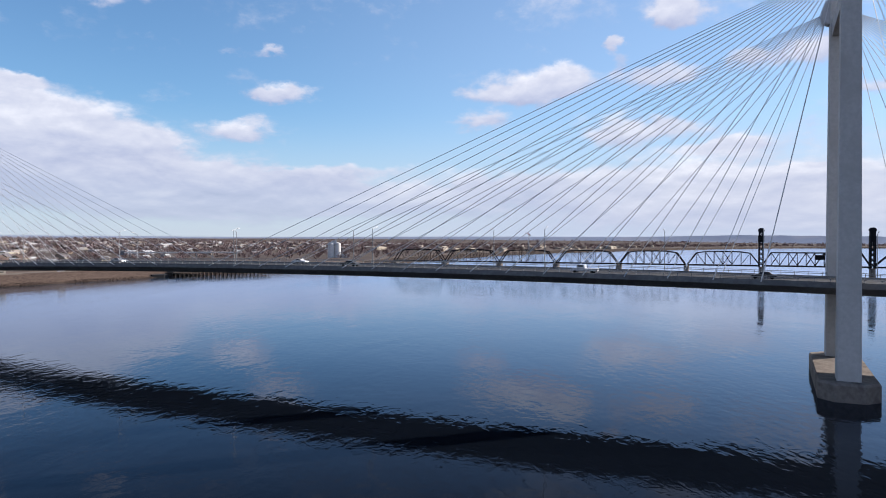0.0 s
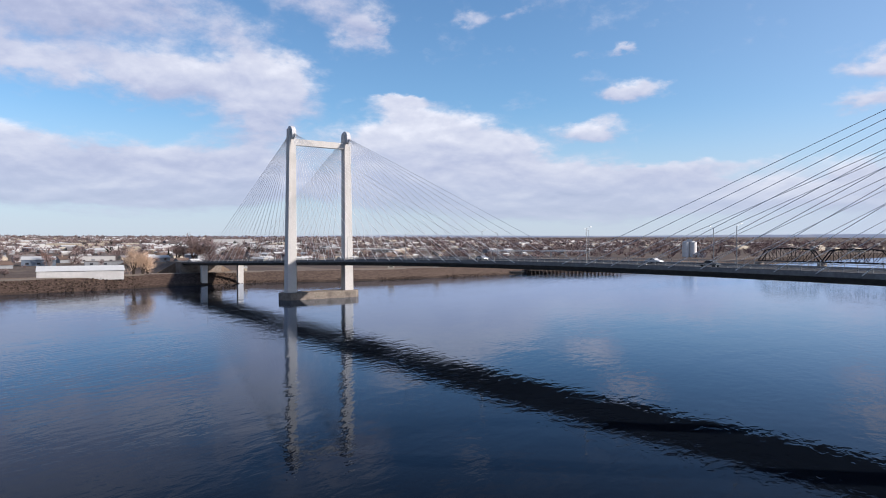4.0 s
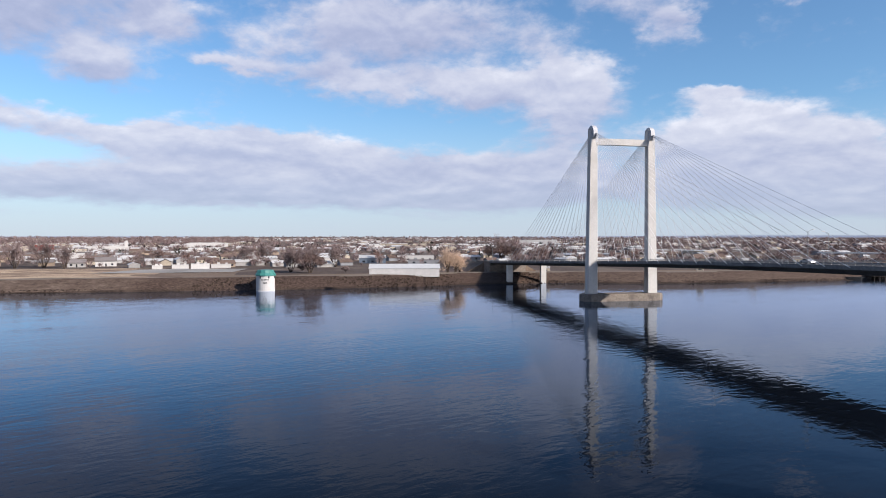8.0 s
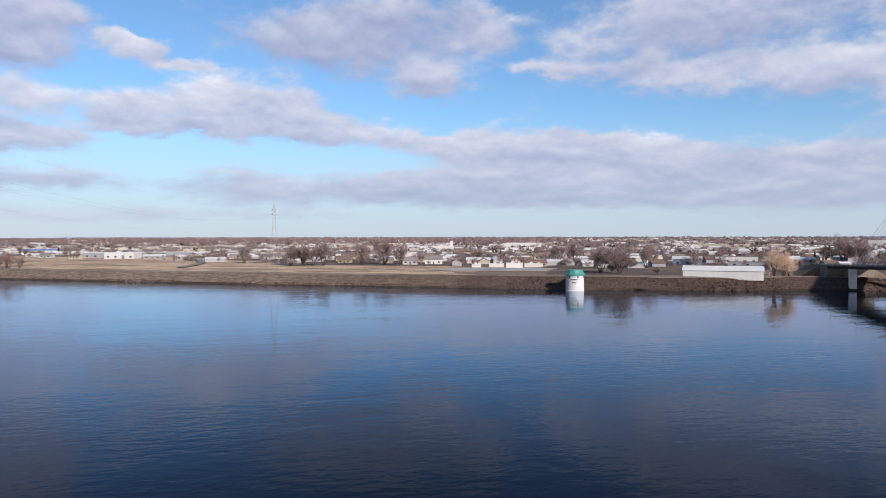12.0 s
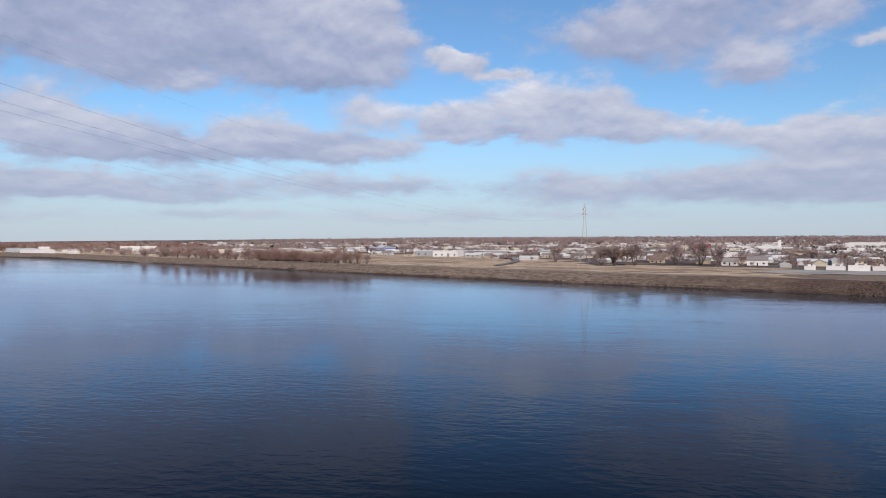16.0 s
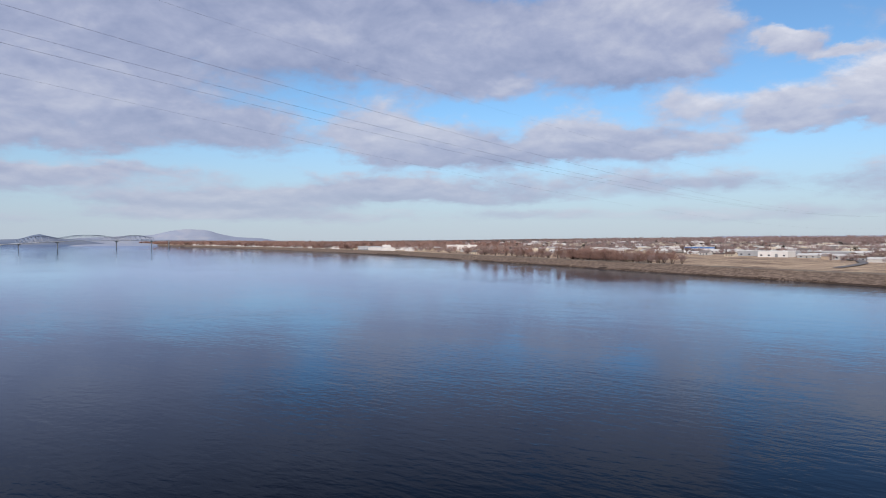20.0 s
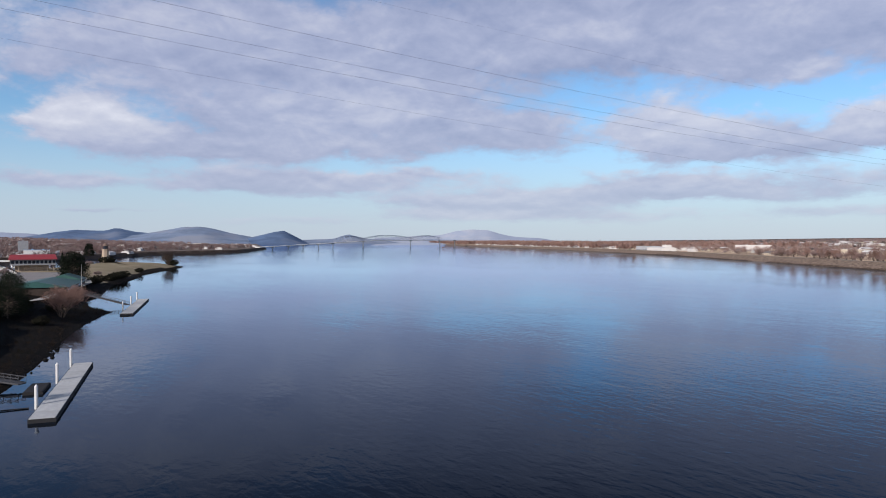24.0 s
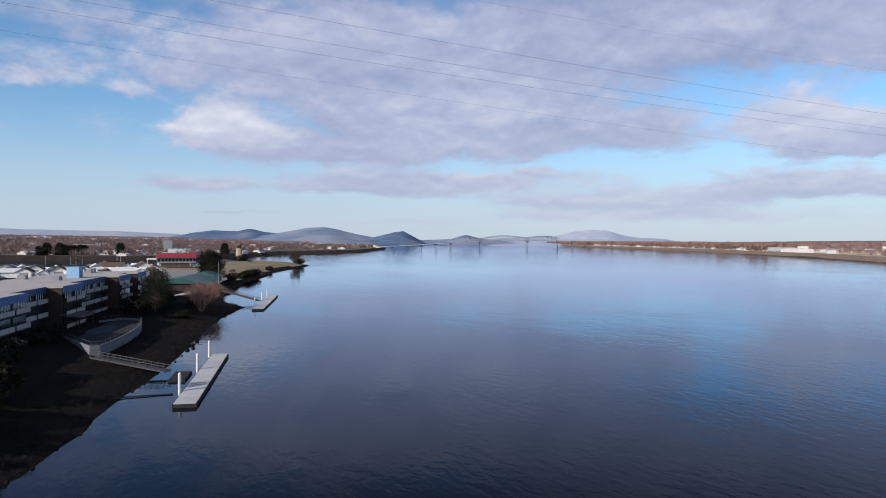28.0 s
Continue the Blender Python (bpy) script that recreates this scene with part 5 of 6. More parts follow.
stand(block("warehouse", "large white factory hall among houses", WHITE_WALL, WHITE_WALL, 57, 30, 7.2, 6), -411, 1200, 13)
stand(block("stair_tower", "white tower beside a factory hall", WHITE_WALL, WHITE_WALL, 5, 6, 15), -381, 1200, 13)
stand(block("shop_building", "red painted shop with a pale roof", RED_WALL, PALE_ROOF, 22, 14, 12.0, 4), -447, 1034, 17)
stand(block("warehouse", "long tan warehouse with a pale roof", CREAM_WALL, PALE_ROOF, 53, 22, 7.0, 5), -601, 1590, 16)
stand(block("warehouse", "long white warehouse with a pale roof", WHITE_WALL, PALE_ROOF, 61, 25, 10.0, 6), -290, 1470, 6)
stand(block("warehouse", "cream warehouse among bare trees", CREAM_WALL, PALE_ROOF, 56, 25, 8.5, 6), 74, 1424, -9)
stand(block("warehouse", "big white distribution hall with a grey end", WHITE_WALL, PALE_ROOF, 92, 40, 12.5, 8), 479, 1690, -20)
stand(block("motel", "white end block of a riverside motel", WHITE_WALL, WHITE_WALL, 17, 14, 10.0, 0), -1423, 580, 66)
stand(block("motel", "long motel wing with dark balconies", GREY_WALL, GREY_ROOF, 44, 12, 8.5, 11), -1437, 549, 66)
stand(block("store", "blue and white store with a bright fascia", WHITE_WALL, WHITE_WALL, 42, 26, 8.0, 4, BLUE_WALL), -886, 850, 42)
stand(block("warehouse", "very long low grey warehouse", GREY_WALL, PALE_ROOF, 122, 24, 5.6, 14), -678, 775, 36)
stand(block("warehouse", "white warehouse behind bare trees", WHITE_WALL, PALE_ROOF, 58, 30, 10, 6), -1315, 690, 61)
stand(block("shop_building", "low white park building", WHITE_WALL, PALE_ROOF, 18, 11, 4.5, 4), -700, 552, 46)
stand(block("pump_hut", "small cream pump hut on the levee", CREAM_WALL, PALE_ROOF, 5.6, 4.5, 2.6, 1), 24, 452, -20)
stand(block("pump_hut", "small pale hut on the levee slope", CREAM_WALL, PALE_ROOF, 4.2, 3.6, 2.4, 1), 121, 428, -30)
stand(block("pump_hut", "small white hut on the levee slope", WHITE_WALL, PALE_ROOF, 4.2, 3.4, 2.2, 0), 160, 428, -30)
for x, y, w, turn, h in ((-231, 556, 7, 10, 2.2), (-216, 561, 11.5, 8, 2.6), (-201, 550, 12.6, 6, 3.6), (-188, 566, 14, 5, 2.6)):
    stand(block("trailer", "white box trailer parked on a gravel yard", WHITE_WALL, WHITE_WALL, w, 2.8, h, 0, group="parked trailers", category="trailer"), x, y, turn)
stand(house("white gabled house with a grey roof", WHITE_WALL, GREY_ROOF, 15, 10, 4.2, 3.0), -279, 618, 13)
# pale gravel yard
yard = Shape()
yard.add([(x, y, land(x, y) + 0.12) for x, y in ((-262, 498), (-175, 500), (-168, 545), (-205, 556), (-240, 545))], [(0, 1, 2, 3, 4)])
solid("gravel_yard", yard, GRAVEL, "pale gravel yard behind the levee", "yard", kind="structure")
# roads and a paved yard behind the field
yard2 = ((-1000, 1040), (-830, 1090), (-660, 870), (-774, 827))
solid("paved_yard", Shape().add([(x, y, land(x, y) + 0.9) for x, y in yard2], [(0, 1, 2, 3)]), GRAVEL, "long pale concrete yard behind the field", "yard", kind="structure")


def lane(label, line, width):
    s = Shape()
    pts = [Vector(p) for p in line]
    for i, p in enumerate(pts):
        d = (pts[min(i + 1, len(pts) - 1)] - pts[max(i - 1, 0)]).normalized()
        for k in (-1, 1):
            q = p + Vector((-d.y, d.x)) * (width / 2 * k)
            s.v.append((q.x, q.y, land(q.x, q.y) + 0.7))
    s.f = [(2 * i, 2 * i + 1, 2 * i + 3, 2 * i + 2) for i in range(len(pts) - 1)]
    solid("town_road", s, TOWN_ASPHALT, label, "road", kind="structure")


lane("grey asphalt road curving behind the field", ((-1100, 770), (-960, 765), (-840, 770), (-747, 768), (-660, 745), (-590, 712), (-530, 660), (-490, 600), (-466, 545), (-450, 500)), 7)
lane("grey side road into the town", ((-560, 690), (-580, 760), (-610, 860), (-640, 980), (-680, 1120)), 6)
# grain silo by the river
silo = thing("grain_silo", "tall white twin grain silo by the railway", "silo")
for x in (-4.0, 4.0):
    part("silo_bin", Shape().lathe([(4.0, -1), (4.0, 17.5), (3.4, 18.2), (0.8, 19.2)], 20, x, 0), SILO_WHITE, silo)
part("head_house", Shape().box(-3, 3, -2, 2, 18, 21.2), SILO_WHITE, silo)
part("annex", Shape().box(8.5, 18, -4, 4, -1, 5), PALE_ROOF, silo)
stand(silo, 582, 501, -56)
# interchange wall and viaduct beyond the bridge
via = thing("viaduct", "pale concrete road viaduct beyond the bridge", "viaduct")
part("deck", Shape().box(-60, 60, -5, 5, 5.2, 6.6), SILO_WHITE, via)
for x in range(-54, 60, 18):
    part("support", Shape().box(x - 0.8, x + 0.8, -4, 4, -1, 5.2), CONCRETE, via)
stand(via, 470, 640, -50)
# construction crane far downstream
crane = thing("tower_crane", "pale red and white lattice crane far downstream", "crane")
mast = Shape()
for sx in (-1, 1):
    for sy in (-1, 1):
        mast.beam((sx, sy, -1), (sx, sy, 34), 0.35)
for k in range(11):
    mast.beam((-1, -1, 3 * k), (1, -1, 3 * k + 3), 0.25).beam((1, 1, 3 * k), (-1, 1, 3 * k + 3), 0.25)
part("mast", mast, SILO_WHITE, crane, "white lattice mast")
part("jib", Shape().beam((-9, 0, 34.6), (26, 0, 39), 0.9).beam((0, 0, 41), (20, 0, 38.4), 0.25).beam((0, 0, 34), (0, 0, 41), 0.6), RED_WALL, crane, "red jib and stays")
part("counterweight", Shape().box(-11, -8, -1.2, 1.2, 32.4, 34.8), CONCRETE, crane)
stand(crane, 1276, 479, 35)
# dark pile wharf
wharf = thing("timber_wharf", "old dark timber wharf on rows of piles", "wharf")
part("deck", Shape().box(0, 74, -7, 7, 3.0, 3.9), TIMBER, wharf)
for i in range(24):
    for y in (-6.2, 0, 6.2):
        part("pile", Shape().tube((1.5 + i * 3.1, y, -4), (1.5 + i * 3.1, y, 3.0), 0.32, 0.28, 6), TIMBER, wharf)
wharf.matrix_world = pose(226, 402, 0, 0, 0, -26)
part("barge", Shape().prism([(-14, -5), (-6, -5.5), (-2, -3), (-2, 3), (-6, 5.5), (-14, 5)], -1, 2.2), DARK_TRIM, wharf, "dark moored float")


def intake():
    t = thing("intake_tower", "round white water intake tower with a teal roof", "water tower")
    body = part("drum", Shape().lathe([(4.9, -4), (4.9, 0.0), (4.75, 0.4), (4.75, 8.0), (4.75, 8.4)], 28), WHITE_WALL, t, "white painted round drum")
    for k in range(3):
        a = radians(-120 + 50 * k)
        c, s = math.cos(a), math.sin(a)
        part("window", Shape().beam((c * 4.76, s * 4.76, 6.6), (c * 4.76, s * 4.76, 7.7), 0.9, 0.12), DARK_GLASS, body)
    for z, w, h in ((5.6, 4.2, 0.55), (4.0, 2.4, 0.6)):
        for i in range(6):
            bar = Shape()
            a0 = radians(-92 + (i - 3) * w / 6 * 11.3)
            a1 = radians(-92 + (i - 2.25) * w / 6 * 11.3)
            bar.add([(4.77 * math.cos(a), 4.77 * math.sin(a), zz) for a in (a0, a1) for zz in (z, z + h)], [(0, 2, 3, 1)])
            part("sign_bar", bar, DARK_TRIM, body, "dark lettering bar")
    part("roof", Shape().lathe([(5.0, 7.9), (5.35, 7.9), (5.35, 8.35), (4.5, 9.5), (4.0, 10.7), (3.7, 10.9), (0.6, 11.0)], 12), TEAL_ROOF, t, "teal metal hipped roof")
    for k in range(12):
        a = radians(30 * k)
        c, e = math.cos(a), math.sin(a)
        part("roof_seam", Shape().beam((c * 5.36, e * 5.36, 8.4), (c * 4.52, e * 4.52, 9.55), 0.1).beam((c * 4.52, e * 4.52, 9.55), (c * 4.0, e * 4.0, 10.75), 0.1), TEAL_ROOF, t)
    part("gangway", Shape().box(-1, 1, 4, 22, 7.4, 7.8).box(-1, -0.9, 4, 22, 7.8, 8.8).box(0.9, 1, 4, 22, 7.8, 8.8), STEEL_GREY, t)
    t.matrix_world = pose(-152, 394.5, 0)
    return t


intake()
# approach embankment of the bridge
emb = Shape()
rings = []
for y, z in ((470, 11.4), (520, 10.6), (580, 9.2), (650, 7.4), (720, 6.4)):
    g = land(0, y) - 1.5
    rings.append([(-13 - (z - g) * 1.8, y, g), (13 + (z - g) * 1.8, y, g), (13, y, z), (-13, y, z)])
emb.loft(rings)
solid("approach_embankment", emb, BANK_GRASS, "grassy bridge approach embankment", "embankment", kind="structure")
road = Shape().loft([[(-11, y, z), (11, y, z), (11, y, z + 0.12), (-11, y, z + 0.12)] for y, z in ((480, 11.25), (520, 10.62), (580, 9.22), (650, 7.42), (720, 6.42))])
solid("approach_road", road, ASPHALT, "asphalt approach road to the bridge", "road", kind="structure")

# the town
HOUSES = [house("white gabled town house with a grey roof", HOUSE_WHITE, GREY_ROOF), house("tan town house with a brown roof", TAN_WALL, BROWN_ROOF, 12, 9), house("cream town house with a grey roof", CREAM_WALL, GREY_ROOF, 13, 9), house("cream town house with a brown roof", CREAM_WALL, BROWN_ROOF, 13, 9),
          house("white town house with a pale roof", HOUSE_WHITE, PALE_ROOF, 14, 9, 2.9, 1.9), house("tan town house with a grey roof", TAN_WALL, GREY_ROOF, 11, 9),
          house("grey town house with a brown roof", GREY_WALL, BROWN_ROOF, 12, 9.5), house("long white house with a pale metal roof", HOUSE_WHITE, PALE_ROOF, 20, 8, 3.0, 1.6)]
SHEDS = [block("warehouse", "white workshop with a flat roof", WHITE_WALL, PALE_ROOF, 30, 16, 5.5, 4, group="town sheds"), block("warehouse", "cream store with a flat roof", CREAM_WALL, PALE_ROOF, 36, 18, 5.0, 5, group="town sheds"),
         block("warehouse", "grey metal shed with a pale roof", GREY_WALL, PALE_ROOF, 24, 14, 5.0, 3, None, 1.4, group="town sheds")]
placed = []
rng = random.Random(5)


def town(kinds, count, x0, x1, d0, d1, power=1.0, gap=15, keep=None):
    n = tries = 0
    while n < count and tries < 40 * count:
        tries += 1
        x, d = rng.uniform(x0, x1), d0 + (d1 - d0) * rng.random() ** power
        y = north_shore(x) + d
        if abs(x) < 34 and y < 740 or any(abs(x - a) < gap and abs(y - c) < gap for a, c in placed) or (keep and not keep(x, y, d)):
            continue
        placed.append((x, y))
        n += 1
        plant(kinds[rng.randrange(len(kinds))], x, y, rng.uniform(0.85, 1.15), rng.choice((0, 0, 90, 180, 180)) + 12 + rng.uniform(-4, 4))


placed.extend([(-72, 433), (-64, 640), (-18, 690), (-231, 556), (-216, 561), (-201, 550), (-188, 566), (-279, 618), (-152, 395)])
open_field = lambda x, y, d: not (x < -290 and d < 190) and not (-560 > x > -900 and d < 260)
PALER = HOUSES + [HOUSES[4], HOUSES[7]]
town(PALER, 95, -420, 330, 150, 420, 1.0, 17, lambda x, y, d: open_field(x, y, d) and not (-265 < x < -165 and d < 160))
town(PALER, 130, -1000, 700, 260, 900, 1.0, 17, open_field)
town(PALER, 70, -950, -150, 200, 620, 1.0, 16, open_field)
town(SHEDS, 34, -1150, -300, 240, 600, 1.0, 26, open_field)
town(SHEDS, 26, -1000, -330, 420, 900, 1.0, 40, open_field)
town(SHEDS, 84, -1250, 800, 300, 1300, 1.0, 30, open_field)
town(HOUSES, 60, -1700, -900, 60, 600, 1.2, 17)


def far_town(name, label, mat, top, count, pick, seed):
    """Roofs and walls too far off to tell apart singly."""
    rng = random.Random(seed)
    s = Shape()
    for _ in range(count):
        x, y, z = pick(rng)
        w, d, h = rng.uniform(6, 16), rng.uniform(5, 8), rng.uniform(2.5, top)
        if rng.random() < 0.12:
            w, d, h = w * 2.5, d * 2, h * 1.2
        s.box(x - w, x + w, y - d, y + d, z - 1, z + h)
        s.frustum([(x - w, y - d, z + h), (x + w, y - d, z + h), (x + w, y + d, z + h), (x - w, y + d, z + h)], [(x - w, y - 0.2, z + h + 1.8), (x + w, y - 0.2, z + h + 1.8), (x + w, y + 0.2, z + h + 1.8), (x - w, y + 0.2, z + h + 1.8)])
    solid(name, s, mat, label, "buildings", kind="stuff")


far_town("far_houses", "white houses and halls far across the town", WHITE_WALL, 5.0, 480, in_north(-2600, 2300, 700, 3000), 41)
far_town("far_houses", "white sheds and halls beyond the bridge", HOUSE_WHITE, 4.5, 60, in_north(300, 1500, 320, 1300), 49)
far_town("far_houses", "tan and brown houses far across the town", CREAM_WALL, 4.5, 380, in_north(-2600, 2300, 700, 3000), 42)
far_town("far_houses", "grey roofs far across the town", GREY_ROOF, 4.0, 420, in_north(-2600, 2300, 700, 3000), 43)
far_town("far_houses", "white riverside houses far upstream", WHITE_WALL, 5.0, 60, in_north(-2900, -1300, 40, 160), 44)
far_town("far_houses", "pale buildings of the southern town", WHITE_WALL, 4.0, 190, in_south(-3600, -600, 30, 1300), 45)
far_town("far_houses", "pale houses behind the marina levee", WHITE_WALL, 4.5, 46, lambda r: (r.uniform(-1330, -1006), r.uniform(-760, -350), 4.6), 48)
far_town("far_houses", "brown houses of the southern town", GREY_ROOF, 5.0, 200, in_south(-3600, -600, 40, 1500), 46)
far_town("far_houses", "pale buildings on the eastern bank", CREAM_WALL, 6.0, 50, in_north(1100, 2600, 60, 500), 47)

# ---- island on the south side ----
ISLE = [(-166, -57), (-190, -40.5), (-213, -34.0), (-232, -38.2), (-253, -43.2), (-285, -49.2), (-314, -57), (-345, -65), (-373, -71), (-403, -75), (-425, -90), (-450, -101), (-480, -106), (-520, -117), (-560, -128), (-600, -132), (-627, -136),
        (-672, -146), (-717, -150), (-780, -153), (-835, -157), (-856, -166), (-890, -205), (-905, -240), (-890, -262), (-820, -258), (-700, -250), (-560, -236), (-420, -205), (-300, -178), (-200, -140), (-165, -100)]


def inset(ring, d):
    out = []
    n = len(ring)
    for i in range(n):
        a, b, c = Vector(ring[i - 1]), Vector(ring[i]), Vector(ring[(i + 1) % n])
        t = (c - a).normalized()
        out.append((b.x - t.y * d, b.y + t.x * d))
    return out


def dense(ring, step=7.0):
    out = []
    for a, b in zip(ring, ring[1:] + ring[:1]):
        k = max(1, int((Vector(b) - Vector(a)).length / step))
        out += [(a[0] + (b[0] - a[0]) * i / k, a[1] + (b[1] - a[1]) * i / k) for i in range(k)]
    return out


BANK = ((-8, -4), (-1.5, -0.6), (0.5, 0.3), (5, 1.1), (10, 1.9), (15, 2.7), (20, 3.6), (24, 4.0))


def isle_level(x, y):
    """Ground level of the island, from the distance to its shore."""
    p, best = Vector((x, y)), 1e9
    for a, b in zip(ISLE, ISLE[1:] + ISLE[:1]):
        a, b = Vector(a), Vector(b)
        k = max(0.0, min(1.0, (p - a).dot(b - a) / (b - a).length_squared))
        best = min(best, (p - a.lerp(b, k)).length)
    return lerp(BANK, best)


def island():
    ring = dense(ISLE)
    # outline runs west along the north shore, so the land lies to its left
    s = Shape()
    rings = []
    for d, z in BANK:
        r = inset(ring, d)
        rings.append([(x + noise.noise((x * 0.15, y * 0.15, d)) * (1.4 if d > 0 else 0), y + noise.noise((x * 0.15, y * 0.15, d + 5)) * (1.4 if d > 0 else 0), z + noise.noise((x * 0.2, y * 0.2, d)) * (0.35 if 0 < d < 18 else 0)) for x, y in r])
    n = len(ring)
    s.v = [p for r in rings for p in r]
    s.f = [(k * n + i, k * n + (i + 1) % n, (k + 1) * n + (i + 1) % n, (k + 1) * n + i) for k in range(len(rings) - 1) for i in range(n)]
    # flat top shares the bank's dark colour, painting in the hotel's shadow
    s.f.append(tuple(range((len(rings) - 1) * n, len(rings) * n)))
    ob = solid("island", s, ISLAND_BANK, "low island with weedy stone banks, shade in their dark colour", "island", kind="structure")
    ob.data.materials.append(LAWN)
    for p in ob.data.polygons[:-1]:
        p.use_smooth = True
        if p.center.x < -560 and p.center.z > 1.5:
            p.material_index = 1


island()
green = [p for p in inset(dense(ISLE), 23.5) if p[0] < -545]
solid("lawn", Shape().add([(x, y, 4.012) for x, y in green], [tuple(range(len(green)))]), LAWN, "straw-coloured winter lawn on the island point", "lawn", kind="structure")
lot = Shape().add([(x, y, 4.03) for x, y in ((-240, -110), (-420, -134), (-530, -155), (-645, -172), (-645, -236), (-560, -228), (-420, -196), (-300, -168), (-215, -135))], [tuple(range(9))])
solid("car_park", lot, TOWN_ASPHALT, "grey asphalt car park on the island", "car park", kind="structure")
path = Shape().add([(x, y, 4.05) for x, y in ((-400, -104), (-425, -100), (-470, -112), (-520, -124), (-560, -140), (-558, -146), (-515, -131), (-468, -119), (-425, -107))], [tuple(range(9))])
solid("footpath", path, GRAVEL, "pale concrete footpath along the shore", "path", kind="structure")

def hotel():
    """x runs along the front, y out to the river."""
    h = thing("hotel", "three-storey dark riverside hotel with pale balcony panels and blue fascias", "hotel")
    h.matrix_world = pose(-262, -76, 4.0, 0, 0, 180 + 13.65) @ Matrix.Diagonal((1, 1, 1.1, 1))
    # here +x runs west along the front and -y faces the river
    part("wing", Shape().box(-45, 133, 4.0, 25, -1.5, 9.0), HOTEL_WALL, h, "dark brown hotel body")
    part("roof", Shape().box(-45.4, 133.4, 3.6, 25.4, 9.0, 9.35), HOTEL_ROOF, h, "flat grey gravel roof")
    bays = [(-36, -20), (8, 24), (46, 61), (97, 111), (121, 133)]
    edges = []
    x = -45.0
    for a, b in bays:
        edges += [(x, a, 4.0, False), (a, b, 0.0, True)]
        x = b
    for a, b, y, proud in edges:
        if b - a < 1:
            continue
        w = part("bay_wall", Shape().box(a, b, y, y + 4.2, -1.5, 9.02), HOTEL_WALL, h, "dark brown wall") if proud else None
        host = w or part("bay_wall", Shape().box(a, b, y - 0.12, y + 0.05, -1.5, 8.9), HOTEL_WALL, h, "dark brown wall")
        if proud:
            part("roof", Shape().box(a - 0.3, b + 0.3, y - 0.3, y + 4.2, 9.03, 9.38), HOTEL_ROOF, h)
            part("fascia", Shape().box(a - 0.35, b + 0.35, y - 0.42, y - 0.3, 7.9, 9.45), BLUE_WALL, host, "bright blue roof fascia")
        else:
            # recessed fascia takes the shaded copy of the blue
            part("fascia", Shape().box(a, b, y - 0.5, y - 0.13, 7.9, 9.3), FASCIA_SHADED, host, "blue roof fascia, recess shade in its colour")
        front = y - 0.14
        n = max(1, round((b - a) / 7.5))
        step = (b - a) / n
        for i in range(n):
            x0, x1 = a + i * step + 0.5, a + (i + 1) * step - 0.5
            for f in range(3):
                z = f * 3.0 - 0.2
                part("balcony_panel", Shape().box(x0, x1, front - 0.9, front - 0.75, z + 0.05, z + 1.0), HOTEL_PANEL, host, "pale balcony panel")
                part("balcony_slab", Shape().box(x0 - 0.2, x1 + 0.2, front - 0.9, front, z - 0.15, z + 0.05), HOTEL_WALL, host)
                part("window", Shape().box(x0 + 0.1, x1 - 0.1, front - 0.05, front, z + 0.9, z + 2.45), DARK_GLASS, host)
                if f == 2:
                    for k in range(1, 5):
                        xm = x0 + (x1 - x0) * k / 5
                        part("mullion", Shape().box(xm - 0.12, xm + 0.12, front - 0.12, front - 0.04, z + 0.9, z + 2.45), PANEL_WHITE, host)
    box = part("stair_head", Shape().box(87, 90.8, 8.5, 12, 9.35, 12.6), BLUE_PALE, h, "pale blue rooftop stair head")
    part("cap", Shape().box(86.8, 91.0, 8.3, 12.2, 12.6, 12.85), DARK_TRIM, box)
    part("door", Shape().box(88, 89.2, 8.43, 8.5, 9.4, 11.5), GREY_WALL, box)
    canopy = part("canopy", Shape().loft([[(x, -4.2, 2.4), (x, 0.2, 3.0), (x, 0.2, 3.2), (x, -4.2, 2.6)] for x in (45, 58)]), TIMBER, h, "low brown canopy over the terrace door")
    for x in (46, 51.5, 57):
        part("canopy_post", Shape().beam((x, -3.9, -1.5), (x, -3.9, 2.5), 0.25), HOTEL_WALL, canopy)
    rng = random.Random(3)
    for k in range(9):
        x, y = rng.uniform(-30, 125), rng.uniform(9, 22)
        part("roof_unit", Shape().box(x, x + rng.uniform(1.5, 3.2), y, y + rng.uniform(1.2, 2.4), 9.35, 9.35 + rng.uniform(0.8, 1.6)), PANEL_WHITE if k % 2 else STEEL_GREY, h, "rooftop air unit")
    return h


hotel()


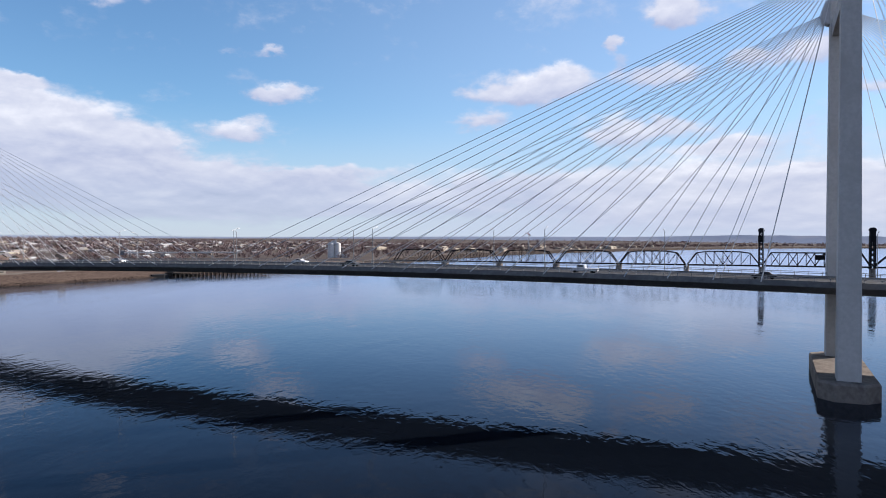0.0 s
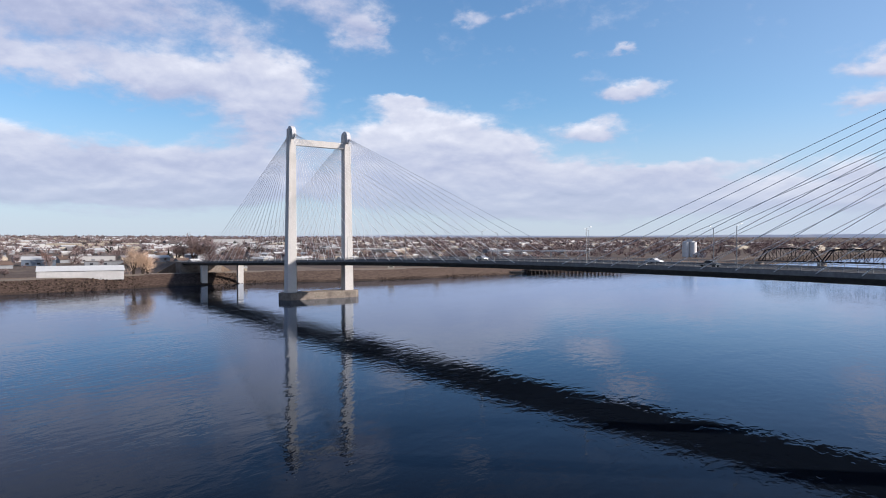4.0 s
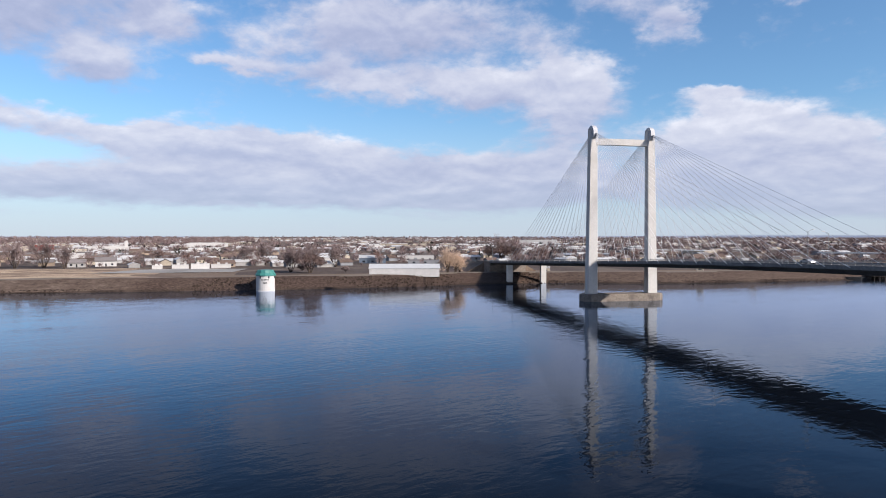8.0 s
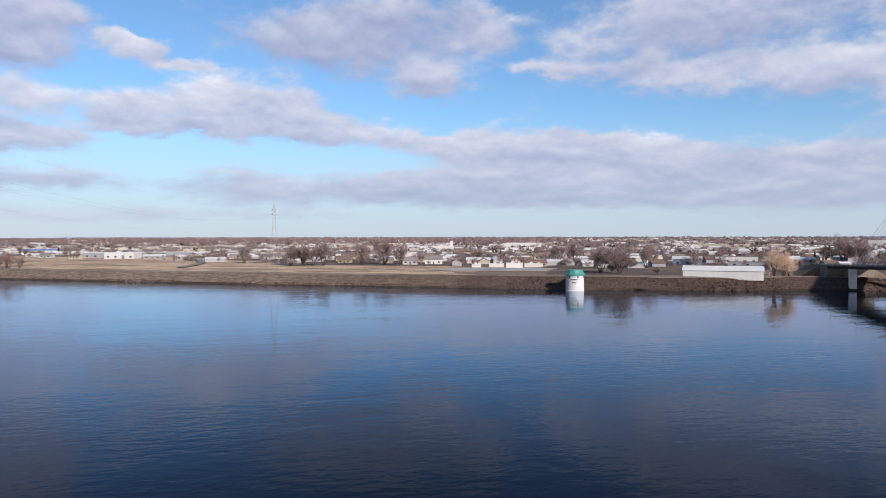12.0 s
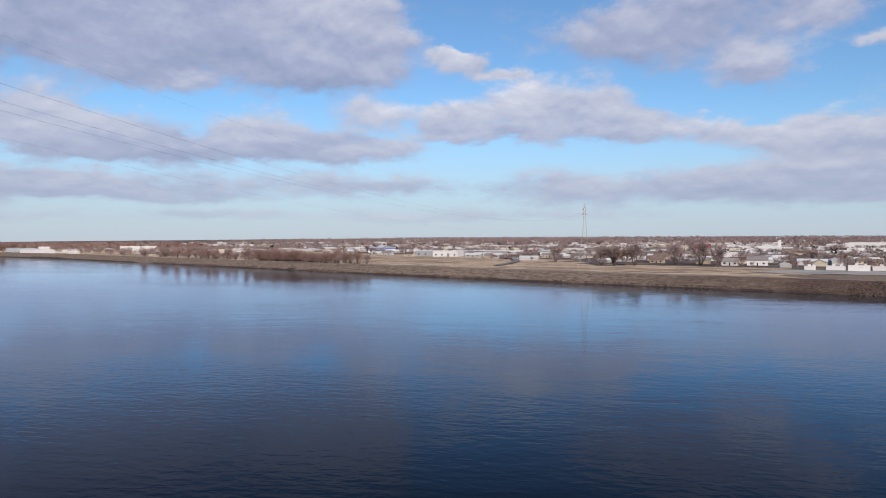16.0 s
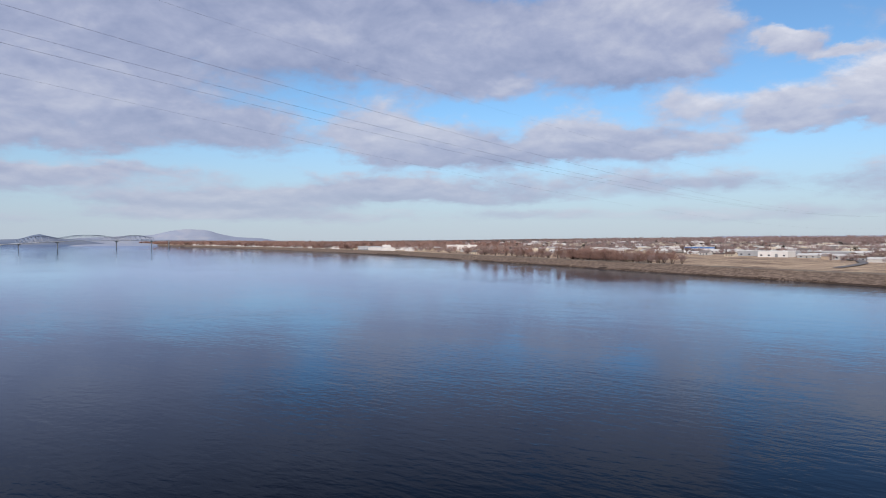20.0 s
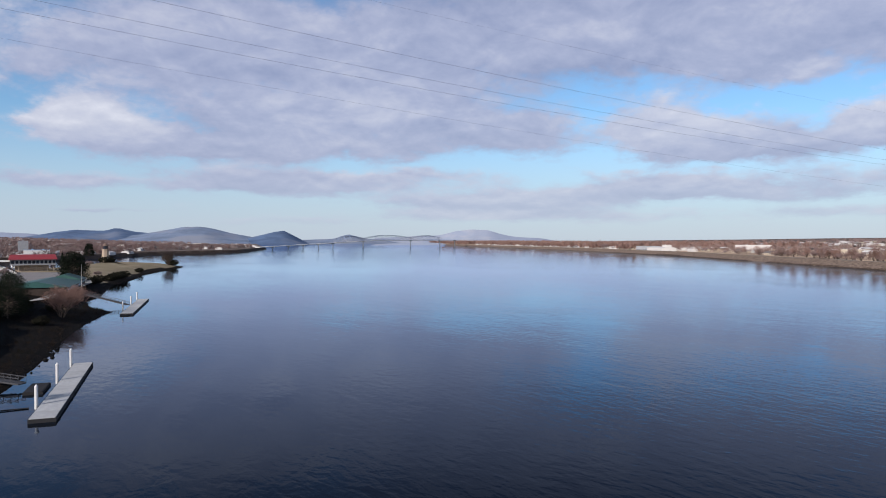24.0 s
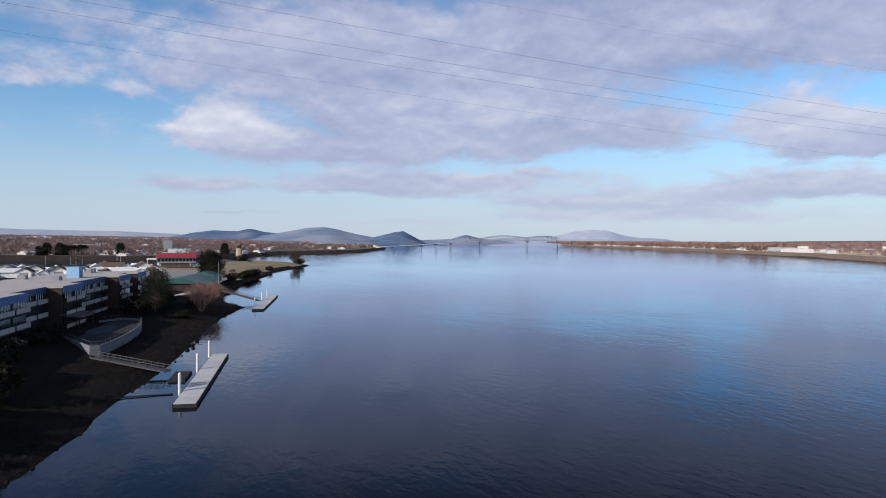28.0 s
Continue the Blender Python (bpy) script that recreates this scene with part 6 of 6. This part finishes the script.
def terrace():
    t = thing("pool_terrace", "curved pool terrace with a grey parapet wall", "terrace")
    edge = [(-291.0, -77.5), (-276.5, -62.5), (-277.5, -61.0), (-283.0, -61.8), (-290.0, -63.4), (-298.0, -65.4), (-306.0, -67.8), (-313.1, -70.4), (-319.7, -73.3), (-325.4, -77.2), (-327.3, -82.2), (-319.7, -84.8), (-301.3, -80.7)]
    # hotel shade is put into the paving and parapet colours
    part("slab", Shape().prism(edge[::-1], 0.5, 3.9), TERRACE, t, "concrete terrace")
    for a, b in zip(edge[:11], edge[1:12]):
        part("parapet_panel", Shape().beam((*a, 3.45), (*b, 3.45), 0.24, 2.1), TERRACE_WALL, t, "grey parapet panel")
        rail = Shape().beam((*a, 5.35), (*b, 5.35), 0.06)
        for k in range(4):
            p = Vector((*a, 4.45)).lerp(Vector((*b, 4.45)), k / 4)
            rail.beam(p, p + Vector((0, 0, 0.9)), 0.05)
        part("railing", rail, GANGWAY_STEEL, t)
    pool = Shape().prism([(-305 + 9 * math.cos(a * math.pi / 10), -76.0 + 3.0 * math.sin(a * math.pi / 10) - 0.25 * 11 * math.cos(a * math.pi / 10) * -1 * 0.9) for a in range(20)], 3.85, 4.0)
    part("pool_cover", pool, POOL_COVER, t, "dark teal winter pool cover")


terrace()


def dock(name, label, a, b, width, piles, pile_h, boards):
    """A floating dock from a to b with its piles on the landward side."""
    t = thing(name, label, "dock")
    a, b = Vector((*a, 0)), Vector((*b, 0))
    d = (b - a).normalized()
    n = Vector((-d.y, d.x, 0))
    if n.y > 0:
        n = -n
    L = (b - a).length
    m = Matrix(((d.x, n.x, 0, a.x), (d.y, n.y, 0, a.y), (0, 0, 1, 0), (0, 0, 0, 1)))
    if m.determinant() < 0:
        n2 = -n
        m = Matrix(((d.x, n2.x, 0, a.x), (d.y, n2.y, 0, a.y), (0, 0, 1, 0), (0, 0, 0, 1)))
    side = 1 if m.col[1].xyz.dot(n) > 0 else -1
    t.matrix_world = m
    part("float", Shape().box(0, L, -width / 2, width / 2, -0.35, 0.58), DARK_TRIM, t, "dark dock float and fender")
    step = L / boards
    for i in range(boards):
        part("deck_panel", Shape().box(i * step + 0.05, (i + 1) * step - 0.05, -width / 2 + 0.12, width / 2 - 0.12, 0.58, 0.66), DOCK_BOARDS, t, "pale grey deck panel")
    for k in range(piles):
        x = L * (k + 0.12) / piles if piles == 3 else L * (k + 0.5) / piles
        x = (9.5, 30, 48)[k] * L / 48.6 if piles == 3 else x
        y = side * (width / 2 + 0.42)
        pile = part("pile", Shape().tube((x, y, -4), (x, y, pile_h), 0.26, 0.26, 12), PILE_WHITE, t, "white sleeved steel pile")
        part("pile_cap", Shape().lathe([(0.3, pile_h), (0.25, pile_h + 0.15), (0.05, pile_h + 0.4)], 12, x, y), PILE_WHITE, pile)
    return t


dock("floating_dock", "long floating dock with pale deck panels and white piles", (-245, -29.6), (-292, -41.8), 3.6, 3, 3.4, 10)
dock("floating_dock", "floating dock with grey decking and white piles", (-393, -66), (-455, -79), 4.2, 3, 3.4, 10)


def gangway(label, a, b, width=1.8):
    t = thing("gangway", label, "gangway", group="gangways")
    a, b = Vector(a), Vector(b)
    d = (b - a).normalized()
    n = Vector((-d.y, d.x, 0)).normalized()
    # pale steel drawn dark: the shadow is in the colour
    part("walkway", Shape().beam(a, b, width, 0.16), GANGWAY_STEEL, t)
    for sgn in (-1, 1):
        o = n * (sgn * width / 2)
        s = Shape().beam(a + o + Vector((0, 0, 1.1)), b + o + Vector((0, 0, 1.1)), 0.1)
        s.beam(a + o + Vector((0, 0, 0.15)), b + o + Vector((0, 0, 0.15)), 0.12)
        k = 12
        for i in range(k + 1):
            p = a.lerp(b, i / k) + o
            s.beam(p, p + Vector((0, 0, 1.1)), 0.07)
            if i < k:
                q = a.lerp(b, (i + 1) / k) + o
                s.beam(p + Vector((0, 0, 0.15)), q + Vector((0, 0, 1.1)), 0.05)
        part("truss_rail", s, GANGWAY_STEEL, t)
    return t


gangway("pale steel truss gangway from the bank to a float", (-274, -60.5, 2.6), (-269.2, -43.3, 0.9))
gangway("pale steel truss gangway down to the far dock", (-440, -97, 3.8), (-422, -75, 1.0))
landing = thing("landing_float", "small dark landing float at the gangway foot", "float")
part("float", Shape().box(-4.2, 4.2, -1.5, 1.5, -0.3, 0.4), DARK_TRIM, landing)
part("decking", Shape().box(-4.0, 4.0, -1.35, 1.35, 0.4, 0.47), TERRACE, landing)
landing.matrix_world = pose(-268.2, -40.4, 0, 0, 0, 14.5)
boom = Shape()
pts = [Vector((-254, -35.4, 0.1)), Vector((-251, -42, 0.15)), Vector((-247, -44.5, 0.3)), Vector((-243, -45, 1.0))]
for p, q in zip(pts, pts[1:]):
    boom.tube(p, q, 0.11, n=6)
solid("mooring_boom", boom, DARK_TRIM, "dark floating boom from dock to bank", "boom")


def gable(name, label, category, wall_mat, roof_mat, w, d, eave, ridge, open_sides=False, group="", posts=0):
    t = thing(name, label, category, group=group)
    if posts:
        for i in range(posts):
            for y in (-d / 2 + 0.4, d / 2 - 0.4):
                x = -w / 2 + 0.5 + (w - 1) * i / (posts - 1)
                part("post", Shape().beam((x, y, -1), (x, y, eave), 0.35), TAN_WALL, t)
    inner = 0.8 if posts else 1.0
    wall = part("wall", Shape().box(-w / 2 * inner, w / 2 * inner, -d / 2 * inner, d / 2 * inner, -1, eave), wall_mat, t)
    s = Shape()
    for x0, x1 in ((-w / 2 - 0.6, w / 2 + 0.6),):
        s.frustum([(x0, -d / 2 - 0.8, eave), (x1, -d / 2 - 0.8, eave), (x1, d / 2 + 0.8, eave), (x0, d / 2 + 0.8, eave)],
                  [(x0 + d * 0.15, -0.3, ridge), (x1 - d * 0.15, -0.3, ridge), (x1 - d * 0.15, 0.3, ridge), (x0 + d * 0.15, 0.3, ridge)])
    part("roof", s, roof_mat, t)
    n = int(w // 4)
    for i in range(n):
        x = -w / 2 * inner + w * inner * (i + 0.5) / n
        part("window", Shape().box(x - 0.9, x + 0.9, -d / 2 * inner - 0.05, -d / 2 * inner + 0.03, 1.0, min(2.5, eave - 0.5)), DARK_GLASS, wall)
        part("window", Shape().box(x - 0.9, x + 0.9, d / 2 * inner - 0.03, d / 2 * inner + 0.05, 1.0, min(2.5, eave - 0.5)), DARK_GLASS, wall)
    return t


gable("pavilion", "long low pavilion with a green metal roof", "pavilion", HOTEL_WALL, GREEN_ROOF, 46, 24, 2.4, 4.7).matrix_world = pose(-466, -124, 4, 0, 0, 193.6)
gable("pavilion", "small pavilion with a green metal roof", "pavilion", HOTEL_WALL, GREEN_ROOF, 18, 14, 2.8, 5.4).matrix_world = pose(-504, -130, 4, 0, 0, 193.6)
club = thing("yacht_club", "two-storey clubhouse on posts with a red roof", "clubhouse")
for i in range(8):
    for y in (-7, 7):
        part("post", Shape().beam((-18 + i * 5.1, y, -1), (-18 + i * 5.1, y, 4.5), 0.5), TAN_WALL, club)
part("ground_floor", Shape().box(-14, 16, -5, 5, -1, 4.4), TAN_WALL, club)
upper = part("upper_floor", Shape().box(-20, 20, -8, 8, 4.4, 8.6), GREY_WALL, club, "grey upper floor")
for i in range(11):
    x = -18.5 + i * 3.6
    part("window", Shape().box(x - 1.2, x + 1.2, -8.08, -7.98, 5.6, 7.8), DARK_GLASS, upper)
    part("window", Shape().box(x - 1.2, x + 1.2, 7.98, 8.08, 5.6, 7.8), DARK_GLASS, upper)
part("roof", Shape().frustum([(-21.5, -9.5, 8.6), (21.5, -9.5, 8.6), (21.5, 9.5, 8.6), (-21.5, 9.5, 8.6)], [(-20, -2, 12.2), (20, -2, 12.2), (20, 2, 12.2), (-20, 2, 12.2)]), RED_ROOF, club, "red metal roof")
part("porch_roof", Shape().box(20, 30, -6, 9, 7.2, 7.9), PANEL_WHITE, club, "white flat porch roof")
for y in (-5, 8):
    part("post", Shape().beam((29.4, y, -1), (29.4, y, 7.2), 0.4), PANEL_WHITE, club)
club.matrix_world = pose(-674, -221, 4, 0, 0, -65.6) @ Matrix.Diagonal((0.70, 1.2, 0.95, 1))

light_house = thing("lighthouse", "small tan lighthouse with a dark lantern", "lighthouse")
tower = part("tower", Shape().lathe([(3.0, -0.5), (2.2, 9.0), (2.7, 9.3), (2.7, 9.7)], 8), TAN_WALL, light_house)
part("door", Shape().box(-0.6, 0.6, -2.95, -2.6, 0, 2.2), DARK_TRIM, tower)
part("lantern", Shape().lathe([(1.6, 9.7), (1.6, 11.9)], 8), DARK_GLASS, light_house)
part("cap", Shape().lathe([(2.1, 11.9), (1.2, 13.0), (0.15, 14.2)], 8), BROWN_ROOF, light_house)
light_house.matrix_world = pose(-861, -237, 4) @ Matrix.Scale(1.35, 4)

pole = thing("flagpole", "tall pale flagpole by the pavilion", "flagpole")
part("pole", Shape().tube((0, 0, 0), (0, 0, 11.5), 0.1, 0.06, 8), STEEL_PALE, pole)
part("base", Shape().lathe([(0.5, 0), (0.4, 0.4)], 10), CONCRETE, pole)
pole.matrix_world = pose(-462, -107, 4.0)

# levee's shaded face is drawn by its dark colour
levee = Shape()
levee.loft([[(x - 12, y, -1), (x - 8, y, 4.3), (x - 5, y, 4.3), (x + 1, y, -1)] for x, y in ((-990, -372), (-986, -430), (-978, -500), (-968, -570), (-958, -660))])
solid("levee", levee, LEVEE_SCRUB, "scrubby levee behind the marina, shade in its dark colour", "levee", kind="structure")
# marina behind the island
BOATHOUSE = []
for label, wall_mat, roof_mat in (("white floating boathouse with a dark roof", PANEL_WHITE, BROWN_ROOF), ("white floating boathouse with a pale roof", PANEL_WHITE, PANEL_WHITE), ("white floating boathouse with a grey roof", PANEL_WHITE, PALE_ROOF)):
    t = thing("boathouse", label, "boathouse", group="marina boathouses")
    part("float", Shape().box(-8.5, 8.5, -5, 5, -0.4, 0.5), DARK_TRIM, t)
    w = Shape().box(-8, 8, -4.5, 4.5, 0.5, 4.6)
    for x in (-8, 8):
        w.add([(x, -4.5, 4.6), (x, 4.5, 4.6), (x, 0, 7.0)], [(0, 1, 2)])
    wall = part("wall", w, wall_mat, t)
    part("roof", Shape().loft([[(x, -5.1, 4.25), (x, 0, 7.0), (x, 5.1, 4.25), (x, 5.1, 4.5), (x, 0, 7.3), (x, -5.1, 4.5)] for x in (-8.6, 8.6)]), roof_mat, t)
    for x in (-8.06, 8.0):
        part("door", Shape().box(x, x + 0.06, -2.6, 2.6, 0.6, 4.0), GREY_WALL, wall)
    BOATHOUSE.append(t)
rng = random.Random(8)
for row in range(4):
    for k in range(15):
        a, r = radians(115.6 + 1.05 * k + 0.4 * row), 545 + 34 * row + rng.uniform(-6, 6)
        plant(BOATHOUSE[rng.choice((0, 1, 1, 2))] if (row or k > 2) else BOATHOUSE[k], -141 - r * math.sin(a), 17 + r * math.cos(a), rng.uniform(0.75, 1.1), rng.choice((30, 30, 30, 120)) + rng.uniform(-6, 6), 0.0)


def boat(label, hull_mat, mast):
    t = thing("sailing_boat" if mast else "motor_boat", label, "boat", group="moored boats")
    rings = []
    for x, w, z in ((-4.5, 1.1, 0.9), (-2, 1.5, 0.9), (1.5, 1.4, 1.0), (3.8, 0.7, 1.2), (5, 0.05, 1.4)):
        rings.append([(x, -w, z), (x, -w * 0.7, -0.2), (x, w * 0.7, -0.2), (x, w, z)])
    part("hull", Shape().loft(rings), hull_mat, t)
    part("cabin", Shape().loft([[(x, -0.9, 0.9), (x, 0.9, 0.9), (x, 0.7, h), (x, -0.7, h)] for x, h in ((-2.4, 2.1), (0.6, 2.2), (2.0, 1.1))]), PANEL_WHITE, t)
    if mast:
        part("mast", Shape().tube((0.6, 0, 1), (0.6, 0, 11), 0.09, 0.06, 6), STEEL_PALE, t)
        part("boom", Shape().tube((0.6, 0, 2.6), (-3.4, 0, 2.6), 0.12, 0.1, 6), BLUE_WALL, t)
    return t


BOATS = [boat("white sailing boat with a bare mast", CAR_WHITE, True), boat("white motor boat moored in the marina", CAR_WHITE, False), boat("blue motor boat moored in the marina", BLUE_WALL, False)]
for k in range(34):
    plant(BOATS[k if k < 3 else rng.choice((0, 0, 1, 1, 2))], -640 - 240 * rng.random(), -285 - 60 * rng.random(), rng.uniform(0.9, 1.2), rng.choice((0, 180)) + rng.uniform(-6, 6), 0.0)

# trees, bushes and posts of the island
BIG_PINE = evergreen(51, 15.0, 7.2, "broad dark pine beside the green-roofed pavilion", 130, 0.3)
plant(BIG_PINE, -528, -136, 1.0, 30, 4.0)
plant(BIG_PINE, -541, -142, 0.75, 190, 4.0)
CEDAR = evergreen(52, 12.0, 5.2, "loose brownish cedar beside the hotel", 90, 0.14)
plant(CEDAR, -362, -89, 1.0, 0, 3.9)
plant(CEDAR, -354, -86, 0.8, 80, 3.7)
plant(CEDAR, -374, -95, 0.9, 200, 3.9)
DARK_FIR = evergreen(54, 12.0, 4.4, "dense dark conifer behind the marina levee", 120, 0.22)
for x, y in ((-981, -542), (-994, -540), (-998, -525), (-1013, -528), (-1001, -513), (-1028, -524), (-1012, -506), (-1027, -509), (-1020, -457), (-1079, -340)):
    plant(DARK_FIR, x - 18, y, rng.uniform(1.05, 1.4), rng.uniform(0, 360), 4.6)
stand(block("grain_elevator", "tall plain grey elevator tower behind the marina", GREY_WALL, GREY_WALL, 12, 12, 20, 0), -1140, -440, 24, 4.6)
stand(block("store", "pale hall behind the marina", WHITE_WALL, BLUE_PALE, 28, 14, 9, 5), -1056, -386, 114, 4.6)
RUSSET = clump_tree("bare_tree", 61, 9.5, 7.5, TWIG_RED, "russet bare shore tree above a stone bank", 9, 3600, 0.028, 0.3)
for x, y, k, turn in ((-382, -82, 1.12, 0), (-392, -85, 1.05, 70), (-373, -79, 0.9, 150), (-403, -88, 0.9, 210)):
    plant(RUSSET, x, y, k, turn, isle_level(x, y) - 0.2)
DARK_BUSH = leafy_bush(71, 2.2, 2.4, SHRUB, "dark shrub on the island bank", count=900)
for x, y, k in ((-610, -140, 1.5), (-622, -142, 1.2), (-600, -139, 1.3), (-585, -137, 1.2), (-560, -136, 1.2), (-545, -133, 1.0), (-700, -156, 0.9), (-850, -234, 1.6), (-868, -236, 1.4), (-857, -231, 1.3), (-840, -168, 1.5), (-846, -172, 1.3),
                (-283, -76, 1.1), (-289, -79, 1.0), (-262, -70, 1.1), (-250, -64, 1.0), (-342, -86, 1.2), (-360, -90, 1.1), (-375, -92, 1.0), (-240, -60, 0.9), (-385, -86, 0.8), (-352, -76, 0.7),
                (-205, -49, 1.5), (-215, -48, 1.7), (-225, -51, 1.6), (-236, -55, 1.4), (-197, -53, 1.6), (-210, -57, 1.8), (-222, -60, 1.5), (-202, -62, 1.9), (-192, -60, 1.6)):
    plant(DARK_BUSH, x, y, k, 40 * k, isle_level(x, y) - 0.15)
for x, y, k, turn in ((-600, -150, 0.7, 20), (-700, -200, 0.8, 0), (-760, -215, 0.9, 0), (-590, -200, 0.9, 40), (-560, -215, 1.0, 70)):
    plant(TREES[1], x, y, k, turn, isle_level(x, y) - 0.2)
TIP = clump_tree("bare_tree", 63, 13.0, 7.5, BARK, "dark twiggy tree on the island point", 9, 5000, 0.07, 0.15)
plant(TIP, -838, -172, 1.0, 0, isle_level(-838, -172) - 0.2)
plant(TIP, -826, -168, 0.75, 80, isle_level(-826, -168) - 0.2)
plant(conifer(53, 12, 3.0, "dark conifer behind the clubhouse"), -760, -236, 1.0, 0, 4.0)

# stones along the shores
def stones(name, label, mat, spots):
    s = Shape()
    rng = random.Random(4)
    for x, y, z, r in spots:
        base = [Vector((rng.uniform(0.7, 1.2) * math.cos(a), rng.uniform(0.7, 1.2) * math.sin(a), 0)) * r for a in (0, 1.26, 2.51, 3.77, 5.03)]
        s.frustum([(x + p.x, y + p.y, z - 0.3 * r) for p in base], [(x + p.x * 0.55, y + p.y * 0.55, z + r * rng.uniform(0.35, 0.7)) for p in base])
    solid(name, s, mat, label, "stones", kind="stuff")


rng = random.Random(12)
spots = []
for _ in range(5200):
    x = rng.uniform(-900, 330)
    d = rng.uniform(0.3, 17) * (1 if -190 < x < 15 else 0.22)
    spots.append((x, north_shore(x) + d, lerp(RISE_N, d), rng.uniform(0.3, 0.85) if -190 < x < 15 else rng.uniform(0.2, 0.5)))
stones("bank_stones", "dark rubble stones on the levee slope", RIPRAP, spots)
spots = []
ring = dense(ISLE[:24], 1.2)
for x, y in ring:
    for _ in range(1):
        d = rng.uniform(-0.5, 2.5)
        spots.append((x + rng.uniform(-1, 1), y - d + rng.uniform(-0.5, 0.5), max(0.05, d * 0.3), rng.uniform(0.15, 0.4)))
for k in range(9):
    spots.append((-301 - 2.1 * k + rng.uniform(-1, 1), -52.6 - 0.5 * k + rng.uniform(-0.8, 0.8), 0.0, rng.uniform(0.4, 0.7)))
# stone colour is darkened to stand for the shaded shore
stones("bank_stones", "stones along the island shore, darkened as in shade", SHADED_STONE, spots)

# weeds and brush on the island bank
def on_bank(r):
    i = r.randrange(1, 12)
    a, b = Vector(ISLE[i]), Vector(ISLE[i + 1])
    p = a.lerp(b, r.random())
    n = Vector((b.y - a.y, a.x - b.x)).normalized()
    p += n * (-1 if n.y > 0 else 1) * r.uniform(0.3, 24)
    return p.x, p.y, isle_level(p.x, p.y) - 0.1


def bank_brush(r):
    while True:
        x, y, z = on_bank(r)
        if y > -62 - 0.236 * (-262 - x) + 3 or x < -335:
            return x, y, z


# brush colour holds the bank's shade as well
far_woods("bank_brush", "dead weeds and brush on the island bank, darkened as in shade", BRUSH, 1300, 91, bank_brush, (0.4, 1.3), 48, 0.014)
# ---- power line over the river ----
def pylon(label):
    t = thing("pylon", label, "pylon", group="pylons")
    legs = Shape()
    half = lambda z: 4.2 - 3.2 * min(1, z / 34) - 0.4 * max(0, (z - 34) / 15)
    levels = [0, 7, 13.5, 19.5, 25, 30, 34, 38, 42, 46, 49]
    for z0, z1 in zip(levels, levels[1:]):
        a, b = half(z0), half(z1)
        for sx in (-1, 1):
            for sy in (-1, 1):
                legs.beam((sx * a, sy * a, z0 - (0.5 if z0 == 0 else 0)), (sx * b, sy * b, z1), 0.085)
    part("leg_frame", legs, PYLON_STEEL, t)
    brace = Shape()
    for z0, z1 in zip(levels, levels[1:]):
        a, b = half(z0), half(z1)
        for s in (-1, 1):
            brace.beam((-a, s * a, z0), (b, s * b, z1), 0.05).beam((a, s * a, z0), (-b, s * b, z1), 0.05)
            brace.beam((s * a, -a, z0), (s * b, b, z1), 0.05).beam((s * a, a, z0), (s * b, -b, z1), 0.05)
    part("lattice", brace, PYLON_STEEL, t)
    for z, w in ((42, 2.3), (45.5, 1.9)):
        for s in (-1, 1):
            part("cross_arm", Shape().frustum([(s * 0.7, y, z + h) for y, h in ((-0.7, 0), (0.7, 0), (0.7, 1.6), (-0.7, 1.6))], [(s * w, y, z + h) for y, h in ((-0.1, 0.2), (0.1, 0.2), (0.1, 0.45), (-0.1, 0.45))]), PYLON_STEEL, t)
    part("peak", Shape().beam((-0.4, 0, 48.5), (0, 0, 50.5), 0.2).beam((0.4, 0, 48.5), (0, 0, 50.5), 0.2), PYLON_STEEL, t)
    return t


HEAD, SOUTH_END = Vector((-364.6, 484.0, 0)), Vector((-203.1, -43.5, 0))
ALONG = (HEAD - SOUTH_END).normalized()
ACROSS = Vector((-ALONG.y, ALONG.x, 0))
p1 = pylon("tall slender lattice pylon on the north bank")
turn = math.degrees(math.atan2(ACROSS.y, ACROSS.x))
p1.matrix_world = pose(HEAD.x, HEAD.y, land(HEAD.x, HEAD.y), 0, 0, turn) @ Matrix.Diagonal((0.95, 0.95, 0.93, 1))
foot = SOUTH_END.lerp(HEAD, -0.12)
copy_thing(p1, pose(foot.x, foot.y, isle_level(foot.x, foot.y), 0, 0, turn) @ Matrix.Diagonal((1.1, 1.1, 1.2, 1)))
# offsets across the line at its south and north ends, height over the middle wires, thickness
for off, end, rise, r in ((8.0, -1.3, 0.0, 0.013), (2.1, 1.2, 0.0, 0.013), (-6.7, 2.1, 0.0, 0.013), (1.3, 2.0, 7.75, 0.007), (-1.2, -2.0, -5.1, 0.007)):
    rings = []
    for i in range(61):
        q = -0.12 + 1.12 * i / 60
        k = r * (1 - 0.75 * i / 60)
        p = SOUTH_END.lerp(HEAD, q) + ACROSS * (off + (end - off) * q) + Vector((0, 0, 52.8 - 6.8 * q - 58.2 * q * (1 - q) + rise * (1 - max(0.0, q) ** 6 * 0.5)))
        rings.append([tuple(p + ACROSS * (a * k) + Vector((0, 0, b * k))) for a, b in ((1, 0), (0, 1), (-1, 0), (0, -1))])
    solid("power_line", Shape().loft(rings), GANGWAY_STEEL, "thin dark power line sagging across the river", "cable", group="power lines")
